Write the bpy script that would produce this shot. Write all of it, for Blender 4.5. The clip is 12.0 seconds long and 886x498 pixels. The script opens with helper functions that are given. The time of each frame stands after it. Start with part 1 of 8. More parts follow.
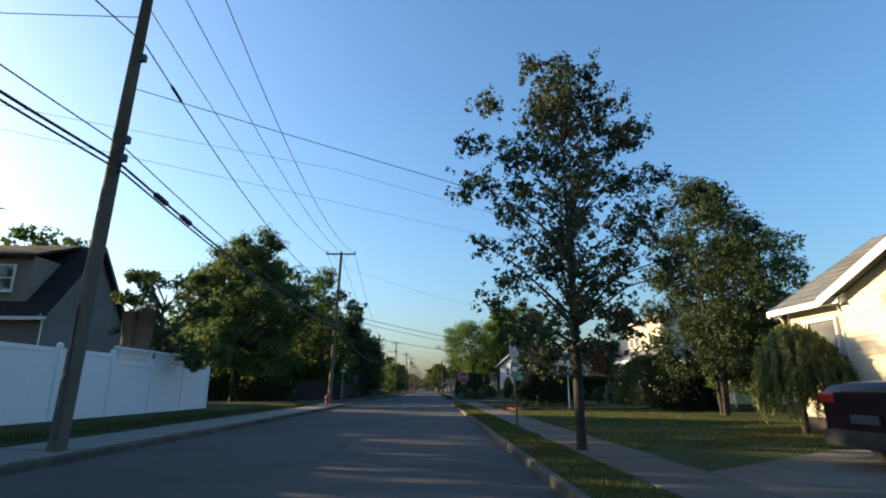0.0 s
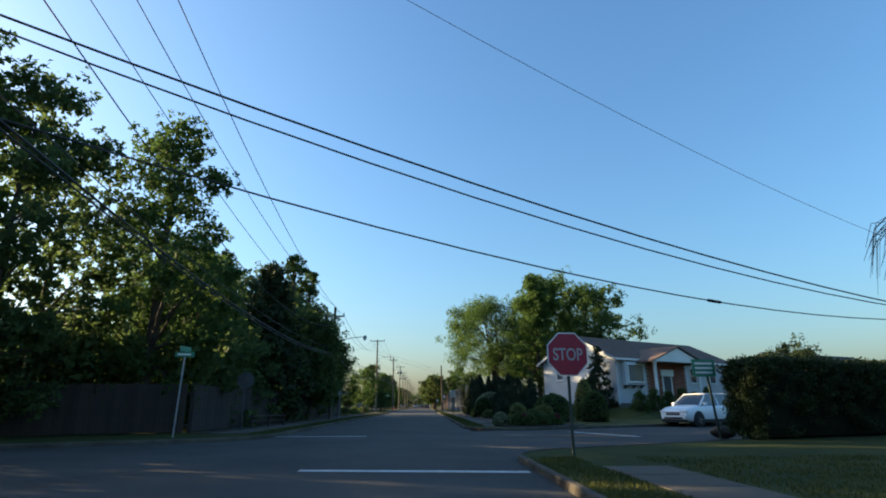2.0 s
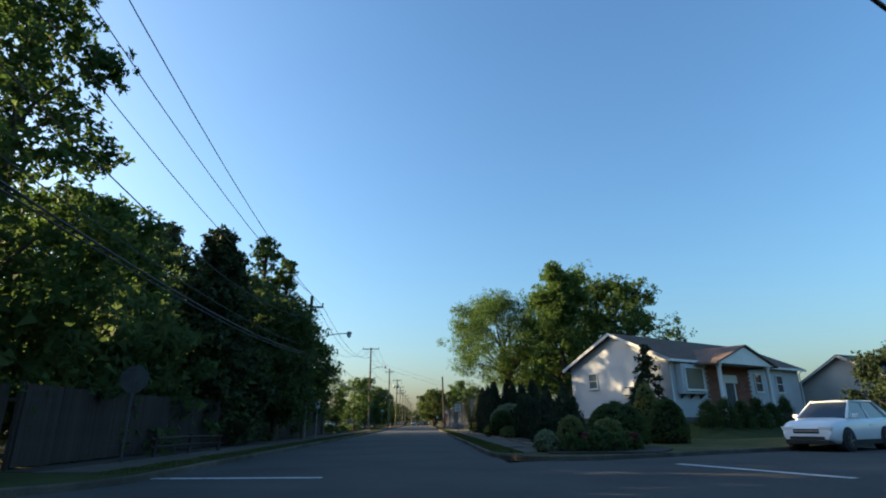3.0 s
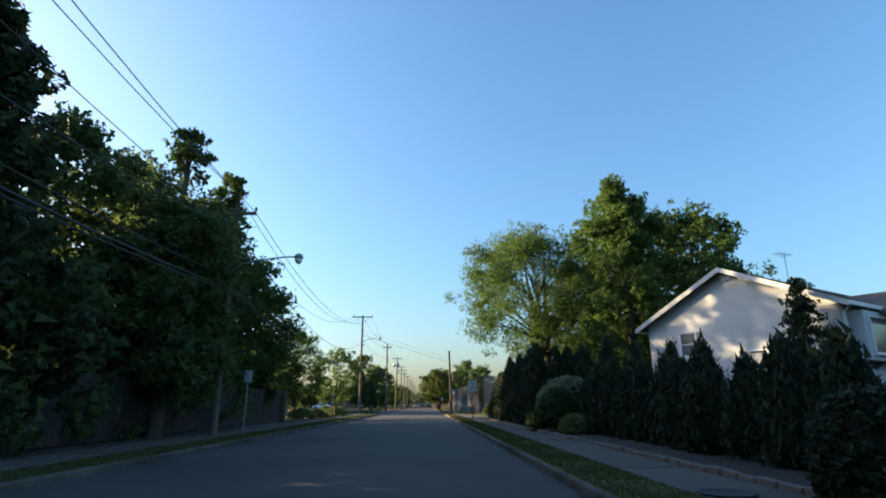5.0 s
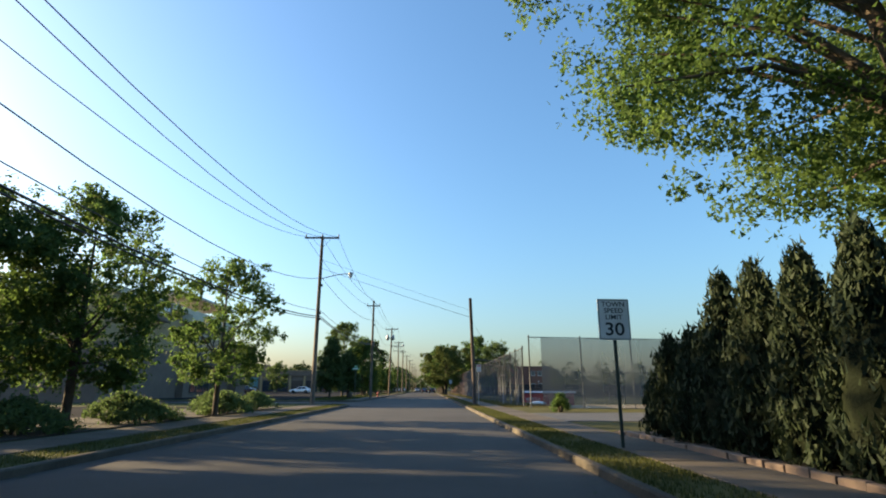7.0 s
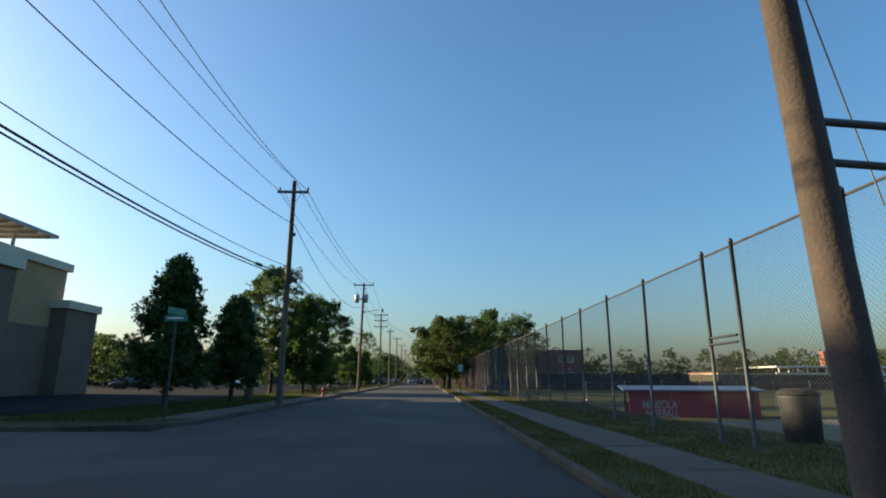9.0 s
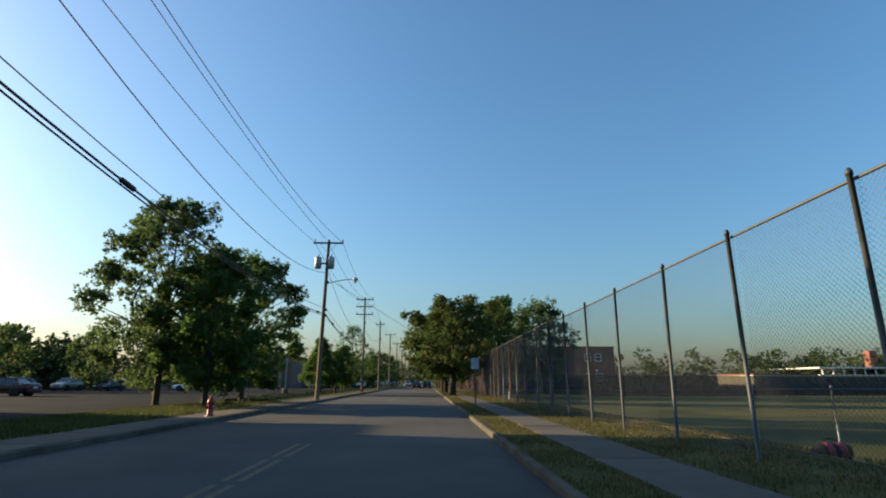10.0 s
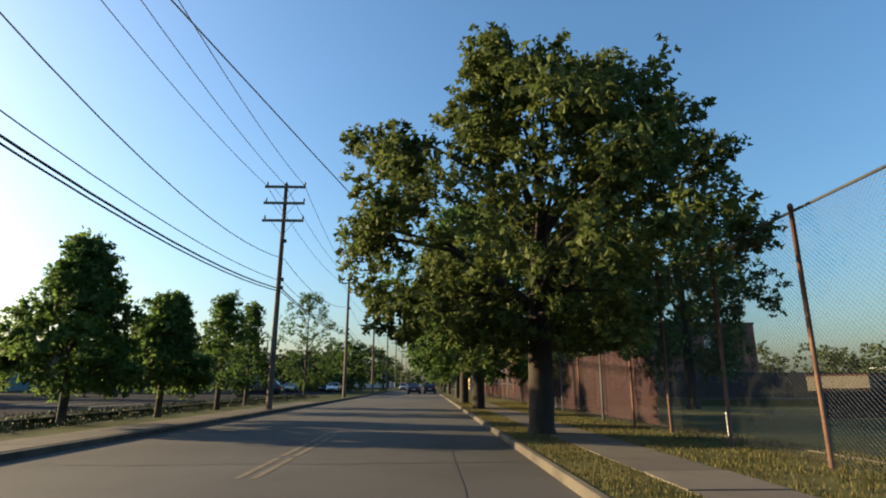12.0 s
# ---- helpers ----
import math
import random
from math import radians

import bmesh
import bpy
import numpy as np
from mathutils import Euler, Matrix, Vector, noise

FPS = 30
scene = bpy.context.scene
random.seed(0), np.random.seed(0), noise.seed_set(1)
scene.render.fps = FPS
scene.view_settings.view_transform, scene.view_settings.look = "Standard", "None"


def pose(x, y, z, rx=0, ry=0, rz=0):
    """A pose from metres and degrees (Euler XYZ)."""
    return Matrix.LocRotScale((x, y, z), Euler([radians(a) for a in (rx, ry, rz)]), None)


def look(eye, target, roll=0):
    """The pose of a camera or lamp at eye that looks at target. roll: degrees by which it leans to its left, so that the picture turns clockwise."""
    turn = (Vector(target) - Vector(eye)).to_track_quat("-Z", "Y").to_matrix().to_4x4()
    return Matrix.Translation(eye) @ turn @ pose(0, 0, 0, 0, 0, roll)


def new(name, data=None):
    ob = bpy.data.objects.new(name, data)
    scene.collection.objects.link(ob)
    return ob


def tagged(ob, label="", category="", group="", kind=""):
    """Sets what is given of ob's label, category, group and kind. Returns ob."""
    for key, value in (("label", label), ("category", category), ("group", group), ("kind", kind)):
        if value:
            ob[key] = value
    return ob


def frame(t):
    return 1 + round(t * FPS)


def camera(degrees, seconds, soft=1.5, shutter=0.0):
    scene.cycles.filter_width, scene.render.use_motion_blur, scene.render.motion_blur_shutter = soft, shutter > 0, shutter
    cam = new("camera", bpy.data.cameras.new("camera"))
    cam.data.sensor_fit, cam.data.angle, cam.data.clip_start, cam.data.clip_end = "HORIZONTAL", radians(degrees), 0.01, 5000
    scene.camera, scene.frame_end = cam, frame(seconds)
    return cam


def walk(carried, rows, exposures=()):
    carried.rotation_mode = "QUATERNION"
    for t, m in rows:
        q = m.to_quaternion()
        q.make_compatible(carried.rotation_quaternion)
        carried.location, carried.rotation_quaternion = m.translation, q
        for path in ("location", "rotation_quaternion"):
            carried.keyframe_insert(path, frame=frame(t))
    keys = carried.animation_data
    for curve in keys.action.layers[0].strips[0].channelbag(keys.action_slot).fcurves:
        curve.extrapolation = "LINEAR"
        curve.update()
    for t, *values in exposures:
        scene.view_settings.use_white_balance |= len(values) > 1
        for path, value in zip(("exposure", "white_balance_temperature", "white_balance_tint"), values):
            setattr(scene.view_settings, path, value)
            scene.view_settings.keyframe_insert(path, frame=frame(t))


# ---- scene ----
cam = camera(79.3, 12.0, soft=1.9)
PATH = [
    (0, (0.66, -0.622, 1.177), (0.697, 1.313, 1.683), 0.1),
    (0.5, (0.506, 9.11, 1.094), (0.557, 11.042, 1.609), -0.0),
    (1, (0.408, 18.523, 1.06), (0.465, 20.452, 1.586), -0.5),
    (1.5, (0.33, 27.124, 1.092), (0.39, 29.048, 1.632), -0.3),
    (2, (0.279, 34.924, 1.092), (0.342, 36.843, 1.654), -0.3),
    (2.5, (0.113, 40.745, 1.043), (0.184, 42.649, 1.649), -0.3),
    (2.7, (0.077, 42.466, 1.028), (0.149, 44.367, 1.646), -0.6),
    (4.3, (0.229, 52.313, 0.991), (0.288, 54.223, 1.582), 0.3),
    (4.5, (0.181, 54.098, 0.968), (0.242, 56.011, 1.551), -0.1),
    (5, (0.199, 59.197, 1.088), (0.255, 61.117, 1.648), -0.2),
    (5.5, (0.078, 65.071, 1.042), (0.133, 66.994, 1.59), -0.3),
    (6, (-0.161, 71.631, 1.077), (-0.103, 73.557, 1.611), -0.4),
    (6.5, (0.14, 79.261, 1.077), (0.183, 81.19, 1.605), 0.0),
    (7, (-0.084, 87.643, 1.095), (-0.036, 89.577, 1.603), 0.2),
    (7.2, (0.001, 90.713, 1.086), (0.043, 92.648, 1.589), 0.5),
    (8.8, (0.1, 118.799, 1.279), (0.16, 120.742, 1.752), 0.0),
    (9, (0.186, 122.363, 1.229), (0.246, 124.305, 1.704), 0.1),
    (9.5, (0.435, 131.533, 1.145), (0.492, 133.474, 1.628), 0.1),
    (10, (0.62, 140.782, 1.247), (0.679, 142.721, 1.731), 0.1),
    (10.5, (0.709, 150.019, 1.177), (0.765, 151.957, 1.666), 0.1),
    (11, (0.58, 159.419, 1.198), (0.638, 161.357, 1.686), -0.1),
    (11.5, (0.465, 168.785, 1.273), (0.522, 170.724, 1.762), 0.2),
    (12, (0.455, 178.49, 1.181), (0.511, 180.427, 1.675), 0.1),
]
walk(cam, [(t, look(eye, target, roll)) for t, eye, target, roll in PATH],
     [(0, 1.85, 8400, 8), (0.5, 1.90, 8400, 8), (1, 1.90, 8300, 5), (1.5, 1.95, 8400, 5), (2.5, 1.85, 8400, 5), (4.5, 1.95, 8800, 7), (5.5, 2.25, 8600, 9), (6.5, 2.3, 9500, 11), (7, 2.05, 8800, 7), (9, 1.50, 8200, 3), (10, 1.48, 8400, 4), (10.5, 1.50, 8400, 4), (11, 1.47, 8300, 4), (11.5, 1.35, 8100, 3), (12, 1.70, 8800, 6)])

# ---- world and sun ----
SUN_ELEV, SUN_WAY = radians(14.6), Vector((1, -0.32, 0)).normalized()
world = bpy.data.worlds.new("world")
scene.world = world
world.use_nodes = True
wn = world.node_tree
sky = wn.nodes.new("ShaderNodeTexSky")
sky.sky_type, sky.sun_disc = "NISHITA", False
sky.sun_elevation, sky.sun_rotation = SUN_ELEV, math.atan2(-SUN_WAY.x, -SUN_WAY.y)
sky.air_density, sky.dust_density, sky.ozone_density = 1.37, 2.5, 8.6
deep = wn.nodes.new("ShaderNodeGamma")
deep.inputs[1].default_value = 0.98
wn.links.new(sky.outputs[0], deep.inputs[0])
rich = wn.nodes.new("ShaderNodeHueSaturation")
rich.inputs["Saturation"].default_value = 1.02
wn.links.new(deep.outputs[0], rich.inputs["Color"])
# a plain colour gain that corrects the sky's hue
sky_tint = wn.nodes.new("ShaderNodeMix")
sky_tint.data_type, sky_tint.blend_type = "RGBA", "MULTIPLY"
sky_tint.inputs[0].default_value, sky_tint.inputs[7].default_value = 1.0, (1.12, 1.0, 0.98, 1)
wn.links.new(rich.outputs[0], sky_tint.inputs[6])
wn.links.new(sky_tint.outputs[2], wn.nodes["Background"].inputs[0])
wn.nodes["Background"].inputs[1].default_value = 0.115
sun_data = bpy.data.lights.new("sun", "SUN")
sun_data.energy, sun_data.angle, sun_data.color = 3.7, radians(0.6), (1.0, 0.84, 0.62)
sun = new("sun", sun_data)
sun.matrix_world = look(Vector((0, 0, 60)), Vector((0, 0, 60)) + SUN_WAY * math.cos(SUN_ELEV) - Vector((0, 0, math.sin(SUN_ELEV))))


# ---- materials ----
def material(name, dark, light, scale=3.0, rough=0.8, bump=0.2, grain=40.0, metal=0.0, per_object=0.0, coords="Object", stains=0.0, spec=0.5):
    """Two colours mixed by a coarse and a fine noise, with relief from the fine one."""
    m = bpy.data.materials.new(name)
    m.use_nodes = True
    t = m.node_tree
    bsdf = t.nodes["Principled BSDF"]
    co = t.nodes.new("ShaderNodeTexCoord")
    a, b = t.nodes.new("ShaderNodeTexNoise"), t.nodes.new("ShaderNodeTexNoise")
    for n, s in ((a, scale), (b, grain)):
        n.inputs["Scale"].default_value, n.inputs["Detail"].default_value, n.inputs["Roughness"].default_value = s, 4, 0.6
        t.links.new(co.outputs[coords], n.inputs["Vector"])
    add = t.nodes.new("ShaderNodeMath")
    add.operation = "MULTIPLY_ADD"
    t.links.new(b.outputs[0], add.inputs[0])
    add.inputs[1].default_value = 0.5
    t.links.new(a.outputs[0], add.inputs[2])
    ramp = t.nodes.new("ShaderNodeMapRange")
    ramp.inputs[1].default_value, ramp.inputs[2].default_value = 0.5, 1.0
    t.links.new(add.outputs[0], ramp.inputs[0])
    mix = t.nodes.new("ShaderNodeMix")
    mix.data_type = "RGBA"
    t.links.new(ramp.outputs[0], mix.inputs[0])
    mix.inputs[6].default_value, mix.inputs[7].default_value = (*dark, 1), (*light, 1)
    colour = mix.outputs[2]
    if per_object:
        info = t.nodes.new("ShaderNodeObjectInfo")
        hsv = t.nodes.new("ShaderNodeHueSaturation")
        rng = t.nodes.new("ShaderNodeMapRange")
        rng.inputs[3].default_value, rng.inputs[4].default_value = 1 - per_object, 1 + per_object
        t.links.new(info.outputs["Random"], rng.inputs[0])
        t.links.new(rng.outputs[0], hsv.inputs["Value"])
        t.links.new(colour, hsv.inputs["Color"])
        colour = hsv.outputs[0]
    if stains:
        s = t.nodes.new("ShaderNodeTexNoise")
        s.inputs["Scale"].default_value, s.inputs["Detail"].default_value = 0.35, 6
        t.links.new(co.outputs[coords], s.inputs["Vector"])
        sr = t.nodes.new("ShaderNodeMapRange")
        sr.inputs[1].default_value, sr.inputs[2].default_value = 0.45, 0.7
        sr.inputs[3].default_value, sr.inputs[4].default_value = 1.0, 1.0 - stains
        t.links.new(s.outputs[0], sr.inputs[0])
        h2 = t.nodes.new("ShaderNodeHueSaturation")
        t.links.new(sr.outputs[0], h2.inputs["Value"])
        t.links.new(colour, h2.inputs["Color"])
        colour = h2.outputs[0]
    t.links.new(colour, bsdf.inputs["Base Color"])
    bsdf.inputs["Roughness"].default_value, bsdf.inputs["Metallic"].default_value = rough, metal
    bsdf.inputs["Specular IOR Level"].default_value = spec
    if bump:
        bp = t.nodes.new("ShaderNodeBump")
        bp.inputs["Strength"].default_value, bp.inputs["Distance"].default_value = bump, 0.02
        t.links.new(b.outputs[0], bp.inputs["Height"])
        t.links.new(bp.outputs[0], bsdf.inputs["Normal"])
    return m


def leaf_material(name, dark, light, glow=0.35):
    """Leaves: each one a little different, part of the light shines through."""
    m = bpy.data.materials.new(name)
    m.use_nodes = True
    t = m.node_tree
    bsdf, out = t.nodes["Principled BSDF"], t.nodes["Material Output"]
    geo = t.nodes.new("ShaderNodeNewGeometry")
    co = t.nodes.new("ShaderNodeTexCoord")
    n = t.nodes.new("ShaderNodeTexNoise")
    n.inputs["Scale"].default_value = 0.9
    t.links.new(co.outputs["Object"], n.inputs["Vector"])
    add = t.nodes.new("ShaderNodeMath")
    add.operation = "MULTIPLY_ADD"
    t.links.new(geo.outputs["Random Per Island"], add.inputs[0])
    add.inputs[1].default_value = 0.5
    t.links.new(n.outputs[0], add.inputs[2])
    rng = t.nodes.new("ShaderNodeMapRange")
    rng.inputs[1].default_value, rng.inputs[2].default_value = 0.4, 1.0
    t.links.new(add.outputs[0], rng.inputs[0])
    mix = t.nodes.new("ShaderNodeMix")
    mix.data_type = "RGBA"
    mix.inputs[6].default_value, mix.inputs[7].default_value = (*dark, 1), (*light, 1)
    t.links.new(rng.outputs[0], mix.inputs[0])
    t.links.new(mix.outputs[2], bsdf.inputs["Base Color"])
    bsdf.inputs["Roughness"].default_value = 0.65
    bsdf.inputs["Specular IOR Level"].default_value = 0.15
    tr = t.nodes.new("ShaderNodeBsdfTranslucent")
    t.links.new(mix.outputs[2], tr.inputs["Color"])
    sh = t.nodes.new("ShaderNodeMixShader")
    sh.inputs[0].default_value = glow
    t.links.new(bsdf.outputs[0], sh.inputs[1])
    t.links.new(tr.outputs[0], sh.inputs[2])
    t.links.new(sh.outputs[0], out.inputs["Surface"])
    return m


def glass_material(name, tint=(0.03, 0.04, 0.05), rough=0.05):
    m = bpy.data.materials.new(name)
    m.use_nodes = True
    b = m.node_tree.nodes["Principled BSDF"]
    b.inputs["Base Color"].default_value = (*tint, 1)
    b.inputs["Roughness"].default_value = rough
    b.inputs["Specular IOR Level"].default_value = 0.9
    return m


asphalt = material("asphalt", (0.042, 0.039, 0.037), (0.07, 0.065, 0.06), 0.25, 0.85, 0.35, 60, coords="Object", stains=0.3, spec=0.3)
old_asphalt = material("old_asphalt", (0.045, 0.047, 0.052), (0.075, 0.077, 0.08), 0.6, 0.85, 0.4, 70)
lot_asphalt = material("lot_asphalt", (0.022, 0.022, 0.024), (0.038, 0.038, 0.04), 0.2, 1.0, 0.3, 50, spec=0.02, stains=0.3)
# the lighter yellowish noise patches stand in for sunlit strips on the field
field_grass_sunlit = material("field_grass_sunlit", (0.04, 0.046, 0.016), (0.115, 0.105, 0.042), 0.16, 0.95, 0.6, 25, spec=0.1)
grass_soil = material("grass_soil", (0.029, 0.039, 0.012), (0.062, 0.07, 0.023), 0.5, 0.95, 0.6, 25, spec=0.1)
dry_grass = material("dry_grass", (0.045, 0.05, 0.016), (0.12, 0.105, 0.04), 0.6, 0.95, 0.6, 25, spec=0.1)
ball_field = material("ball_field", (0.12, 0.09, 0.05), (0.2, 0.15, 0.09), 0.2, 0.95, 0.3, 30)
soil = material("soil", (0.02, 0.016, 0.012), (0.05, 0.038, 0.026), 1.5, 0.95, 0.8, 25)
concrete = material("concrete", (0.08, 0.068, 0.056), (0.15, 0.128, 0.104), 0.9, 0.9, 0.25, 45, per_object=0.16, stains=0.35, spec=0.15)
concrete_pale = material("concrete_pale", (0.17, 0.155, 0.135), (0.27, 0.245, 0.21), 0.9, 0.9, 0.25, 45, per_object=0.12, stains=0.3, spec=0.15)
kerb_stone = material("kerb_stone", (0.055, 0.048, 0.04), (0.14, 0.12, 0.095), 1.6, 0.9, 0.3, 40, stains=0.45, spec=0.15)
white_line = material("white_line", (0.3, 0.3, 0.3), (0.65, 0.65, 0.63), 6, 0.8, 0.1, 50)
yellow_line = material("yellow_line", (0.06, 0.052, 0.042), (0.17, 0.115, 0.05), 5, 0.8, 0.1, 50)
pole_wood = material("pole_wood", (0.056, 0.039, 0.026), (0.155, 0.112, 0.076), 1.2, 0.9, 0.6, 30, per_object=0.15)
# pole_wood made darker, the verge pole's shade put into its colour
pole_shaded = material("pole_shaded", (0.03, 0.022, 0.018), (0.085, 0.062, 0.05), 1.2, 0.9, 0.6, 30)
arm_wood = material("arm_wood", (0.09, 0.08, 0.07), (0.18, 0.15, 0.13), 3, 0.9, 0.4, 30)
bark = material("bark", (0.03, 0.024, 0.018), (0.09, 0.068, 0.05), 3, 0.95, 0.8, 22)
# dark oak bark; on the street tree it stands in for trunk shade
bark_dark = material("bark_dark", (0.016, 0.012, 0.009), (0.045, 0.034, 0.025), 3, 0.95, 0.8, 22)
pale_bark = material("pale_bark", (0.12, 0.1, 0.07), (0.24, 0.2, 0.14), 3, 0.95, 0.6, 22)
cable_black = material("cable_black", (0.012, 0.012, 0.013), (0.03, 0.03, 0.03), 5, 0.6, 0, 30)
wire_grey = material("wire_grey", (0.020, 0.020, 0.023), (0.04, 0.04, 0.043), 5, 0.5, 0, 30)
steel = material("galvanized_steel", (0.22, 0.23, 0.24), (0.4, 0.41, 0.42), 4, 0.5, 0.1, 40, metal=0.6)
post_grey = material("post_grey", (0.1, 0.105, 0.11), (0.19, 0.195, 0.2), 4, 0.6, 0.1, 40, metal=0.3)
roof_slate = material("roof_slate", (0.05, 0.06, 0.085), (0.11, 0.125, 0.16), 1.2, 0.85, 0.3, 30, stains=0.3)
dark_steel = material("dark_steel", (0.035, 0.04, 0.045), (0.08, 0.085, 0.09), 4, 0.6, 0.1, 40, metal=0.3)
rust_steel = material("rust_steel", (0.07, 0.035, 0.025), (0.16, 0.075, 0.045), 4, 0.7, 0.2, 40, metal=0.2)
green_post = material("green_post", (0.02, 0.035, 0.028), (0.04, 0.06, 0.045), 5, 0.6, 0.1, 40)
sign_red = material("sign_red", (0.32, 0.01, 0.035), (0.42, 0.016, 0.05), 3, 0.45, 0, 40)
sign_white = material("sign_white", (0.66, 0.66, 0.64), (0.8, 0.8, 0.78), 3, 0.45, 0, 40)
sign_grey = material("sign_grey", (0.3, 0.31, 0.32), (0.42, 0.43, 0.44), 3, 0.5, 0, 40)
sign_green = material("sign_green", (0.012, 0.17, 0.1), (0.02, 0.24, 0.14), 3, 0.45, 0, 40)
sign_black = material("sign_black", (0.012, 0.012, 0.012), (0.02, 0.02, 0.02), 3, 0.5, 0, 40)
hydrant_red = material("hydrant_red", (0.2, 0.012, 0.012), (0.32, 0.025, 0.02), 4, 0.5, 0.1, 40)
vinyl_white = material("vinyl_white", (0.6, 0.62, 0.64), (0.7, 0.71, 0.72), 0.6, 0.5, 0.03, 20)
siding_white = material("siding_white", (0.4, 0.42, 0.44), (0.5, 0.51, 0.52), 0.5, 0.6, 0.05, 20, per_object=0.03)
siding_cream = material("siding_cream", (0.54, 0.475, 0.345), (0.63, 0.56, 0.42), 0.5, 0.6, 0.05, 20, per_object=0.03)
siding_grey = material("siding_grey", (0.28, 0.27, 0.26), (0.38, 0.36, 0.34), 0.5, 0.7, 0.05, 20, per_object=0.04)
siding_taupe = material("siding_taupe", (0.15, 0.125, 0.1), (0.21, 0.18, 0.15), 0.5, 0.75, 0.05, 20)
siding_dark = material("siding_dark", (0.11, 0.1, 0.095), (0.17, 0.155, 0.145), 0.5, 0.7, 0.05, 20, per_object=0.04)
roof_black = material("roof_black", (0.02, 0.017, 0.018), (0.045, 0.038, 0.038), 2, 0.95, 0.5, 30, spec=0.1)
iron = material("cast_iron", (0.02, 0.019, 0.018), (0.05, 0.045, 0.04), 5, 0.7, 0.3, 30, metal=0.3)
tar = material("tar", (0.014, 0.014, 0.015), (0.03, 0.029, 0.028), 3, 0.8, 0.2, 40)
trim_white = material("trim_white", (0.62, 0.62, 0.6), (0.73, 0.73, 0.71), 1, 0.5, 0.03, 20)
roof_brown = material("roof_brown", (0.08, 0.05, 0.04), (0.165, 0.1, 0.08), 2, 0.9, 0.5, 30, per_object=0.12)
roof_grey = material("roof_grey", (0.06, 0.064, 0.066), (0.12, 0.125, 0.125), 2, 0.9, 0.5, 30, per_object=0.12)
roof_dark = material("roof_dark", (0.04, 0.038, 0.042), (0.085, 0.08, 0.085), 2, 0.9, 0.5, 30, per_object=0.12)
brick_red = material("brick_red", (0.16, 0.055, 0.038), (0.32, 0.11, 0.07), 6, 0.9, 0.4, 30, per_object=0.25)
brick_dark = material("brick_dark", (0.06, 0.028, 0.022), (0.13, 0.055, 0.042), 6, 0.9, 0.4, 30, per_object=0.25)
brick_wall = material("brick_wall", (0.15, 0.06, 0.045), (0.26, 0.1, 0.075), 1.2, 0.9, 0.5, 14)
path_brick = material("path_brick", (0.16, 0.085, 0.065), (0.3, 0.17, 0.13), 4, 0.9, 0.3, 20, stains=0.2)
mortar = material("mortar", (0.28, 0.24, 0.2), (0.38, 0.33, 0.28), 3, 0.95, 0.3, 30)
stucco_tan = material("stucco_tan", (0.31, 0.205, 0.105), (0.39, 0.27, 0.145), 0.8, 0.85, 0.2, 30)
stucco_cream = material("stucco_cream", (0.5, 0.44, 0.34), (0.6, 0.54, 0.43), 0.8, 0.85, 0.2, 30)
stucco_brown = material("stucco_brown", (0.13, 0.09, 0.07), (0.18, 0.13, 0.1), 0.8, 0.85, 0.2, 30)
teal_paint = material("teal_paint", (0.05, 0.16, 0.17), (0.08, 0.24, 0.25), 2, 0.6, 0.05, 20)
panel_red = material("panel_red", (0.3, 0.03, 0.045), (0.42, 0.05, 0.065), 1.5, 0.6, 0.05, 20, stains=0.2)
roof_blue = material("roof_blue", (0.05, 0.09, 0.16), (0.09, 0.15, 0.25), 1.5, 0.6, 0.1, 20)
screen_maroon = material("screen_maroon", (0.045, 0.014, 0.015), (0.085, 0.025, 0.025), 1.5, 0.9, 0.2, 40)
screen_dark = material("screen_dark", (0.02, 0.022, 0.024), (0.05, 0.05, 0.05), 1.5, 0.9, 0.2, 40)
# wood colour lowered to carry the deep tree shade on the fence
fence_wood = material("fence_wood", (0.022, 0.015, 0.012), (0.046, 0.031, 0.025), 2, 0.9, 0.4, 30, per_object=0.25)
car_white = material("car_white", (0.74, 0.75, 0.76), (0.8, 0.81, 0.82), 1, 0.2, 0, 20)
car_dark = material("car_dark", (0.012, 0.014, 0.02), (0.02, 0.022, 0.03), 1, 0.2, 0, 20)
car_silver = material("car_silver", (0.3, 0.31, 0.32), (0.4, 0.41, 0.42), 1, 0.25, 0, 20, metal=0.5)
car_maroon = material("car_maroon", (0.012, 0.003, 0.005), (0.02, 0.005, 0.008), 1, 0.25, 0, 20)
car_blue = material("car_blue", (0.02, 0.04, 0.1), (0.03, 0.055, 0.13), 1, 0.25, 0, 20)
rubber = material("rubber", (0.012, 0.012, 0.012), (0.025, 0.025, 0.025), 6, 0.85, 0.1, 40)
rim_metal = material("rim_metal", (0.35, 0.35, 0.36), (0.5, 0.5, 0.5), 6, 0.35, 0, 40, metal=0.8)
tail_red = material("tail_red", (0.4, 0.01, 0.01), (0.5, 0.02, 0.02), 4, 0.25, 0, 40)
lamp_clear = material("lamp_clear", (0.6, 0.6, 0.58), (0.75, 0.75, 0.72), 4, 0.15, 0, 40)
glass_dark = glass_material("window_glass")
glass_blind = glass_material("blind_glass", (0.14, 0.15, 0.15), 0.1)
glass_sky = glass_material("car_glass", (0.02, 0.025, 0.03), 0.03)
curtain = material("curtain", (0.5, 0.47, 0.4), (0.65, 0.61, 0.53), 4, 0.9, 0.2, 30)
leaf_maple = leaf_material("leaf_maple", (0.032, 0.072, 0.02), (0.092, 0.15, 0.042), 0.56)
leaf_dark = leaf_material("leaf_dark", (0.045, 0.08, 0.03), (0.116, 0.17, 0.06), 0.6)
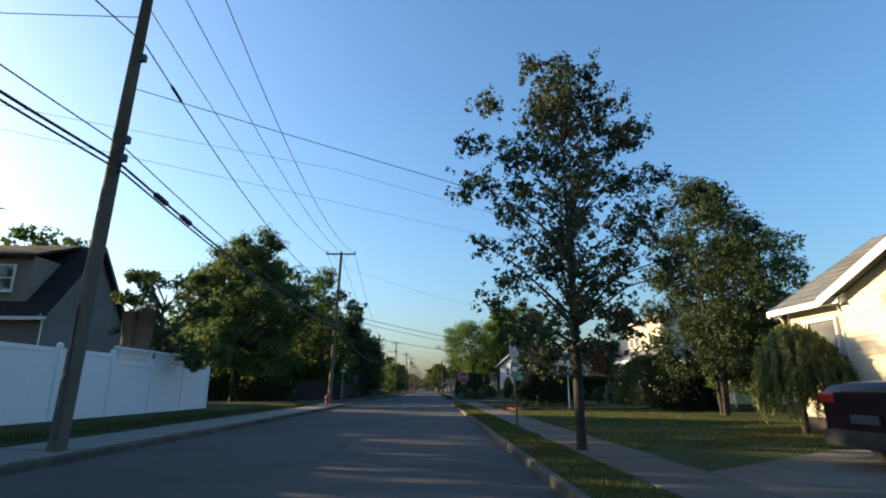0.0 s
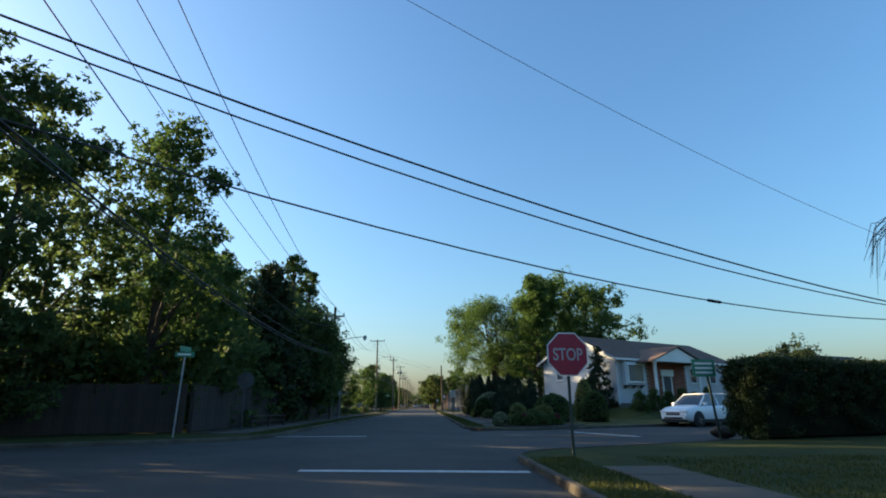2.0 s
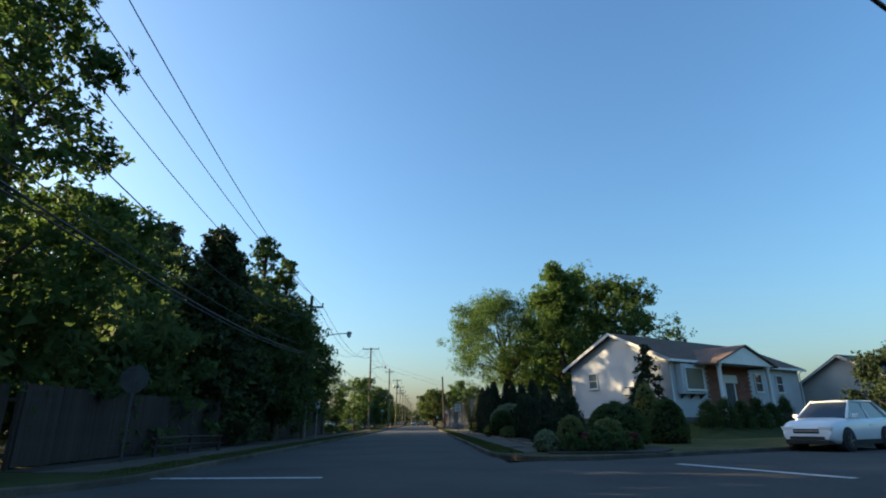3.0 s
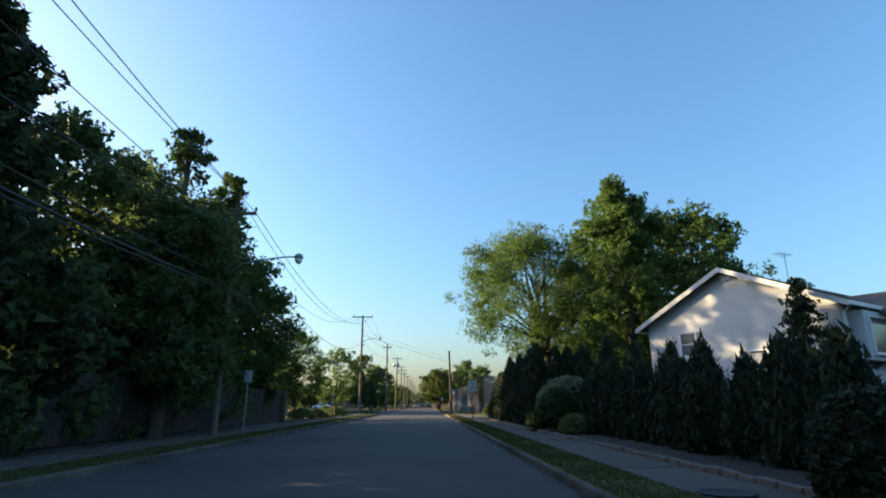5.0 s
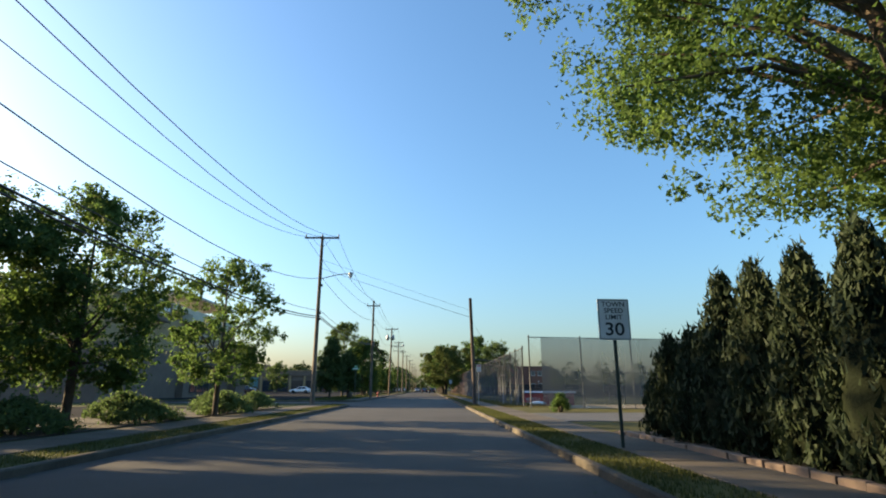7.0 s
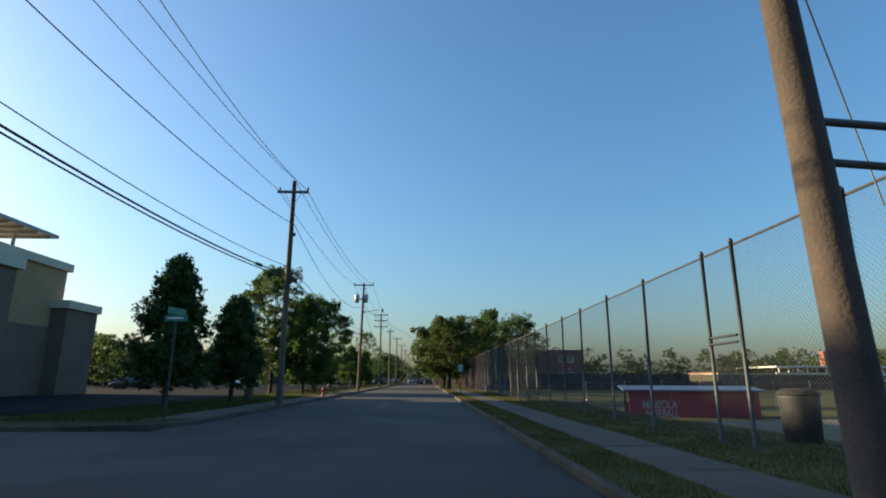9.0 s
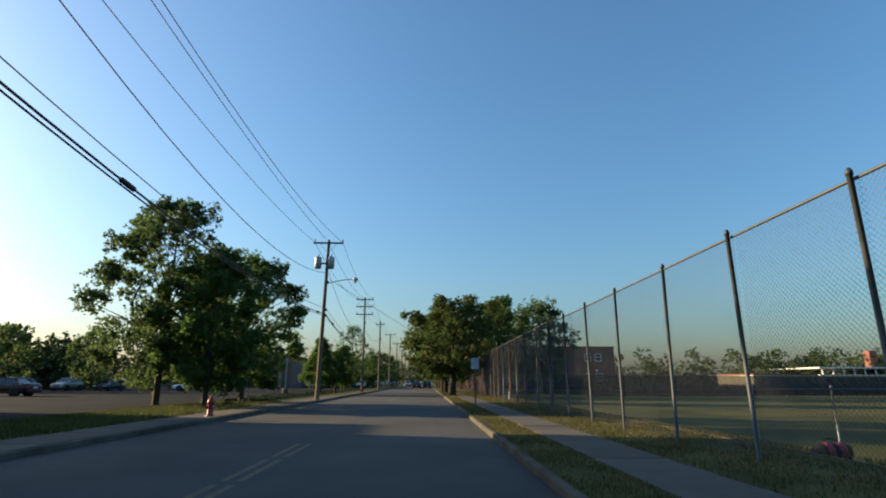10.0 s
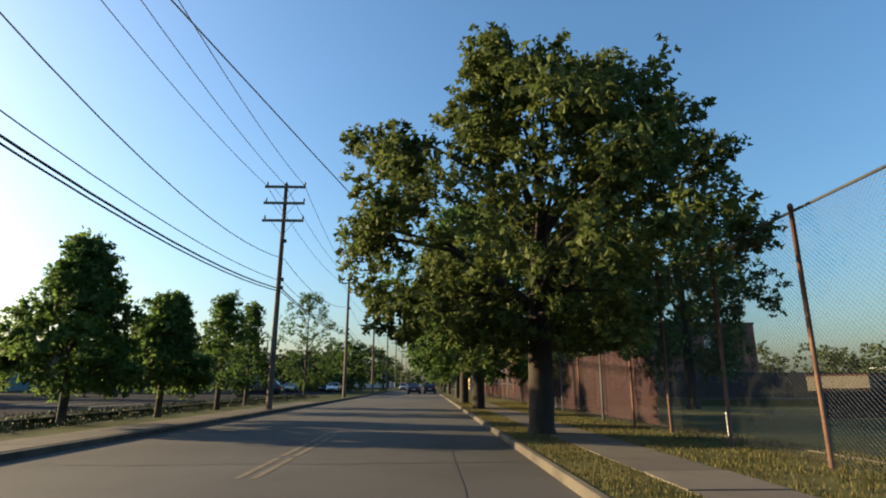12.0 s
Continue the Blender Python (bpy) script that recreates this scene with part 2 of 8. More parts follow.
# brighter green; on the lot trees it stands in for sunlight through leaves
leaf_bright = leaf_material("leaf_bright", (0.045, 0.098, 0.026), (0.118, 0.186, 0.054), 0.62)
leaf_grey = leaf_material("leaf_grey", (0.028, 0.046, 0.026), (0.075, 0.095, 0.05), 0.3)
leaf_arbor = leaf_material("leaf_arborvitae", (0.015, 0.027, 0.014), (0.034, 0.05, 0.024), 0.12)
leaf_spruce = leaf_material("leaf_spruce", (0.02, 0.036, 0.016), (0.05, 0.075, 0.032), 0.25)
# leaves kept near black so the colour carries the bushes' shade
leaf_bush = leaf_material("leaf_bush", (0.012, 0.018, 0.008), (0.034, 0.041, 0.017), 0.15)
# near-black fill that stands in for the shade inside shrubs and hedges
inner_shade_green = material("inner_shade_green", (0.01, 0.013, 0.008), (0.02, 0.026, 0.014), 6, 0.95, 0.8, 30, spec=0.05)
leaf_red = leaf_material("leaf_red", (0.08, 0.018, 0.026), (0.2, 0.04, 0.048), 0.35)
leaf_yew = leaf_material("leaf_yew", (0.12, 0.145, 0.08), (0.24, 0.27, 0.155), 0.2)
leaf_weep = leaf_material("leaf_weeping", (0.1, 0.125, 0.04), (0.21, 0.225, 0.085), 0.3)
leaf_oak = leaf_material("leaf_oak", (0.046, 0.07, 0.02), (0.118, 0.148, 0.044), 0.4)
leaf_hedge = leaf_material("leaf_hedge", (0.02, 0.034, 0.012), (0.05, 0.066, 0.024), 0.2)
leaf_olive = leaf_material("leaf_olive", (0.06, 0.07, 0.028), (0.14, 0.148, 0.06), 0.35)
leaf_flower = leaf_material("leaf_flower", (0.1, 0.02, 0.03), (0.25, 0.04, 0.06), 0.2)
blade_green = leaf_material("blade_green", (0.037, 0.052, 0.013), (0.1, 0.108, 0.033), 0.32)
blade_dry = leaf_material("blade_dry", (0.056, 0.056, 0.018), (0.136, 0.116, 0.046), 0.3)


# ---- mesh helpers ----
def mesh_from(name, bm, mat):
    me = bpy.data.meshes.new(name)
    bm.to_mesh(me)
    bm.free()
    me.materials.append(mat)
    return me


def part(name, bm, mat, parent, label=""):
    ob = new(name, mesh_from(name, bm, mat))
    ob.parent = parent
    if label:
        ob["label"] = label
    return ob


def thing(name, label, category, x=0, y=0, z=0, rz=0, group="", kind=""):
    ob = new(name)
    ob.empty_display_size = 0.2
    ob.matrix_world = pose(x, y, z, 0, 0, rz)
    return tagged(ob, label, category, group, kind)


def single(name, bm, mat, label, category="", group="", kind="", m=None):
    ob = new(name, mesh_from(name, bm, mat))
    if m is not None:
        ob.matrix_world = m
    return tagged(ob, label, category, group, kind)


def box(bm, x0, y0, z0, x1, y1, z1, bevel=0.0, m=None):
    r = bmesh.ops.create_cube(bm, size=1)
    vs = r["verts"]
    bmesh.ops.scale(bm, vec=(x1 - x0, y1 - y0, z1 - z0), verts=vs)
    bmesh.ops.translate(bm, vec=((x0 + x1) / 2, (y0 + y1) / 2, (z0 + z1) / 2), verts=vs)
    if bevel:
        es = list({e for v in vs for e in v.link_edges})
        r2 = bmesh.ops.bevel(bm, geom=es, offset=bevel, segments=2, affect="EDGES", profile=0.6)
        vs = list({v for f in r2["faces"] for v in f.verts} | {v for v in vs if v.is_valid})
    if m is not None:
        bmesh.ops.transform(bm, matrix=m, verts=[v for v in vs if v.is_valid])
    return bm


def tube(bm, pts, radii, sides=8, cap=True):
    """A tapered tube along points."""
    rings, up = [], Vector((0, 0, 1))
    pts = [Vector(p) for p in pts]
    for i, p in enumerate(pts):
        d = (pts[min(i + 1, len(pts) - 1)] - pts[max(i - 1, 0)]).normalized()
        a = d.cross(up if abs(d.z) < 0.95 else Vector((1, 0, 0))).normalized()
        b = d.cross(a)
        r = radii[i] if hasattr(radii, "__len__") else radii
        rings.append([bm.verts.new(p + (a * math.cos(k * math.tau / sides) + b * math.sin(k * math.tau / sides)) * r) for k in range(sides)])
    for q, w in zip(rings, rings[1:]):
        for k in range(sides):
            f = bm.faces.new((q[k], q[(k + 1) % sides], w[(k + 1) % sides], w[k]))
            f.smooth = True
    if cap:
        bm.faces.new(rings[0])
        bm.faces.new(rings[-1][::-1])
    return bm


def lathe(bm, profile, sides=16, centre=(0, 0, 0)):
    """A turned body: profile of (radius, height)."""
    c = Vector(centre)
    rings = [[bm.verts.new(c + Vector((r * math.cos(k * math.tau / sides), r * math.sin(k * math.tau / sides), z))) for k in range(sides)] for r, z in profile]
    for q, w in zip(rings, rings[1:]):
        for k in range(sides):
            bm.faces.new((q[k], q[(k + 1) % sides], w[(k + 1) % sides], w[k])).smooth = True
    bm.faces.new(rings[0][::-1])
    bm.faces.new(rings[-1])
    return bm


def prism(bm, outline, z0, z1):
    """An upright prism over an outline of (x, y), counter-clockwise."""
    lo = [bm.verts.new((x, y, z0)) for x, y in outline]
    hi = [bm.verts.new((x, y, z1)) for x, y in outline]
    bm.faces.new(hi)
    bm.faces.new(lo[::-1])
    n = len(lo)
    for i in range(n):
        bm.faces.new((lo[i], lo[(i + 1) % n], hi[(i + 1) % n], hi[i]))
    return bm


def rounded(points):
    """An outline of (x, y, radius) with its corners rounded."""
    out, n = [], len(points)
    for i, (x, y, r) in enumerate(points):
        p = Vector((x, y))
        if r <= 0:
            out.append((x, y))
            continue
        a = (Vector(points[i - 1][:2]) - p).normalized()
        b = (Vector(points[(i + 1) % n][:2]) - p).normalized()
        half = a.angle(b) / 2
        d = r / math.tan(half)
        for k in range(9):
            s = k / 8
            q = (p + a * d) * (1 - s) ** 2 + p * 2 * s * (1 - s) + (p + b * d) * s ** 2
            out.append((q.x, q.y))
    return out


def leaves_mesh(name, centres, spreads, per, size, mat, seed, droop=0.0, flat=1.4, narrow=0.36, tuft=0):
    """A crown: a cloud of small pointed leaves round each centre. tuft: leaves on one twig tip, where they gather in tufts that face outwards."""
    g = np.random.default_rng(seed)
    c, s = np.asarray(centres, float), np.asarray(spreads, float)
    if s.ndim == 1:
        s = s[:, None] * np.array([1, 1, 0.75])
    face = 0.0
    if tuft:
        m = max(1, round(per / tuft))
        c, s = np.repeat(c, m, axis=0), np.repeat(s, m, axis=0)
        p = g.normal(size=(len(c), 3))
        p /= np.linalg.norm(p, axis=1, keepdims=True)
        c = c + p * s * (0.45 + 0.6 * g.random((len(c), 1)))
        face, per = np.repeat(p, tuft, axis=0) * 0.7, tuft
        s = np.repeat(np.maximum(s.mean(axis=1, keepdims=True) * 0.3, size * 0.8), 3, axis=1) * (0.7 + 0.6 * g.random((len(s), 1)))
        flat = 0.9
    c, s = np.repeat(c, per, axis=0), np.repeat(s, per, axis=0)
    n = len(c)
    p = g.normal(size=(n, 3))
    p *= (g.random((n, 1)) ** 0.4) * (1 + 0.5 * (g.random((n, 1)) < 0.15)) / np.linalg.norm(p, axis=1, keepdims=True)
    c = c + p * s
    up = g.normal(size=(n, 3)) * flat + np.array([0, 0, 1.0 if not tuft else 0.6]) + face
    up /= np.linalg.norm(up, axis=1, keepdims=True)
    a = np.cross(up, g.normal(size=(n, 3)))
    a /= np.linalg.norm(a, axis=1, keepdims=True)
    a[:, 2] -= droop
    b = np.cross(up, a)
    k = size * (0.6 + 0.8 * g.random((n, 1)))
    v = np.stack([c - a * k * 0.4 + b * k * narrow * 1.1, c + a * k * 0.75, c - a * k * 0.4 - b * k * narrow * 1.1], axis=1).reshape(-1, 3)
    me = bpy.data.meshes.new(name)
    me.vertices.add(3 * n)
    me.vertices.foreach_set("co", v.astype(np.float32).ravel())
    me.loops.add(3 * n)
    me.loops.foreach_set("vertex_index", np.arange(3 * n, dtype=np.int32))
    me.polygons.add(n)
    me.polygons.foreach_set("loop_start", np.arange(0, 3 * n, 3, dtype=np.int32))
    me.materials.append(mat)
    me.update(calc_edges=True)
    return me


def envelope(shape, h):
    """Width of a crown at a share h of its height."""
    if shape == "round":
        return math.sin(math.pi * min(1, 0.12 + 0.86 * h)) ** 0.6
    if shape == "oval":
        return math.sin(math.pi * (0.16 + 0.8 * h)) ** 0.8
    if shape == "egg":
        return (1 - h) ** 0.75 * min(1, 0.75 + h * 2.2) * 1.16
    return (1 - h) ** 0.75 * min(1, 0.55 + h * 5)


def crown_centres(n, base, top, radius, seed, shape="round", lean=(0, 0), hollow=0.45):
    """Centres of leaf clumps: boughs that swell out of the envelope at their own lengths, with gaps between."""
    g, out = random.Random(seed), []
    boughs = []
    count = int(12 + radius * 5) * (2 if shape in ("cone", "egg", "oval") else 1)
    for k in range(count):
        h = (k + g.random()) / count
        a = k * 2.4 + g.uniform(-0.5, 0.5)
        w = envelope(shape, h) * radius * g.uniform(0.62, 1.0)
        boughs.append((w * math.cos(a), w * math.sin(a), h, radius * g.uniform(0.16, 0.36) * (0.7 if shape in ("cone", "egg", "oval") else 1.0)))
    while len(out) < n:
        if g.random() < 0.33:
            h, a = g.random(), g.random() * math.tau
            r = radius * envelope(shape, h) * 0.8 * math.sqrt(g.random())
            x, y, z = r * math.cos(a), r * math.sin(a), h
        else:
            bx, by, bh, br = boughs[g.randrange(count)]
            d = Vector((g.gauss(0, 1), g.gauss(0, 1), g.gauss(0, 1))).normalized() * br * (0.35 + 0.7 * g.random())
            x, y, z = bx + d.x, by + d.y, bh + 0.75 * d.z / (top - base)
        if -0.03 < z < 1.05:
            out.append((lean[0] * z + x, lean[1] * z + y, base + (top - base) * z))
    return out


def tree(name, label, x, y, top, base, radius, trunk=0.18, seed=1, clumps=120, per=70, leaf=0.16, spread=0.55, mat=None, shape="round",
         wood=None, lean=(0, 0), group="", limbs=14, category="tree", z=0.1, stems=1, extra=()):
    t = thing(name, label, category, x, y, z, group=group)
    g = random.Random(seed)
    cs = crown_centres(clumps, base, top - spread * 0.5, radius - spread * 0.5, seed, shape, lean)
    for ex, ey, ez, er, en in extra:
        for _ in range(en):
            d = Vector((g.gauss(0, 1), g.gauss(0, 1), g.gauss(0, 1))).normalized() * er * (0.3 + 0.75 * g.random())
            cs.append((ex + d.x, ey + d.y, ez + 0.8 * d.z))
    bm = bmesh.new()
    fork = base + (top - base) * 0.18
    for s in range(stems):
        ox, oy = (0, 0) if stems == 1 else (0.35 * math.cos(s * 2.2), 0.35 * math.sin(s * 2.2))
        pts = [(ox * 0.3, oy * 0.3, -0.15), (ox * 0.35, oy * 0.35, 0.15)]
        for k in range(1, 6):
            f = k / 5
            pts.append((ox * (0.4 + f * 2) + lean[0] * 0.5 * f + g.uniform(-0.08, 0.08) * f, oy * (0.4 + f * 2) + lean[1] * 0.5 * f + g.uniform(-0.08, 0.08) * f, fork + (top * 0.86 - fork) * (k - 1) / 4))
        tube(bm, pts, [trunk * 1.5, trunk * 1.08, trunk, trunk * 0.72, trunk * 0.5, trunk * 0.32, trunk * 0.12], 10)
    for c in g.sample(cs, min(limbs, len(cs))):
        c = Vector(c)
        h0 = max(min(fork * 0.9, c.z - 0.2), c.z - Vector((c.x, c.y)).length * 0.9, fork * 0.75)
        h0 = min(h0, top * 0.8)
        f0 = max(0.0, (h0 - fork) / max(0.1, top * 0.86 - fork))
        start = Vector((lean[0] * 0.5 * f0, lean[1] * 0.5 * f0, h0))
        mid = start.lerp(c, 0.5) + Vector((g.uniform(-0.15, 0.15), g.uniform(-0.15, 0.15), 0.12 * (c - start).length))
        r0 = trunk * 0.42 * (1 - 0.6 * f0)
        tube(bm, [start, start.lerp(mid, 0.5), mid, c], [r0, r0 * 0.75, r0 * 0.5, r0 * 0.16], 6, cap=False)
    part("trunk", bm, wood or bark, t)
    g2 = random.Random(seed + 7)
    sp = [spread * g2.uniform(0.6, 1.3) for _ in cs]
    ob = new("crown", leaves_mesh("crown", cs, sp, int(per * 1.15), leaf * 0.92, mat or leaf_maple, seed, tuft=9))
    ob.parent = t
    return t


# ---- ground, roads, kerbs, pavements ----
XR, XL, XFAR = 2.12, -5.27, -6.2        # kerb lines of the main road, the last one beyond the second side street
U = Vector((0.905, 0.425, 0)).normalized()  # way of the skewed side street
SK = U.y / U.x


def sheet(name, x0, y0, x1, y1, z, mat, label, category):
    bm = bmesh.new()
    box(bm, x0, y0, z - 0.05, x1, y1, z)
    return single(name, bm, mat, label, category, kind="structure")


sheet("ground", -1500, -600, 1500, 2600, -0.8, grass_soil, "flat grassy ground that reaches the horizon", "ground")
sheet("road", XFAR - 0.3, -80, XR + 0.2, 900, 0.0, asphalt, "worn grey asphalt street with faint patches", "road")
bm = bmesh.new()
prism(bm, [(-90, 43 - 84.3 * SK + 0.5), (XL - 0.15, 41.2), (XL - 0.15, 54.6), (-90, 54.6 - 84.3 * SK)], -0.05, -0.004)
prism(bm, [(XR + 0.15, 46.5), (90, 47.9 + 86 * SK), (90, 58.9 + 84 * SK), (XR + 0.15, 59.5)], -0.05, -0.004)
single("side_road", bm, asphalt, "skewed side street of grey asphalt crossing the main street", "road", kind="structure")
bm = bmesh.new()
box(bm, -90, 126.5, -0.05, XL - 0.15, 136.2, -0.004)
single("side_road", bm, asphalt, "side street of grey asphalt joining between pole and street sign", "road", kind="structure")

LY0, LY1 = 41.9, 54.0                   # left corners at the first crossing
RY0, RY1 = 47.6, 58.9                   # right corners
blocks = {
    "lawn_ground": [
        [(XL - 0.15, -80, 0), (XL - 0.15, LY0, 3.0), (-90, LY0 - 84.3 * SK, 0), (-90, -80, 0)],
        [(XL - 0.15, 126.2, 2.0), (-90, 126.2, 0), (-90, LY1 - 84.3 * SK, 0), (XL - 0.15, LY1, 3.0)],
        [(XFAR - 0.15, 136.4, 2.5), (XFAR - 0.15, 700, 0), (-90, 700, 0), (-90, 136.4, 0)],
        [(XR + 0.15, -80, 0), (90, -80, 0), (90, RY0 + 87.7 * SK, 0), (XR + 0.15, RY0, 2.2)],
        [(XR + 0.15, RY1, 2.6), (90, RY1 + 87.7 * SK, 0), (90, 118, 0), (7.0, 118, 0), (7.0, 226, 0), (90, 226, 0), (90, 700, 0), (XR + 0.15, 700, 0)],
    ]
}
for i, pts in enumerate(blocks["lawn_ground"]):
    outline = rounded(pts)
    area = sum(a[0] * b[1] - b[0] * a[1] for a, b in zip(outline, outline[1:] + outline[:1]))
    if area < 0:
        outline = outline[::-1]
    bm = bmesh.new()
    prism(bm, outline, -0.9, 0.10)
    single("lawn", bm, dry_grass if i == 4 else grass_soil, "mown lawn behind the kerb, patchy green and straw" if i == 4 else "mown green lawn and verge behind the kerb", "lawn", kind="structure")
    # kerb: a low stone band round the outline, outside the lawn
    n = len(outline)
    ps = [Vector((*p, 0)) for p in outline]
    bm = bmesh.new()
    rings = []
    for k in range(n):
        a, b, c = ps[k - 1], ps[k], ps[(k + 1) % n]
        d1, d2 = (b - a).normalized(), (c - b).normalized()
        nrm = Vector((d1.y + d2.y, -d1.x - d2.x, 0)).normalized()
        w = 0.115 / max(0.4, nrm.dot(Vector((d1.y, -d1.x, 0))))
        rings.append([bm.verts.new(b + nrm * o * w + Vector((0, 0, h))) for o, h in ((1.0, -0.05), (0.95, 0.095), (0.8, 0.118), (0.12, 0.122), (0.0, 0.06))])
    for k in range(n):
        q, w = rings[k], rings[(k + 1) % n]
        for j in range(4):
            bm.faces.new((q[j], w[j], w[j + 1], q[j + 1]))
    single("kerb", bm, kerb_stone, "worn dirty concrete kerb along the street", "kerb", kind="structure")


def slabs(name, x0, x1, y0, y1, step, z, label, mat=None):
    """A pavement of concrete slabs with open joints; the slabs are pieces of it."""
    t = thing(name, label, "pavement", kind="structure")
    bm = bmesh.new()
    box(bm, x0 + 0.004, y0, 0.03, x1 - 0.004, y1, z - 0.02)
    part("joint_bed", bm, soil, t)
    bm = bmesh.new()
    box(bm, (x0 - x1) / 2, -step / 2 + 0.007, -0.06, (x1 - x0) / 2, step / 2 - 0.007, 0, 0.008)
    me = mesh_from("slab", bm, mat or concrete)
    g, y = random.Random(int(x0 * 100 + y0)), y0 + step / 2
    while y < y1:
        ob = new("slab", me)
        ob.parent = t
        ob.matrix_world = pose((x0 + x1) / 2, y, z + g.uniform(-0.006, 0.006), g.uniform(-0.25, 0.25), g.uniform(-0.25, 0.25), 0)
        y += step
    return t


# paint on the road
def stripe(pts, mat, label, name="road_marking"):
    bm = bmesh.new()
    vs = [bm.verts.new((x, y, 0.004)) for x, y in pts]
    bm.faces.new(vs)
    bmesh.ops.recalc_face_normals(bm, faces=bm.faces)
    if bm.faces[0].normal.z < 0 if bm.faces.ensure_lookup_table() is None else False:
        bmesh.ops.reverse_faces(bm, faces=bm.faces)
    single(name, bm, mat, label, "road marking", kind="structure")


for y in (45.0, 41.4):
    stripe([(-1.95, y), (2.05, y - 0.5), (2.05, y - 0.22), (-1.95, y + 0.28)], white_line, "worn white stop line across the lane")
stripe([(-5.35, 56.15), (-1.9, 55.9), (-1.9, 56.15), (-5.35, 56.4)], white_line, "worn white stop line across the oncoming lane")
stripe([(6.2, 58.4), (7.7, 54.6), (7.95, 54.7), (6.45, 58.5)], white_line, "white stop line on the side street")
stripe([(-2.65, 8.6), (-1.2, 8.6), (-1.2, 12.0), (-2.65, 12.0)], tar, "dark rectangular asphalt repair patch", "asphalt_patch")
# tar seams across and along the carriageway
for y, x0, x1, slant in ((26.0, -5.2, 1.9, 0.3), (35.5, -5.4, 2.0, -0.2), (70.5, -5.5, 2.0, 0.2), (88.0, -5.4, 2.1, -0.3), (99.5, -5.4, 2.1, 0.2), (112.0, -5.5, 2.1, 0.1), (140.5, -5.5, 2.1, -0.2), (158.0, -5.5, 2.1, 0.2), (175.3, -4.6, 2.1, -0.5), (187.2, -5.5, 2.1, 0.3), (199.0, -5.5, 2.1, 0.2)):
    g = random.Random(int(y * 10))
    n, mid = 16, []
    for k in range(n + 1):
        f = k / n
        mid.append((x0 + (x1 - x0) * f, y + slant * f + g.uniform(-0.06, 0.06), g.uniform(0.008, 0.022)))
    stripe([(x, v - w) for x, v, w in mid] + [(x, v + w) for x, v, w in mid[::-1]], tar, "thin dark tar seam across the road", "road_seam")
for x, y0, y1 in ((-1.75, 60, 84), (-1.8, 92, 123), (-1.7, 128, 176), (1.25, 96, 118), (-3.9, 20, 40), (0.9, 150, 196)):
    g = random.Random(int(y0 + x * 10))
    n, mid = 30, []
    for k in range(n + 1):
        f = k / n
        mid.append((x + g.uniform(-0.05, 0.05) + 0.1 * math.sin(f * 7 + x), y0 + (y1 - y0) * f, g.uniform(0.004, 0.014)))
    stripe([(v - w, y) for v, y, w in mid] + [(v + w, y) for v, y, w in mid[::-1]], tar, "thin wavering tar seam along the road", "road_seam")
for y0 in (146, 178, 186):
    bm = bmesh.new()
    for dx in (0, 0.22):
        for k in range(3):
            y = y0 + k * 2.3
            vs = [bm.verts.new(p) for p in ((-2.05 + dx, y, 0.004), (-1.95 + dx, y, 0.004), (-1.95 + dx, y + 2.0, 0.004), (-2.05 + dx, y + 2.0, 0.004))]
            bm.faces.new(vs)
    single("road_marking", bm, yellow_line, "faded yellow double centre line", "road marking", kind="structure")


# ---- utility poles and cables ----
def insulator(x, z, parent):
    bm = bmesh.new()
    lathe(bm, [(0.02, 0), (0.02, 0.08), (0.05, 0.1), (0.055, 0.14), (0.035, 0.16), (0.05, 0.18), (0.04, 0.23), (0.015, 0.25)], 10, (x, 0, z))
    part("insulator", bm, dark_steel, parent)


def street_light(t, z, reach, sign=1):
    bm = bmesh.new()
    pts = [(0.1 * sign, 0, z - 0.35)] + [(sign * (0.1 + reach * k / 6), 0, z - 0.35 + 0.38 * math.sin(k / 6 * math.pi / 2)) for k in range(1, 7)]
    tube(bm, pts, 0.03, 8)
    arm = part("light_arm", bm, steel, t)
    x = sign * (0.1 + reach)
    bm = bmesh.new()
    lathe(bm, [(0.07, -0.06), (0.17, -0.02), (0.17, 0.05), (0.12, 0.12), (0.05, 0.15)], 14, (x + 0.1 * sign, 0, z))
    part("lamp_head", bm, steel, arm)
    bm = bmesh.new()
    lathe(bm, [(0.03, -0.26), (0.1, -0.2), (0.145, -0.1), (0.14, -0.06)], 14, (x + 0.1 * sign, 0, z))
    part("lamp_bowl", bm, lamp_clear, arm, "clear globe lens")


def transformer(t, x, z):
    bm = bmesh.new()
    lathe(bm, [(0.2, 0), (0.24, 0.03), (0.24, 0.75), (0.2, 0.82), (0.1, 0.85)], 16, (x, 0.05, z))
    can = part("transformer", bm, steel, t, "grey cylindrical transformer can")
    bm = bmesh.new()
    tube(bm, [(x, 0.05, z + 0.83), (x + 0.03, 0.05, z + 1.05)], [0.045, 0.03], 8)
    part("bushing", bm, dark_steel, can)
    bm = bmesh.new()
    box(bm, min(x, 0), 0, z + 0.3, max(x, 0), 0.07, z + 0.42)
    part("bracket", bm, dark_steel, can)


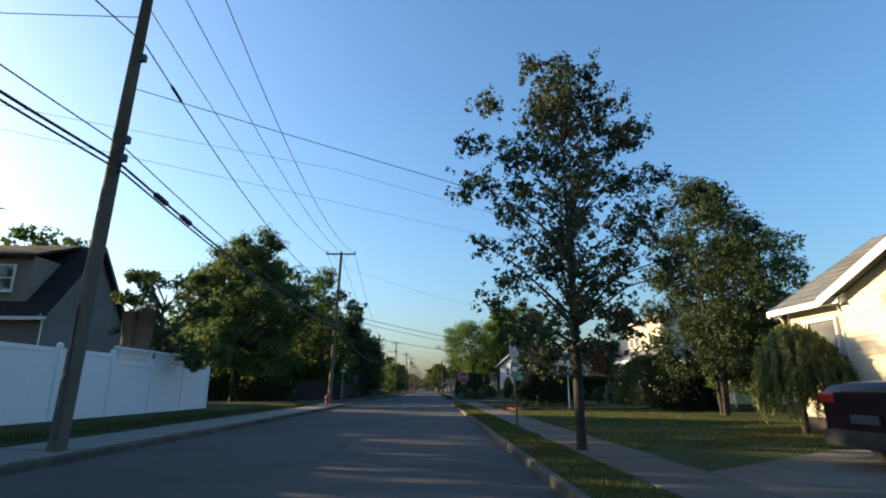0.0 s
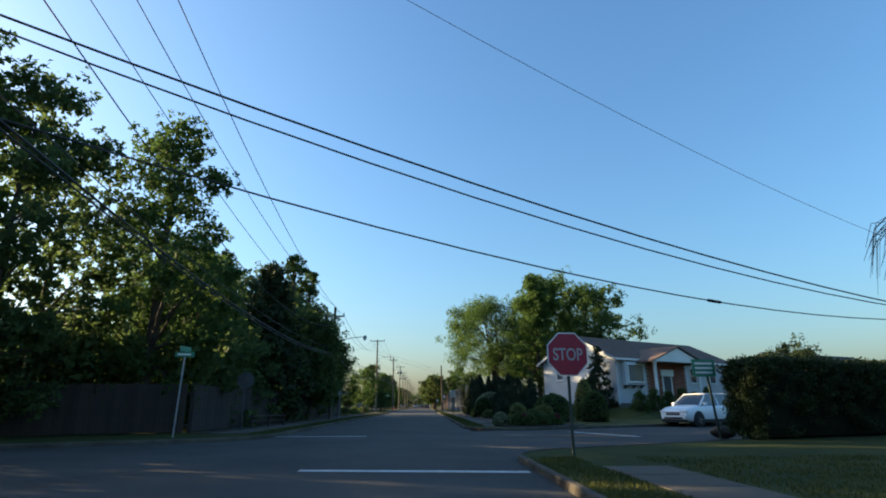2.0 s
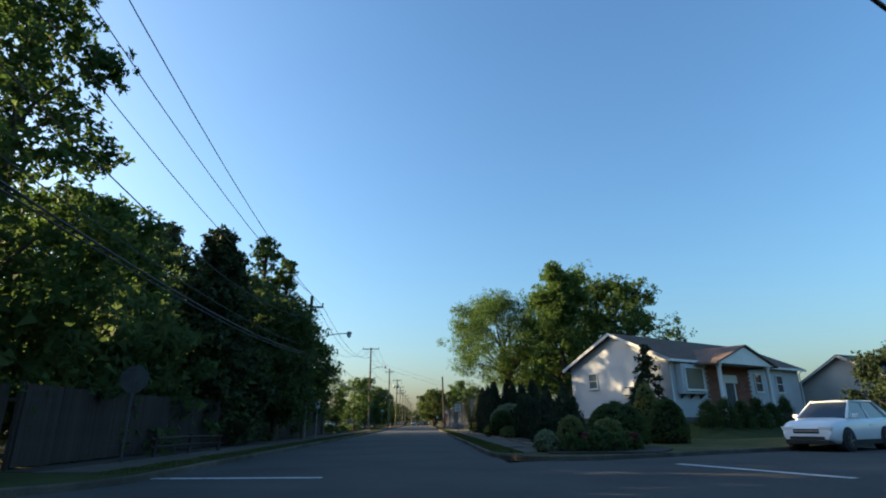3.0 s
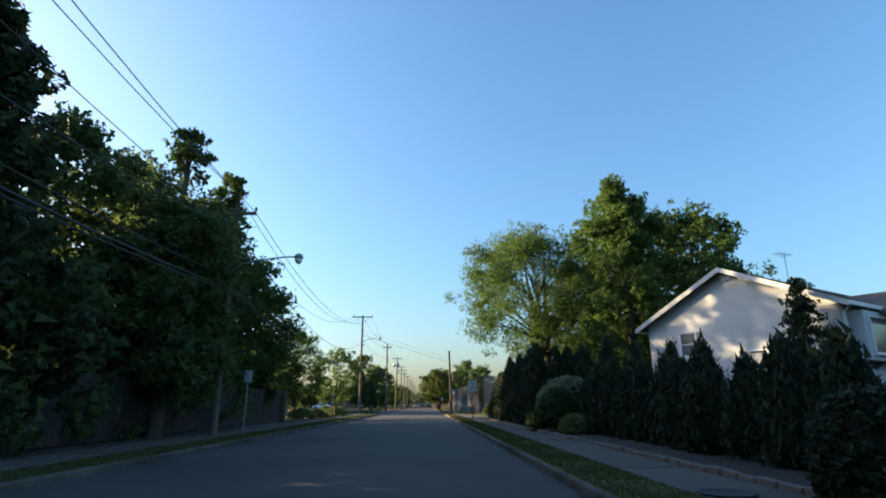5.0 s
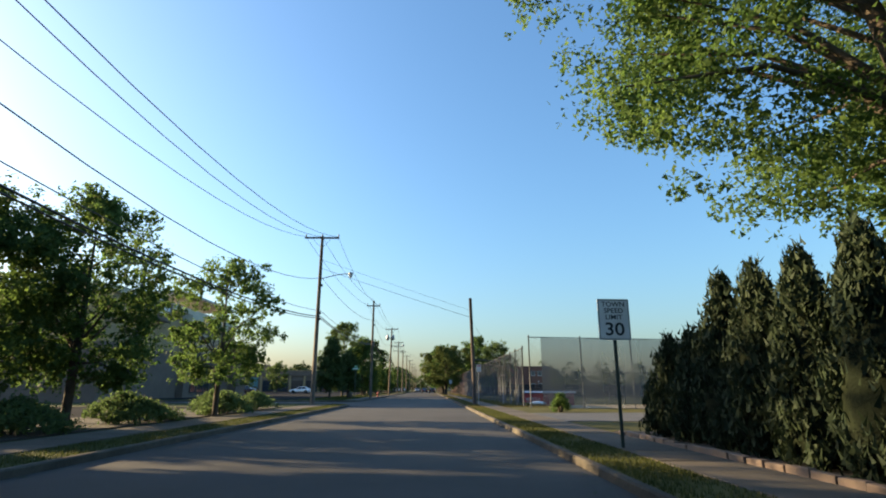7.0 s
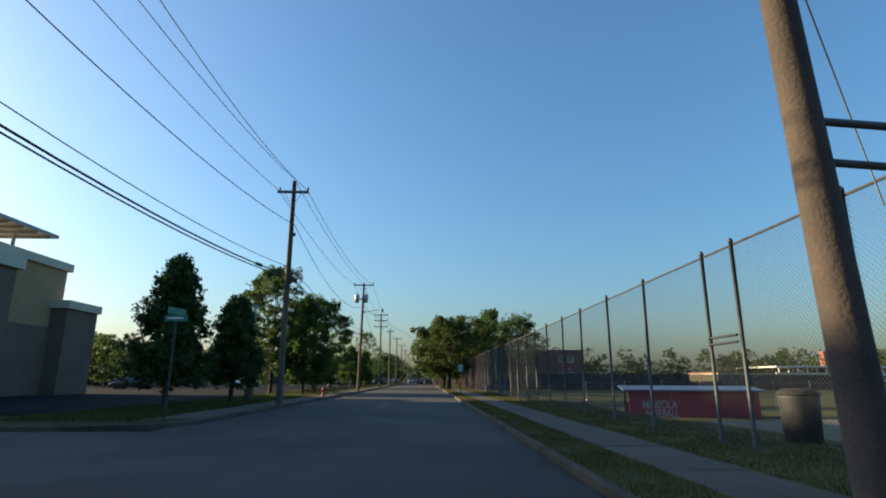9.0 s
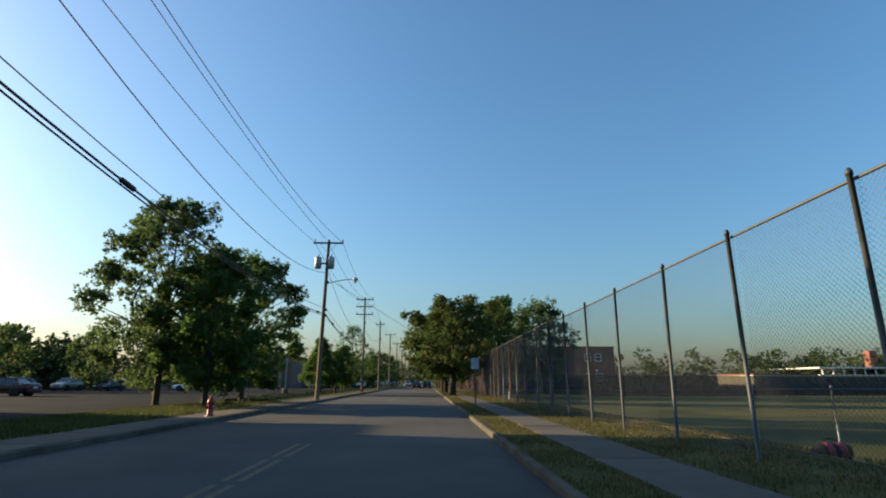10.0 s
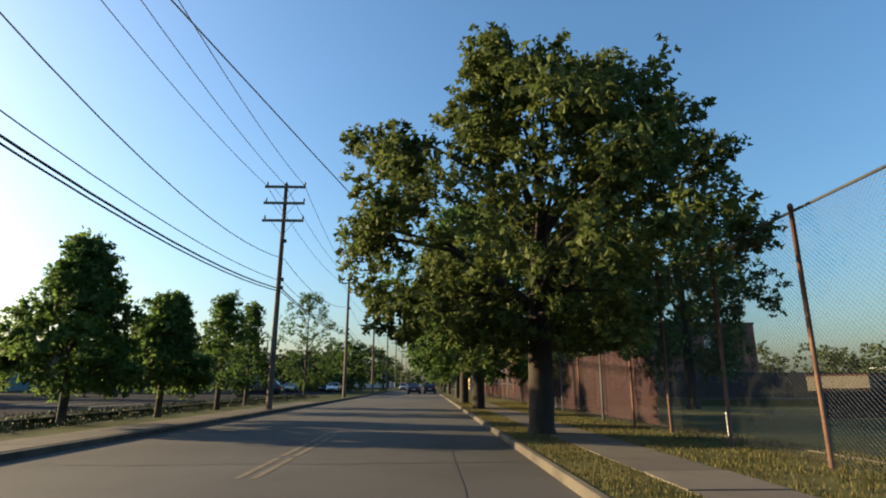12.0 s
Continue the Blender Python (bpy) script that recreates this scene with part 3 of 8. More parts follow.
def utility_pole(x, y, h, top_dx=0.0, arms=((0.15, 1.1, 0.0),), light=None, cans=None, radius=0.155, label="weathered brown wooden utility pole with a crossarm"):
    t = thing("utility_pole", label, "utility pole", x, y, 0.08, group="utility poles along the street")
    bm = bmesh.new()
    tube(bm, [(0, 0, -0.3), (top_dx * 0.5, 0, h * 0.5), (top_dx, 0, h)], [radius, radius * 0.82, radius * 0.62], 14)
    part("shaft", bm, pole_wood, t)
    for drop, half, off in arms:
        z, dx = h - drop, top_dx * (1 - drop / h)
        bm = bmesh.new()
        box(bm, dx + off - half, -0.19, z - 0.06, dx + off + half, -0.09, z + 0.06, 0.01)
        arm = part("crossarm", bm, arm_wood, t)
        for px in (dx + off - half + 0.07, dx + off, dx + off + half - 0.07):
            insulator(px, z + 0.06, arm)
        bm = bmesh.new()
        for s in (-1, 1):
            tube(bm, [(dx, -0.12, z - 0.75), (dx + off + s * half * 0.55, -0.12, z - 0.05)], 0.012, 5)
        part("brace", bm, dark_steel, arm)
    for zz in (6.0, 5.6, 7.9):
        if zz < h - 0.8:
            bm = bmesh.new()
            box(bm, top_dx * zz / h + 0.08, -0.05, zz - 0.08, top_dx * zz / h + 0.22, 0.05, zz + 0.08, 0.01)
            part("cable_clamp", bm, dark_steel, t)
    bm = bmesh.new()
    tube(bm, [(0.06, -radius, 0.0), (0.06, -radius, 2.6)], 0.012, 5)
    part("ground_wire", bm, wire_grey, t)
    if light:
        street_light(t, light[0], light[1])
    for cx in cans or ():
        transformer(t, cx, h - 2.0)
    return t


# x, y, height, lean of the top
POLES = [(-6.2, -25, 11.2, 0.2), (-5.95, 9.5, 11.1, 0.35), (-6.9, 40.3, 11.45, 0.35), (-7.16, 78.75, 8.8, 0.0), (-7.66, 124.0, 11.4, 0.0), (-6.34, 147.3, 10.6, 0.0),
         (-6.57, 177.6, 10.88, 0.24), (-6.66, 203.85, 10.85, 0.0), (-6.81, 227.4, 10.7, 0.0), (-6.8, 252, 10.8, 0.0), (-6.8, 278, 10.8, 0.0), (-6.8, 306, 10.8, 0.0), (-6.8, 336, 10.8, 0.0), (-6.8, 370, 10.8, 0.0)]
for k, (x, y, h, dx) in enumerate(POLES):
    if k in (2,):
        utility_pole(x, y, h, dx, ((0.15, 1.15, 0.0),), light=(7.35, 2.2))
    elif k == 3:
        utility_pole(x, y, h, dx, ((0.75, 0.8, 0.0),), light=(6.35, 2.3))
    elif k == 4:
        utility_pole(x, y, h, dx, ((0.15, 1.2, 0.0),), light=(8.7, 1.9))
    elif k == 5:
        utility_pole(x, y, h, dx, ((0.6, 0.75, 0.0),))
    elif k == 6:
        utility_pole(x, y, h, dx, ((0.2, 1.05, 0.0),), light=(8.1, 2.0), cans=(-0.45, 0.45), label="wooden utility pole with two transformer cans and a street light")
    elif k == 7:
        utility_pole(x, y, h, dx, ((0.2, 1.0, 0.0), (1.05, 1.0, 0.0), (1.95, 1.0, 0.0)), radius=0.14, label="pale wooden utility pole with three crossarms")
    elif k == 8:
        utility_pole(x, y, h, dx, ((0.5, 0.7, 0.0),))
    else:
        utility_pole(x, y, h, dx)


def cable(pts, r, sag, mat, label, name="overhead_cable", sides=5, sags=(), splices=()):
    bm = bmesh.new()
    path = []
    for i, (a, b) in enumerate(zip(pts, pts[1:])):
        a, b = Vector(a), Vector(b)
        n = 14
        drop = sags[i] if i < len(sags) else sag * min(1.5, ((b - a).length / 35) ** 2)
        for k in range(n if b is not pts[-1] else n + 1):
            f = k / n
            path.append(a.lerp(b, f) - Vector((0, 0, 4 * drop * f * (1 - f))))
    path.append(Vector(pts[-1]))
    tube(bm, path, r, sides, cap=False)
    ob = single(name, bm, mat, label, "cable", group="overhead cables", m=None)
    for y in splices:
        # a closure clamped round the cable
        a, b = next((p, q) for p, q in zip(path, path[1:]) if p.y <= y < q.y)
        way = (b - a).normalized()
        c = a + way * ((y - a.y) / way.y)
        bm = bmesh.new()
        tube(bm, [c + way * d for d in (-0.36, -0.28, -0.26, 0.26, 0.28, 0.36)], [r * 1.1, r * 1.6, r * 2.4, r * 2.4, r * 1.6, r * 1.1], 8)
        part("splice_closure", bm, cable_black, ob)
    return ob


def along(dx, dz, fixed=None):
    return [(x + d * (h - dz) / h + dx, y - 0.14, 0.08 + (h - dz if fixed is None else fixed)) for x, y, h, d in POLES]


# per pole: crossarm half length, drop of the arm, height of the secondary cable and of the telephone cables
RIG = [(1.05, 0.2, 8.6, 5.8), (1.05, 0.4, 8.3, 5.5), (1.08, 0.15, 8.7, 5.8), (0.74, 0.75, 7.5, 5.2), (1.13, 0.15, 8.5, 5.85), (0.69, 0.6, 8.45, 5.95), (0.98, 0.2, 8.65, 5.75), (0.94, 0.2, 7.1, 5.6), (0.64, 0.5, 8.2, 5.7)] + [(1.0, 0.2, 8.2, 5.7)] * 5
SAGS = {-1: (1.0, 0.93, 1.36, 2.12, 0.64, 0.58, 0.7), 0: (1.0, 0.86, 1.4, 2.4, 0.7, 0.45, 0.7), 1: (1.2, 1.35, 1.4, 2.28, 1.0, 0.8, 0.8)}
for s in (-1, 0, 1):
    cable([(x + d + s * half, y - 0.14, h + (0.16 - drop if s else (0.16 if drop > 0.45 else 0.16 - drop))) for (x, y, h, d), (half, drop, _, _) in zip(POLES, RIG)], 0.014, 1.3, wire_grey, "thin grey power line strung between the pole tops", sags=SAGS[s])
cable([(x + d * 0.75 + 0.15, y, z2) for (x, y, h, d), (_, _, z2, _) in zip(POLES, RIG)], 0.016, 1.9, cable_black, "black power cable strung pole to pole", sags=(1.4, 1.22, 2.2, 2.4, 0.7, 1.5, 1.5), splices=(11.1,))
for dz, r in ((0.38, 0.014), (0.0, 0.028), (-0.12, 0.022)):
    cable([(x + d * 0.5 + 0.18, y, z3 + dz) for (x, y, h, d), (_, _, _, z3) in zip(POLES, RIG)], r, 0.95, cable_black, "thick black telephone cable strung pole to pole", sags=(0.6, 0.5, 1.0, 1.2, 0.55, 0.6, 0.78), splices=(11.2, 12.6, 143.1, 152.4, 174.8, 180.6) if r == 0.028 else ())
# lines that cross the street
cable([(-7.0, 41.76, 7.06), (22, 54.1, 3.9)], 0.022, 0.9, cable_black, "black cable crossing above the street")
cable([(-7.0, 41.46, 6.7), (22, 54.0, 4.05)], 0.018, 1.2, cable_black, "black cable crossing above the street")
cable([(-7.0, 42.7, 5.65), (22, 56.9, 4.5)], 0.02, 1.15, cable_black, "black cable crossing above the street", splices=(50.5,))
cable([(-7.0, 40.4, 10.6), (22, 55.3, 6.5)], 0.007, 1.0, wire_grey, "thin grey wire crossing above the street")
cable([(-18.8, 5, 7.3), (-4.49, 20, 8.78), (19.3, 45, 11.4)], 0.007, 0.1, wire_grey, "thin service wire crossing above the street")
cable([(-5.6, 9.5, 7.25), (10.7, 14.2, 4.3)], 0.009, 0.25, cable_black, "black service wire crossing above the street")
cable([(-30, 36, 9.0), (-6.6, 40.2, 10.3)], 0.008, 0.4, wire_grey, "thin wire running to the pole")
cable([(-30, 8, 9.0), (-5.7, 9.5, 9.0)], 0.01, 0.4, cable_black, "thin wire running to the pole")
cable([(2.88, 125.95, 6.1), (-7.66, 124, 9.2)], 0.012, 0.4, cable_black, "black wire crossing above the street")
cable([(2.88, 125.95, 6.6), (-7.66, 124, 9.8)], 0.008, 0.4, wire_grey, "thin wire crossing above the street")
cable([(-6.1, 177.6, 8.15), (6.4, 226, 4.5)], 0.016, 0.1, cable_black, "black wire crossing above the street")
cable([(-19, 8, 8.4), (-3.42, 20, 9.96), (20.4, 42, 11.4)], 0.007, 0.1, wire_grey, "thin wire crossing above the street")


# ---- signs ----
def octagon(bm, r, y0, y1, z):
    pts = [(r * math.cos(radians(22.5 + 45 * k)), r * math.sin(radians(22.5 + 45 * k)) + z) for k in range(8)]
    lo = [bm.verts.new((x, y0, h)) for x, h in pts]
    hi = [bm.verts.new((x, y1, h)) for x, h in pts]
    bm.faces.new(lo)
    bm.faces.new(hi[::-1])
    for k in range(8):
        bm.faces.new((lo[k], hi[k], hi[(k + 1) % 8], lo[(k + 1) % 8]))
    bmesh.ops.recalc_face_normals(bm, faces=bm.faces)
    return bm


def letters(text, size, mat, parent, x, y, z, align="CENTER", wide=1.0, bold=0.012, name="lettering"):
    cu = bpy.data.curves.new(name, "FONT")
    cu.body, cu.size, cu.align_x, cu.extrude, cu.offset = text, size, align, 0.002, bold
    tmp = bpy.data.objects.new(name, cu)
    me = bpy.data.meshes.new_from_object(tmp)
    bpy.data.objects.remove(tmp)
    me.materials.clear()
    me.materials.append(mat)
    ob = new(name, me)
    ob.parent = parent
    ob.matrix_basis = pose(x, y, z, 90, 0, 0) @ Matrix.Diagonal((wide, 1, 1, 1))
    return ob


def sign_post(t, h, mat=green_post, r=0.03, lean=0.0):
    bm = bmesh.new()
    box(bm, -r, -r * 0.5, -0.2, r, r * 0.5, h, 0.004)
    bmesh.ops.transform(bm, matrix=Matrix.Shear("XY", 4, (lean, 0)), verts=bm.verts)
    return part("post", bm, mat, t)


def board(t, name, x0, x1, z0, z1, mat, y=-0.03, thick=0.006, label="", round_by=0.03):
    bm = bmesh.new()
    prism(bm, rounded([(x0, z0, round_by), (x1, z0, round_by), (x1, z1, round_by), (x0, z1, round_by)]), 0, thick)
    bmesh.ops.transform(bm, matrix=pose(0, y, 0, 90, 0, 0), verts=bm.verts)
    return part(name, bm, mat, t, label)


stop = thing("stop_sign", "red octagonal stop sign on a dark green metal post", "stop sign", 3.3, 46.45, 0.1, 9)
sign_post(stop, 2.4)
plate = part("sign_plate", octagon(bmesh.new(), 0.495, -0.036, -0.03, 2.03), sign_white, stop)
part("red_face", octagon(bmesh.new(), 0.468, -0.040, -0.0365, 2.03), sign_red, plate)
letters("STOP", 0.36, sign_grey, plate, 0, -0.041, 2.03 - 0.125, wide=0.78, bold=0.004)

speed = thing("speed_limit_sign", "white rectangular speed limit sign with dark letters on a post", "road sign", 3.33, 97.5, 0.08, 2)
sign_post(speed, 2.62)
face = board(speed, "sign_plate", -0.3, 0.3, 1.9, 2.66, sign_white)
border = bmesh.new()
for a in ((-0.285, 1.915, 0.285, 1.927), (-0.285, 2.633, 0.285, 2.645), (-0.285, 1.915, -0.273, 2.645), (0.273, 1.915, 0.285, 2.645)):
    box(border, a[0], -0.0385, a[1], a[2], -0.0365, a[3])
part("border", border, sign_black, face)
letters("TOWN", 0.125, sign_black, face, 0, -0.038, 2.52, wide=1.1, bold=0.001)
letters("SPEED", 0.125, sign_black, face, 0, -0.038, 2.40, wide=1.1, bold=0.001)
letters("LIMIT", 0.125, sign_black, face, 0, -0.038, 2.28, wide=1.1, bold=0.001)
letters("30", 0.33, sign_black, face, 0, -0.038, 1.99, wide=1.15, bold=0.004)


# ---- trees and shrubs ----
street_tree = "slender street tree with thin grey-green leaves on the verge"
tree("street_tree", street_tree, 3.35, 9.5, 7.5, 1.35, 2.0, 0.085, 11, 600, 36, 0.075, 0.3, leaf_grey, "oval", bark_dark, limbs=70,
     extra=((-1.5, 0.1, 7.0, 0.3, 9), (-0.7, -0.2, 7.6, 0.28, 9), (0.0, 0.2, 7.85, 0.3, 10), (0.6, 0.0, 7.6, 0.26, 8), (1.1, 0.2, 7.1, 0.3, 9), (1.5, -0.1, 6.2, 0.32, 9), (-1.85, 0.1, 6.0, 0.35, 10), (-2.0, -0.2, 4.9, 0.3, 8), (1.95, 0.1, 5.3, 0.3, 9)))
# dark spruce leaf colour replaces the shade that falls on this maple
tree("broad_tree", "broad leafy maple behind the lawn", 13.3, 23.2, 10.7, 1.7, 3.2, 0.09, 21, 360, 100, 0.12, 0.62, leaf_spruce, "round", bark_dark, stems=3)
tree("broad_tree", "dense green tree between the gardens", 16.0, 24.5, 8.8, 1.0, 3.4, 0.18, 22, 260, 100, 0.13, 0.7, leaf_dark, "round", bark)
tree("red_maple", "small red-leaved maple beside the house", 15.0, 43.6, 4.95, 2.3, 2.1, 0.1, 24, 170, 80, 0.09, 0.36, leaf_red, "round", bark)
# two trees mostly out of view, added to shade road and driveway
tree("added_shade_tree", "tall leafy tree beside the first house, added for its shade", -17.6, 12.2, 13.0, 3.5, 4.2, 0.25, 25, 220, 40, 0.26, 0.7, leaf_maple, "round", bark)
tree("added_shade_tree", "tall leafy tree beside the first house, added for its shade", -17.0, 5.0, 12.0, 3.0, 4.4, 0.25, 26, 220, 40, 0.26, 0.7, leaf_maple, "round", bark)
# unseen trees added to keep sun off road, lawns, gable and hedge
for x, y, top, sd in ((-37, 27.5, 15.5, 27), (-36, 46.8, 15.5, 29), (-37, 54.5, 16.5, 45), (-30, 91.5, 21.5, 30), (-31, 99.0, 21.5, 37), (-25, 99.5, 14.0, 39), (-20, 18.0, 13.0, 40)):
    tree("added_shade_tree", "unseen tall leafy tree added to shade street and gardens", x, y, top, 3.5, 4.2, 0.25, sd, 200, 34, 0.3, 0.8, leaf_maple, "round", bark)
# trees over the hedge
tree("overhanging_tree", "wide tree leaning over the hedge and street, sunlit leaves", 8.0, 95.0, 12.4, 4.2, 5.7, 0.22, 31, 640, 150, 0.1, 0.75, leaf_bright, "round", bark, lean=(-1.2, -0.5), limbs=40, stems=2)
tree("dark_tree", "low broad dark tree across the side street", 22.2, 69.4, 4.2, 0.3, 2.3, 0.14, 27, 170, 75, 0.11, 0.45, leaf_spruce, "round", bark)
tree("dark_tree", "low broad dark tree across the side street", 25.4, 71.2, 5.2, 0.3, 2.8, 0.14, 28, 170, 75, 0.12, 0.45, leaf_spruce, "round", bark)
tree("tall_tree", "tall green tree behind the white house", 14.0, 95.5, 15.4, 3.5, 5.0, 0.28, 32, 480, 75, 0.19, 0.9, leaf_bright, "round", bark)
tree("tall_tree", "tall green tree behind the white house", 21.2, 98.5, 15.0, 2.5, 5.2, 0.24, 33, 300, 60, 0.21, 0.85, leaf_maple, "round", bark)
tree("tall_tree", "tall green tree behind the white house", 18.2, 104, 18.4, 2.5, 4.6, 0.24, 34, 220, 55, 0.21, 0.85, leaf_bright, "round", bark)
tree("pointed_tree", "tall pointed sunlit tree at the house corner", 11.4, 88.3, 12.6, 2.4, 3.3, 0.22, 35, 420, 60, 0.17, 0.6, leaf_bright, "egg", bark, limbs=30,
     extra=((-0.3, 0.0, 12.7, 0.6, 20), (-0.2, 0.0, 13.4, 0.35, 10), (0.9, 0.1, 12.3, 0.5, 14), (-1.5, 0.2, 10.8, 0.8, 24), (1.8, 0.0, 10.9, 0.8, 24)))
tree("tall_tree", "dark green tree close behind the white house", 17.6, 92.6, 13.5, 2.5, 4.2, 0.22, 36, 330, 55, 0.19, 0.75, leaf_maple, "round", bark, limbs=20)
# left side before the crossing
tree("garden_tree", "dark spreading tree whose boughs hang over the white fence", -10.1, 20.9, 5.5, 2.7, 2.1, 0.12, 44, 66, 54, 0.12, 0.3, leaf_dark, "round", bark, limbs=60,
     extra=((-0.9, 0.5, 5.5, 0.4, 10), (-1.6, 0.8, 5.6, 0.3, 8), (-2.0, 1.0, 5.7, 0.22, 6), (-1.5, 0.3, 4.6, 0.3, 8), (2.0, -1.3, 2.3, 0.4, 12), (2.1, -1.5, 1.9, 0.28, 8), (2.2, 0.6, 2.4, 0.4, 10), (1.4, 0.0, 5.4, 0.35, 9), (2.5, 0.1, 5.1, 0.26, 7), (1.9, 0.1, 4.1, 0.35, 9)))
tree("garden_tree", "large dark leafy tree near the corner", -12.9, 37.4, 11.2, 2.2, 4.5, 0.26, 42, 620, 100, 0.15, 0.66, leaf_dark, "round", bark_dark, limbs=44, lean=(-0.2, 2.0),
     extra=((0.9, 2.0, 12.1, 0.55, 8), (0.5, 2.0, 12.7, 0.4, 5), (1.4, 2.0, 11.7, 0.4, 6), (0.8, 2.0, 11.2, 0.25, 4), (-0.9, 1.9, 12.0, 0.45, 7), (-1.3, 1.8, 11.6, 0.5, 8), (-2.6, 1.6, 11.0, 0.5, 10), (4.2, 2.2, 6.6, 0.6, 14)))
tree("garden_tree", "dark leafy tree behind the corner", -24.5, 33.0, 6.6, 0.5, 3.4, 0.2, 43, 240, 50, 0.25, 0.85, leaf_dark, "round", bark)
# left row after the crossing
# (-16.5, 88) and (-13.6, 90.6) are added to shade the white gable
for k, (x, y, top, r, mt, lf) in enumerate(((-11.4, 58.2, 14.2, 3.4, leaf_maple, 0.16), (-15.0, 54.0, 13.6, 3.8, leaf_dark, 0.18), (-21.3, 52.0, 12.8, 4.6, leaf_dark, 0.22), (-17.6, 52.6, 15.2, 3.6, leaf_maple, 0.2), (-17.5, 60, 13, 4.5, leaf_dark, 0.2), (-12.6, 64.5, 9.6, 3.3, leaf_bright, 0.18), (-14.4, 70.0, 10.2, 4.0, leaf_dark, 0.18), (-9.9, 80.6, 7.6, 3.0, leaf_dark, 0.16), (-8.5, 77.4, 8.3, 2.6, leaf_dark, 0.15),
                                       (-11.8, 80.8, 10.7, 3.9, leaf_dark, 0.17), (-10.8, 85.8, 10.2, 4.0, leaf_maple, 0.17), (-10.8, 91.0, 9.2, 3.6, leaf_maple, 0.16), (-18, 78, 12, 5, leaf_dark, 0.2), (-19, 68, 12, 5, leaf_dark, 0.2), (-16.5, 88, 14.8, 4.6, leaf_dark, 0.2), (-18, 96, 10.5, 4.4, leaf_dark, 0.2), (-12.4, 76.6, 10.8, 3.6, leaf_dark, 0.18), (-13.6, 90.6, 13.2, 4.1, leaf_dark, 0.18))):
    tree("roadside_tree", "large dark leafy tree in the row beside the street", x, y, top, 0.9 if x < -15 else 1.3, r, 0.22, 50 + k, 380 if x > -15.5 or y < 56 else 200, 50 if x > -15.5 or y < 56 else 30, lf * 1.16, 0.72, mt, "round", bark, group="row of trees beside the street", limbs=26)
for x, y, top, r, sd in ((-9.8, 69.8, 10.1, 3.2, 121), (-15.8, 76.5, 12.7, 4.3, 122)):
    tree("spruce_tree", "tall dark spruce in the row beside the street", x, y, top, 0.8, r, 0.2, sd, 420, 36, 0.22, 0.55, leaf_spruce, "egg", bark, group="spruces beside the street", limbs=24)
for x, y, top, base, r, sd in ((-12.2, 84.9, 15.0, 12.0, 1.35, 123), (-11.8, 89.9, 14.8, 12.0, 1.15, 124)):
    tree("roadside_tree", "thin tall tree with a small tuft of leaves at its top", x, y, top, base, r, 0.13, sd, 46, 50, 0.2, 0.4, leaf_maple, "round", bark, group="row of trees beside the street", limbs=16)
tree("lot_tree", "leafy tree in the planting bed", -10.4, 103.8, 6.9, 1.2, 2.7, 0.12, 61, 280, 85, 0.11, 0.5, leaf_bright, "round", bark)
tree("lot_tree", "dense dark tree in the planting bed with bare top twigs", -12.6, 102.2, 6.6, 0.9, 3.0, 0.14, 63, 300, 80, 0.12, 0.55, leaf_maple, "round", bark)
tree("lot_tree", "small bright tree in the planting bed", -7.8, 108.0, 5.9, 1.2, 2.25, 0.09, 62, 170, 75, 0.11, 0.4, leaf_bright, "round", bark)
# parking lot trees
for k, (x, y, top, r, sh, mt) in enumerate(((-10.3, 145, 6.1, 1.9, "egg", leaf_dark), (-9.0, 148.8, 5.1, 1.6, "egg", leaf_dark), (-12.7, 168.6, 10.7, 3.9, "round", leaf_dark), (-9.7, 167, 7.4, 2.7, "round", leaf_bright),
                                           (-10.2, 173.6, 8.7, 3.7, "round", leaf_bright), (-9.6, 194.2, 5.3, 2.1, "egg", leaf_bright), (-8.75, 197.9, 4.4, 1.6, "egg", leaf_bright), (-8.9, 203.6, 5.2, 1.7, "egg", leaf_bright),
                                           (-9.4, 209, 5.6, 1.5, "egg", leaf_maple), (-12.4, 237, 10.9, 4.0, "oval", leaf_maple))):
    tree("parking_lot_tree", "young leafy tree in the grass strip beside the parking lot", x, y, top, 1.0, r, 0.07 + r * 0.02, 70 + k, int(120 + r * 130) if y < 190 else int(90 + r * 95), 76 if y < 200 else 30, 0.13 if y < 190 else 0.13, 0.42, mt, sh, bark, group="parking lot trees", limbs=20)
for k, (x, y, top, r) in enumerate(((-46, 203, 7.6, 3.2), (-42.5, 213, 8.0, 3.4), (-37, 223, 7.4, 3.0), (-53, 212, 8.4, 3.6), (-60, 204, 8.0, 3.6))):
    tree("lot_island_tree", "dark leafy tree on an island of the parking lot", x, y, top, 1.0, r, 0.14, 140 + k, 130, 40, 0.28, 0.7, leaf_dark, "round", bark, group="parking lot island trees", limbs=12)
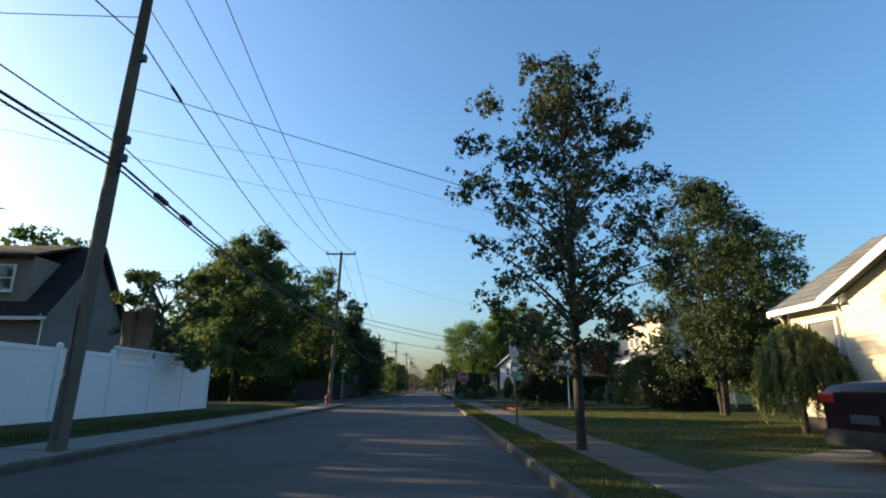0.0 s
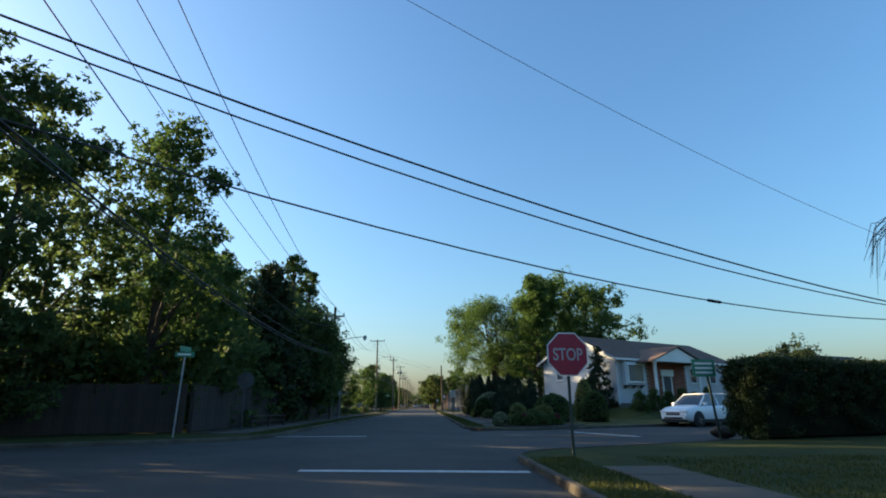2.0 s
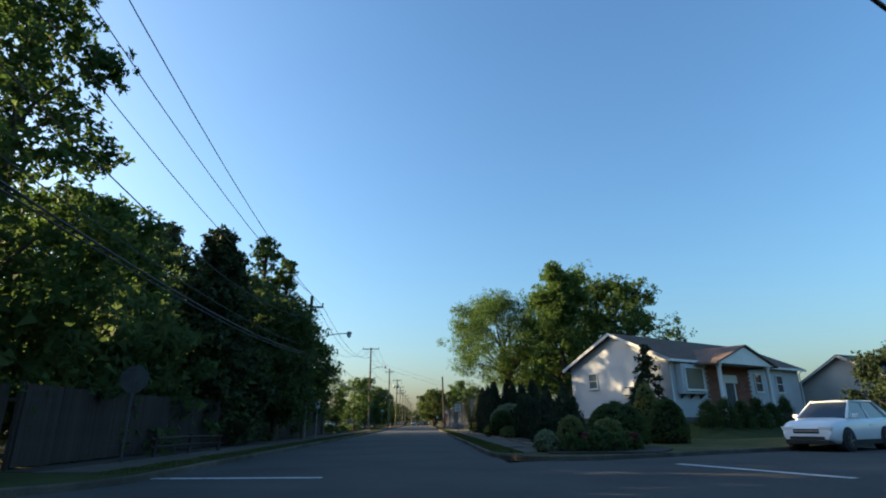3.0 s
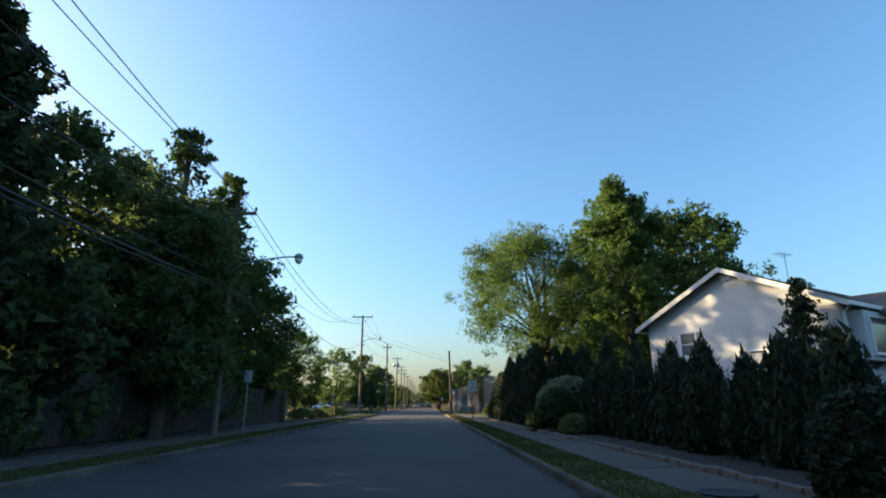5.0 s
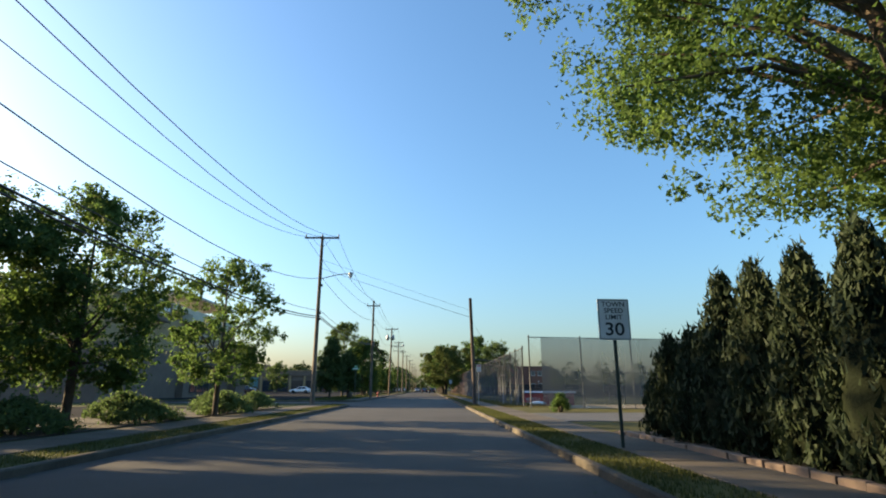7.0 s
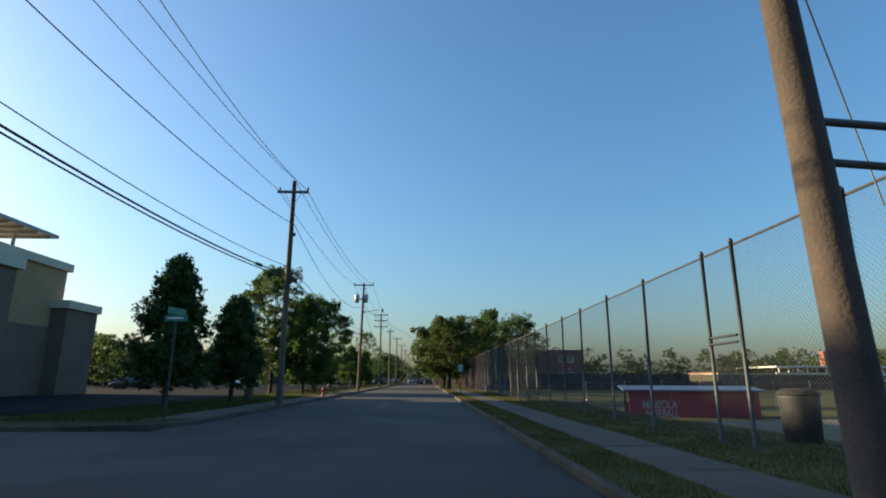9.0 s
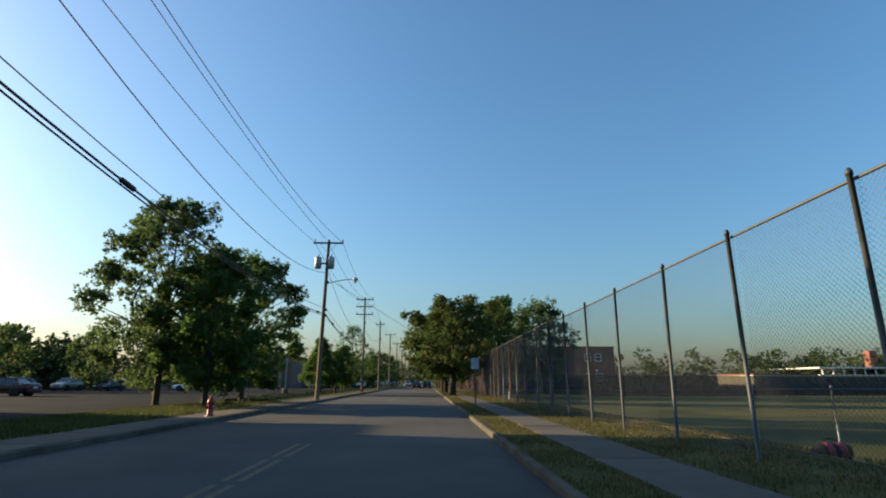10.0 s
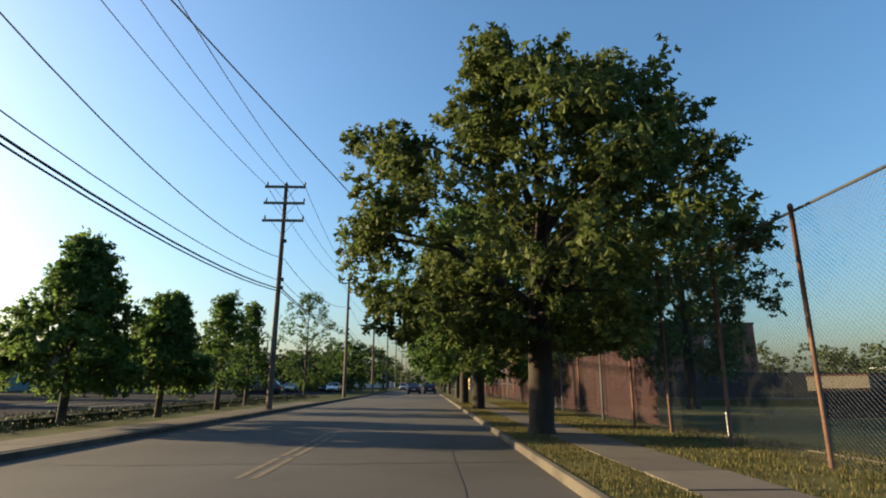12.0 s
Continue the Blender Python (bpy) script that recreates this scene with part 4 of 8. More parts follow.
# big trees on the verge beside the ball field
tree("oak_tree", "big broad tree with clumped leaves on the verge", 3.1, 191.3, 8.5, 2.0, 4.4, 0.27, 81, 640, 66, 0.145, 0.46, leaf_oak, "round", bark_dark, lean=(0.3, -1.2), group="verge trees", limbs=40,
     extra=((-1.2, -2.0, 8.0, 0.6, 26), (-1.34, -2.2, 8.6, 0.35, 10), (-3.6, 0.2, 7.1, 0.9, 24), (-4.6, 0.2, 7.3, 0.3, 5), (-4.0, 0.0, 4.6, 0.9, 26), (1.5, -1.0, 8.6, 0.55, 16), (3.6, 0.4, 8.2, 0.8, 22), (4.6, 0.2, 6.8, 0.8, 20), (5.3, -0.3, 4.8, 0.6, 14), (-3.2, -0.4, 2.8, 0.9, 24), (-1.2, -0.8, 2.2, 0.7, 16)))
tree("oak_tree", "big broad tree with clumped leaves on the verge", 2.9, 204.5, 10.2, 1.8, 4.4, 0.27, 82, 280, 55, 0.22, 0.8, leaf_maple, "round", bark_dark, group="verge trees")
tree("oak_tree", "big broad tree with clumped leaves on the verge", 2.8, 213, 9.8, 2.2, 4.6, 0.26, 83, 200, 60, 0.22, 0.8, leaf_maple, "round", bark_dark, group="verge trees")
tree("oak_tree", "big broad tree behind the field fence", 14.8, 208, 11.2, 1.8, 4.5, 0.26, 84, 300, 50, 0.24, 0.8, leaf_dark, "round", bark_dark)
tree("oak_tree", "big broad tree behind the field fence", 11.5, 219, 13.4, 1.8, 5.2, 0.28, 86, 300, 45, 0.26, 0.9, leaf_maple, "round", bark_dark)
tree("oak_tree", "big broad tree behind the field fence", 9.4, 206.5, 10.4, 1.6, 3.8, 0.26, 85, 260, 55, 0.22, 0.8, leaf_maple, "round", bark_dark)
for k, (x, y, top, r) in enumerate(((3.2, 228, 10, 4.5), (3.2, 246, 10, 4.5), (3.4, 270, 11, 5), (-11, 262, 8, 3.4), (-10.5, 290, 9, 4), (3.6, 300, 11, 5), (-11, 325, 9, 4.5), (4, 335, 11, 5), (-11, 360, 10, 5), (4, 370, 11, 5))):
    tree("far_street_tree", "leafy street tree farther along the road", x, y, top, 1.8, r, 0.2, 90 + k, 120, 30, 0.32, 0.9, leaf_maple, "round", bark, group="far street trees", limbs=8)


def thicket(label, rows, seed, mat, leaf, per):
    """Dense undergrowth: one mesh of leaf clumps."""
    g, cs = random.Random(seed), []
    for x0, y0, x1, y1, n, h in rows:
        for _ in range(n):
            f = g.random()
            cs.append((x0 + (x1 - x0) * f + g.uniform(-0.8, 0.8), y0 + (y1 - y0) * f + g.uniform(-0.8, 0.8), 0.2 + h * g.random() ** 0.8))
    ob = new("undergrowth", leaves_mesh("undergrowth", cs, [0.55] * len(cs), per, leaf, mat, seed))
    return tagged(ob, label, "undergrowth", kind="stuff")


thicket("dense dark undergrowth behind the wooden fence", [(-10.6, 57, -10.4, 94, 300, 3.6), (-13.5, 56, -13.5, 95, 220, 4.5), (-23, 52, -11, 57.5, 160, 3.6), (-9.2, 58, -9.0, 84, 190, 4.6), (-11.5, 57, -11.5, 92, 200, 6.0)], 33, leaf_dark, 0.28, 28)
thicket("dark garden growth across the side street", [(-44, 62, -24, 68, 150, 8.0)], 35, leaf_dark, 0.34, 46)
thicket("dark bushes at the edge of the corner garden", [(-12.2, 37.0, -9.6, 37.8, 60, 1.2)], 34, leaf_bush, 0.12, 70)


def woods(name, label, rows, seed, mat, leaf=0.5, per=27):
    """A far belt of trees: one mesh of leaf clumps."""
    g, cs, sp = random.Random(seed), [], []
    for x0, y0, x1, y1, n, lo, hi in rows:
        for k in range(n):
            f = g.random()
            x, y, h, r = x0 + (x1 - x0) * f + g.uniform(-4, 4), y0 + (y1 - y0) * f + g.uniform(-6, 6), g.uniform(lo, hi), g.uniform(2.5, 4.5)
            for _ in range(28):
                a, e = g.random() * math.tau, g.random()
                cs.append((x + r * math.cos(a) * math.sin(math.pi * (0.25 + 0.7 * e)), y + r * math.sin(a) * math.sin(math.pi * (0.25 + 0.7 * e)), 0.3 + (h - 1.2) * e))
                sp.append(g.uniform(1.0, 1.8))
    ob = new(name, leaves_mesh(name, cs, sp, per, leaf, mat, seed, tuft=9))
    return tagged(ob, label, "woods", kind="stuff")


leaf_far = leaf_material("leaf_far", (0.03, 0.05, 0.02), (0.07, 0.1, 0.035), 0.2)
woods("distant_woods", "belt of distant green trees beyond the ball field", [(40, 330, 200, 330, 60, 9, 14), (90, 300, 260, 300, 40, 8, 12), (30, 420, 120, 400, 30, 9, 12)], 5, leaf_far)
woods("distant_woods", "belt of distant trees beyond the parking lot", [(-115, 212, -56, 232, 70, 6, 9), (-58, 262, -14, 285, 30, 7, 10), (-60, 300, -20, 330, 26, 7, 11), (-120, 240, -50, 290, 40, 7, 10), (-30, 400, -12, 420, 10, 8, 11)], 6, leaf_far)
woods("distant_woods", "belt of trees closing the street's far end", [(-60, 520, 70, 520, 50, 9, 13)], 7, leaf_maple)
woods("garden_woods", "garden trees behind the houses", [(46, 74, 96, 130, 36, 6, 10), (34, 10, 80, 60, 30, 6, 9), (-60, 60, -28, 100, 40, 7, 11), (-70, 0, -40, 45, 30, 6, 9)], 8, leaf_dark, 0.8, 27)


def shrub(name, label, x, y, rx, ry, h, seed, mat, clumps=60, per=70, leaf=0.07, spread=0.22, base=0.0, group="", boxy=0.0, clipped=False):
    """A rounded bush: leaf clumps over a domed body, on short stems."""
    t = thing(name, label, "shrub", x, y, 0.1, group=group)
    g, cs = random.Random(seed), []
    for _ in range(clumps):
        a, e = g.random() * math.tau, g.random() ** 0.7
        rr = (math.cos(e * math.pi / 2) ** (0.5 if boxy else 0.8)) * (0.55 + 0.45 * math.sqrt(g.random()))
        k = 1 + 0.12 * noise.noise(Vector((math.cos(a) * 2, math.sin(a) * 2, e * 3 + seed)))
        cs.append(((rx - spread * 0.6) * rr * math.cos(a) * k, (ry - spread * 0.6) * rr * math.sin(a) * k, base + 0.08 + (h - base - spread * 0.6) * e * k))
    bm = bmesh.new()
    for k in range(5):
        a = k * 1.3
        tube(bm, [(0.05 * math.cos(a), 0.05 * math.sin(a), -0.1), (rx * 0.3 * math.cos(a), ry * 0.3 * math.sin(a), h * 0.5), (rx * 0.5 * math.cos(a), ry * 0.5 * math.sin(a), h * 0.75)], [0.04, 0.025, 0.01], 6)
    part("stem_clump", bm, bark, t)
    if clipped:
        # a tight skin of small leaves over a solid core coloured as inner shade
        cs, area = [], 0
        for k in range(int(140 + 420 * rx * h)):
            a, e = g.random() * math.tau, g.random()
            rr = (1 - e ** 2.4) ** 0.5 * (0.9 + 0.1 * min(1, e * 4))
            k2 = 1 + 0.09 * noise.noise(Vector((math.cos(a) * 2, math.sin(a) * 2, e * 3 + seed)))
            cs.append((rx * rr * math.cos(a) * k2, ry * rr * math.sin(a) * k2, base + 0.06 + (h - base - 0.06) * e * k2))
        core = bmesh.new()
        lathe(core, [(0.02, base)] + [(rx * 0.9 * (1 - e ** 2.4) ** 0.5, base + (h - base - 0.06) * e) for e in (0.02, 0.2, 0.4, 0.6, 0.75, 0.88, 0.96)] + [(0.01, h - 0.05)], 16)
        part("shade_core", core, inner_shade_green, t)
        spread = 0.075
    ob = new("foliage", leaves_mesh("foliage", cs, [spread * g.uniform(0.8, 1.3) for _ in cs], per, leaf, mat, seed))
    ob.parent = t
    return t


def weeping(name, label, x, y, r, h, seed, mat, strands, leaf=0.075, per=9, narrow=0.36, lowest=0.08):
    """A weeping plant: strands of small leaves that arch out from the top and hang down."""
    t = thing(name, label, "shrub", x, y, 0.1)
    g, cs, sp = random.Random(seed), [], []
    bm = bmesh.new()
    tube(bm, [(0, 0, -0.1), (0.05, 0, h * 0.5), (0, 0.04, h * 0.9)], [0.09, 0.07, 0.05], 8)
    for k in range(strands):
        a, u = g.random() * math.tau, math.sqrt(g.random())
        reach = r * u * (1 + 0.14 * math.sin(3 * a + seed) + g.uniform(-0.08, 0.08))
        top = h * math.sqrt(max(0.12, 1 - 0.72 * u ** 2.2)) + g.uniform(-0.1, 0.06)
        end = top * g.uniform(lowest, 0.6) if u > 0.6 else top * g.uniform(0.45, 0.85)
        n = 11
        for i in range(n):
            f = i / (n - 1)
            q = min(1.0, f * 2.6)
            out = reach * (0.35 + 0.65 * math.sin(q * math.pi / 2)) * (1 + 0.05 * f)
            z = top * (0.97 + 0.03 * q) if q < 1 else top + (end - top) * (f - 0.385) / 0.615
            cs.append((out * math.cos(a), out * math.sin(a), z))
            sp.append((0.05, 0.05, 0.13))
        if k % 6 == 0:
            tube(bm, [(0, 0, h * 0.8), (reach * 0.5 * math.cos(a), reach * 0.5 * math.sin(a), top), (reach * math.cos(a), reach * math.sin(a), top - 0.2)], [0.03, 0.018, 0.006], 5, cap=False)
    part("trunk", bm, bark, t)
    ob = new("hanging_foliage", leaves_mesh("hanging_foliage", cs, sp, per, leaf, mat, seed, droop=0.9, flat=2.0, narrow=narrow))
    ob.parent = t
    return t


def arborvitae(x, y, h, r, seed, like=None):
    t = thing("arborvitae", "tall narrow dark green arborvitae in a hedge row", "hedge shrub", x, y, 0.1, group="arborvitae hedge row")
    g, cs, sp = random.Random(seed), [], []
    for k in range(int(70 + h * 26)):
        e = g.random()
        env = min(1, 0.75 + e * 1.2) * (1 - e ** 2.0) ** 0.9
        a = g.random() * math.tau
        rr = r * env * (0.72 + 0.28 * g.random())
        cs.append((rr * math.cos(a) * 0.85, rr * math.sin(a) * 0.85, 0.12 + (h - 0.2) * e))
        sp.append((0.14, 0.14, 0.28))
    bm = bmesh.new()
    tube(bm, [(0, 0, -0.1), (0, 0, h * 0.8)], [0.07, 0.02], 7)
    part("trunk", bm, bark, t)
    # solid dark cone: paints the inner shade and stops light coming through
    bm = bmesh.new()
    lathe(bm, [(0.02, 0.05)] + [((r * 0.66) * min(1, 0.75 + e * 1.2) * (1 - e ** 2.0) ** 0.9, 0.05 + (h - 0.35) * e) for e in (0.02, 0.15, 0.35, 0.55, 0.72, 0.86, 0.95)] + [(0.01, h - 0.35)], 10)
    part("shade_core", bm, inner_shade_green, t)
    ob = new("foliage", leaves_mesh("foliage", cs, sp, 56 if y > 82 else 32, 0.062 if y > 82 else 0.09, leaf_arbor, seed, droop=-1.2, flat=2.5, narrow=0.2))
    ob.parent = t


g = random.Random(3)
rows = [(6.0 + g.uniform(-0.15, 0.15), 66.6 + k * 1.22, 1.9 + 0.03 * k + g.uniform(-0.28, 0.2), 0.66) for k in range(11)]
rows += [(7.0 + 0.35 * k, 79.6 + k * 1.2 - (2.2 if k > 2 else 0), 3.2 + g.uniform(-0.2, 0.25), 0.72) for k in range(3)]
rows += [(5.75, 82.5, 3.3, 0.75), (6.5, 83.7, 3.3, 0.75), (7.3, 84.8, 3.3, 0.75), (6.2, 82.3, 3.3, 0.75), (7.6, 78.4, 3.0, 0.75), (8.4, 77.2, 2.9, 0.75), (6.6, 81.2, 3.2, 0.75)]
rows += [(5.15 + g.uniform(-0.1, 0.1), 83.3 + k * 1.16, (3.4 if k < 8 else 2.95) + g.uniform(-0.25, 0.2) - (0.95 if k > 12 else 0), 0.78) for k in range(15)]
for k, (x, y, h, r) in enumerate(rows):
    arborvitae(x, y, h, r, 300 + k)
shrub("topiary_shrub", "clipped rounded yew with a flat pale top", 5.6, 80.3, 1.25, 1.25, 2.0, 400, leaf_yew, 200, 46, 0.045, 0.2, 0.35, boxy=1, clipped=True)
shrub("topiary_shrub", "clipped dark yew ball growing against the taller yew", 4.95, 79.35, 0.72, 0.7, 1.55, 403, leaf_dark, 120, 46, 0.045, 0.16, 0.3, boxy=1, clipped=True)
shrub("low_shrub", "small clipped yew mound at the bed's edge", 5.2, 78.0, 0.55, 0.5, 0.65, 401, leaf_weep, 60, 46, 0.042, 0.14, clipped=True)
shrub("low_shrub", "small dark shrub beside the clipped yew", 4.35, 80.6, 0.5, 0.5, 0.7, 402, leaf_dark, 50, 70, 0.06, 0.16)
for k, (x, y, r, h, mt, base, lab) in enumerate(((3.98, 62.4, 0.36, 0.62, leaf_yew, 0, "small clipped dark green mound in the corner bed"), (4.95, 63.0, 0.42, 1.05, leaf_weep, 0.25, "clipped olive shrub with a pale rounded top"), (7.2, 65.0, 1.1, 1.55, leaf_dark, 0.1, "broad clipped dark green dome"),
                                           (6.4, 63.7, 0.56, 0.95, leaf_weep, 0, "pale variegated rounded shrub"), (6.6, 62.6, 0.5, 0.55, leaf_dark, 0, "low dark mound in the corner bed"), (10.4, 70.0, 0.62, 2.5, leaf_weep, 0, "yellow-green conical shrub before the house"), (10.4, 68.0, 0.8, 1.75, leaf_dark, 0, "dark rounded shrub behind the bed"),
                                           (4.6, 61.9, 0.42, 0.5, leaf_dark, 0, "low dark plant at the bed's edge"), (5.3, 61.75, 0.45, 0.55, leaf_dark, 0, "low dark plant at the bed's edge"), (6.0, 61.9, 0.4, 0.5, leaf_dark, 0, "low dark plant at the bed's edge"), (5.6, 62.5, 0.5, 0.75, leaf_dark, 0, "dark leafy shrub in the corner bed"), (4.6, 64.6, 0.6, 1.1, leaf_arbor, 0, "dark shrub before the hedge row"),
                                           (5.15, 61.9, 0.06, 0.5, leaf_flower, 0.3, "red-flowering plant in the corner bed"), (6.75, 62.3, 0.05, 0.45, leaf_flower, 0.3, "red-flowering plant in the corner bed"))):
    shrub("corner_shrub", lab, x, y, r, r * 0.95, h, 410 + k, mt, int(60 + 70 * r), 17, 0.06, 0.09 + 0.08 * r, base, group="corner bed shrubs", clipped=mt is not leaf_flower and "low dark plant" not in lab)
weeping("weeping_shrub", "weeping evergreen with trailing yellow-green strands", 9.95, 13.2, 1.05, 2.6, 430, leaf_weep, 240, 0.085, 14, 0.14, 0.24)
weeping("weeping_tree", "wide weeping tree with trailing strands", 13.6, 31.8, 1.95, 3.0, 431, leaf_olive, 340, 0.07, 11, 0.3)
shrub("round_bush", "large rounded dark bush on the lawn", 8.0, 36.6, 2.05, 1.7, 2.4, 432, leaf_bush, 220, 90, 0.09, 0.3)
shrub("house_bush", "dark rounded bush under the window", 20.5, 36.0, 1.6, 1.2, 1.7, 433, leaf_dark, 110, 70, 0.09, 0.28)
shrub("house_bush", "dark bush beside the house corner", 16.8, 41.0, 1.2, 1.0, 1.6, 434, leaf_maple, 90, 70, 0.09, 0.28)
shrub("driveway_bush", "dark clipped bush beside the driveway", 12.2, 12.6, 1.4, 1.2, 1.7, 435, leaf_dark, 120, 80, 0.08, 0.28)
shrub("fence_bush", "small yellow-green bush beside the fence corner", 6.0, 113.2, 0.5, 0.5, 0.75, 436, leaf_bright, 50, 60, 0.07, 0.16)
shrub("arbor_bush", "low green bush beside the hedge end", 8.6, 104, 0.9, 0.9, 1.3, 437, leaf_bright, 70, 60, 0.08, 0.22)
for k, (x, y, rx, ry, h) in enumerate(((-9, 100, 1.2, 1.6, 0.7), (-8.6, 104.5, 1.0, 1.8, 0.6), (-8.2, 110, 1.1, 2.0, 0.8), (-8.4, 114.5, 1.0, 2.0, 0.75), (-9.4, 112, 1.0, 1.5, 0.9), (-10.5, 107, 1.2, 1.5, 0.8))):
    shrub("planting_shrub", "low dark groundcover shrub in the planting bed", x, y, rx, ry, h, 440 + k, leaf_dark, 90, 60, 0.08, 0.22, group="planting bed shrubs")
for k, (x, y, h) in enumerate(((14.2, 78.7, 5.6), (13.2, 77.6, 3.2))):
    tree("garden_conifer", "ragged dark conifer in front of the white house", x, y, h, 0.3, 1.5 - 0.4 * k, 0.06, 460 + k, 190, 60, 0.1, 0.28, leaf_arbor, "cone", bark, category="conifer", limbs=10)
for k in range(6):
    x = 16.2 + k * 1.45
    shrub("foundation_shrub", "rounded dark shrub along the house front", x, 75.7 + 0.58 * (x - 16.2), 0.95, 0.8, 1.9 + 0.25 * (k % 2), 470 + k, leaf_dark, 80, 60, 0.08, 0.24, group="foundation shrubs")
# long clipped hedge beside the side street
hedge = thing("hedge", "long clipped dark hedge beside the side street", "hedge", 9.75, 51.25, 0.1, 19)
g = random.Random(9)
cs = []
for k in range(900):
    # points on a rounded loaf
    x, a, e = g.uniform(0, 11), g.random() * math.pi, g.random()
    y, z = 0.72 * math.copysign(abs(math.cos(a)) ** 0.45, math.cos(a)), 0.12 + 2.15 * math.sin(a) ** 0.45
    if k % 6 == 0:
        x, y, z = g.uniform(-0.05, 0.1), g.uniform(-0.62, 0.62), g.uniform(0.1, 2.15)
    end = min(1.0, (x + 0.25) / 0.8) ** 0.5
    cs.append((x, y * (0.55 + 0.45 * end), z * (0.86 + 0.14 * end)))
# solid dark box in place of the shade within the hedge
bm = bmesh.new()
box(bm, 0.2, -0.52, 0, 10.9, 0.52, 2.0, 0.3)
part("hedge_shade_core", bm, inner_shade_green, hedge)
ob = new("foliage", leaves_mesh("foliage", cs, [0.22] * len(cs), 90, 0.06, leaf_hedge, 9))
ob.parent = hedge

# bare weeping tree: knobby limbs that arch out and fine twigs that hang
pol = thing("bare_tree", "bare umbrella-shaped weeping tree with a pale sunlit trunk", "tree", 8.85, 41.9, 0.1)
g, bm = random.Random(12), bmesh.new()
tube(bm, [(0.0, 0, -0.1), (0.0, 0, 0.15), (-0.04, 0.02, 0.9), (-0.06, 0.03, 1.6), (-0.1, 0, 2.2)], [0.22, 0.15, 0.125, 0.125, 0.15], 12)
part("trunk", bm, pale_bark, pol)
bm, twigs = bmesh.new(), bmesh.new()
for k in range(11):
    a = k * math.tau / 11 + g.uniform(-0.2, 0.2)
    w = Vector((math.cos(a), math.sin(a), 0))
    reach, up = g.uniform(0.7, 1.35), g.uniform(3.3, 3.8)
    pts = [Vector((-0.1, 0, 2.1)), w * reach * 0.45 + Vector((-0.1, 0, 2.35 + g.uniform(0, 0.3))), w * reach * 0.85 + Vector((0, 0, up - 0.45)), w * reach * (0.8 + 0.3 * g.random()) + Vector((0, 0, up))]
    tube(bm, pts, [0.085, 0.06, 0.05, 0.045], 7)
    tube(bm, [pts[2], pts[2] + w * 0.3 + Vector((0, 0, 0.25))], [0.04, 0.03], 6)
    for _ in range(60):
        s0 = pts[2].lerp(pts[3], g.uniform(0.2, 1)) + Vector((g.uniform(-0.12, 0.12), g.uniform(-0.12, 0.12), g.uniform(-0.05, 0.12)))
        b = a + g.gauss(0, 0.9)
        d = Vector((math.cos(b), math.sin(b), 0)) * g.uniform(0.15, 0.55)
        m1 = s0 + d * 0.6 + Vector((0, 0, g.uniform(0.1, 0.34)))
        m2 = s0 + d * 1.2 + Vector((0, 0, g.uniform(-0.1, 0.15)))
        m3 = s0 + d * 1.5 + Vector((0, 0, -g.uniform(0.2, 0.75)))
        tube(twigs, [s0, m1, m2, m3], [0.009, 0.007, 0.005, 0.003], 4, cap=False)
part("limb_crown", bm, bark, pol)
part("twig_crown", twigs, bark, pol)


# ---- houses ----
def window(parent, x, z, w, h, y=0.0, split=True, mat=None, sill=True, glass=None):
    """A framed window on a wall that faces -y of its parent: frame > pane, curtain, sash bar, sill."""
    bm, e = bmesh.new(), 0.07
    for a in ((x - e, z - e, x + w + e, z), (x - e, z + h, x + w + e, z + h + e), (x - e, z, x, z + h), (x + w, z, x + w + e, z + h)):
        box(bm, a[0], y - 0.07, a[1], a[2], y + 0.05, a[3])
    fr = part("window", bm, mat or trim_white, parent)
    bm = bmesh.new()
    box(bm, x, y - 0.012, z, x + w, y - 0.004, z + h)
    part("pane", bm, glass or glass_dark, fr)
    if split:
        bm = bmesh.new()
        box(bm, x, y - 0.04, z + h * 0.5 - 0.025, x + w, y - 0.013, z + h * 0.5 + 0.025)
        part("sash_bar", bm, mat or trim_white, fr)
    if sill:
        bm = bmesh.new()
        box(bm, x - 0.12, y - 0.13, z - 0.13, x + w + 0.12, y + 0.03, z - 0.072, 0.01)
        part("sill", bm, mat or trim_white, fr)
    return fr


def clapboards(bm, x0, x1, z0, z1, y, step=0.14, left=None, right=None):
    """Lapped boards on a wall that faces -y, one saw-toothed sheet; left and right may give the edge at a height."""
    z, prev = z0, None
    while z < z1 - 0.02:
        t = min(z + step, z1)
        a0, a1 = (left(z) if left else x0), (right(z) if right else x1)
        b0, b1 = (left(t) if left else x0), (right(t) if right else x1)
        v = [bm.verts.new(p) for p in ((a0, y - 0.028, z), (a1, y - 0.028, z), (b1, y - 0.006, t), (b0, y - 0.006, t))]
        bm.faces.new(v)
        if prev:
            bm.faces.new((prev[3], prev[2], v[1], v[0]))
        z, prev = t, v
    return bm


def wall_mesh(x0, x1, z0, z1, y, thick=0.2):
    bm = bmesh.new()
    box(bm, x0, y, z0, x1, y + thick, z1)
    return bm


def side_frame(parent, x, y, rz):
    """A turned frame for a wall that faces another way."""
    e = new("wall_side")
    e.empty_display_size = 0.1
    e.parent = parent
    e.matrix_basis = pose(x, y, 0, 0, 0, rz)
    return e


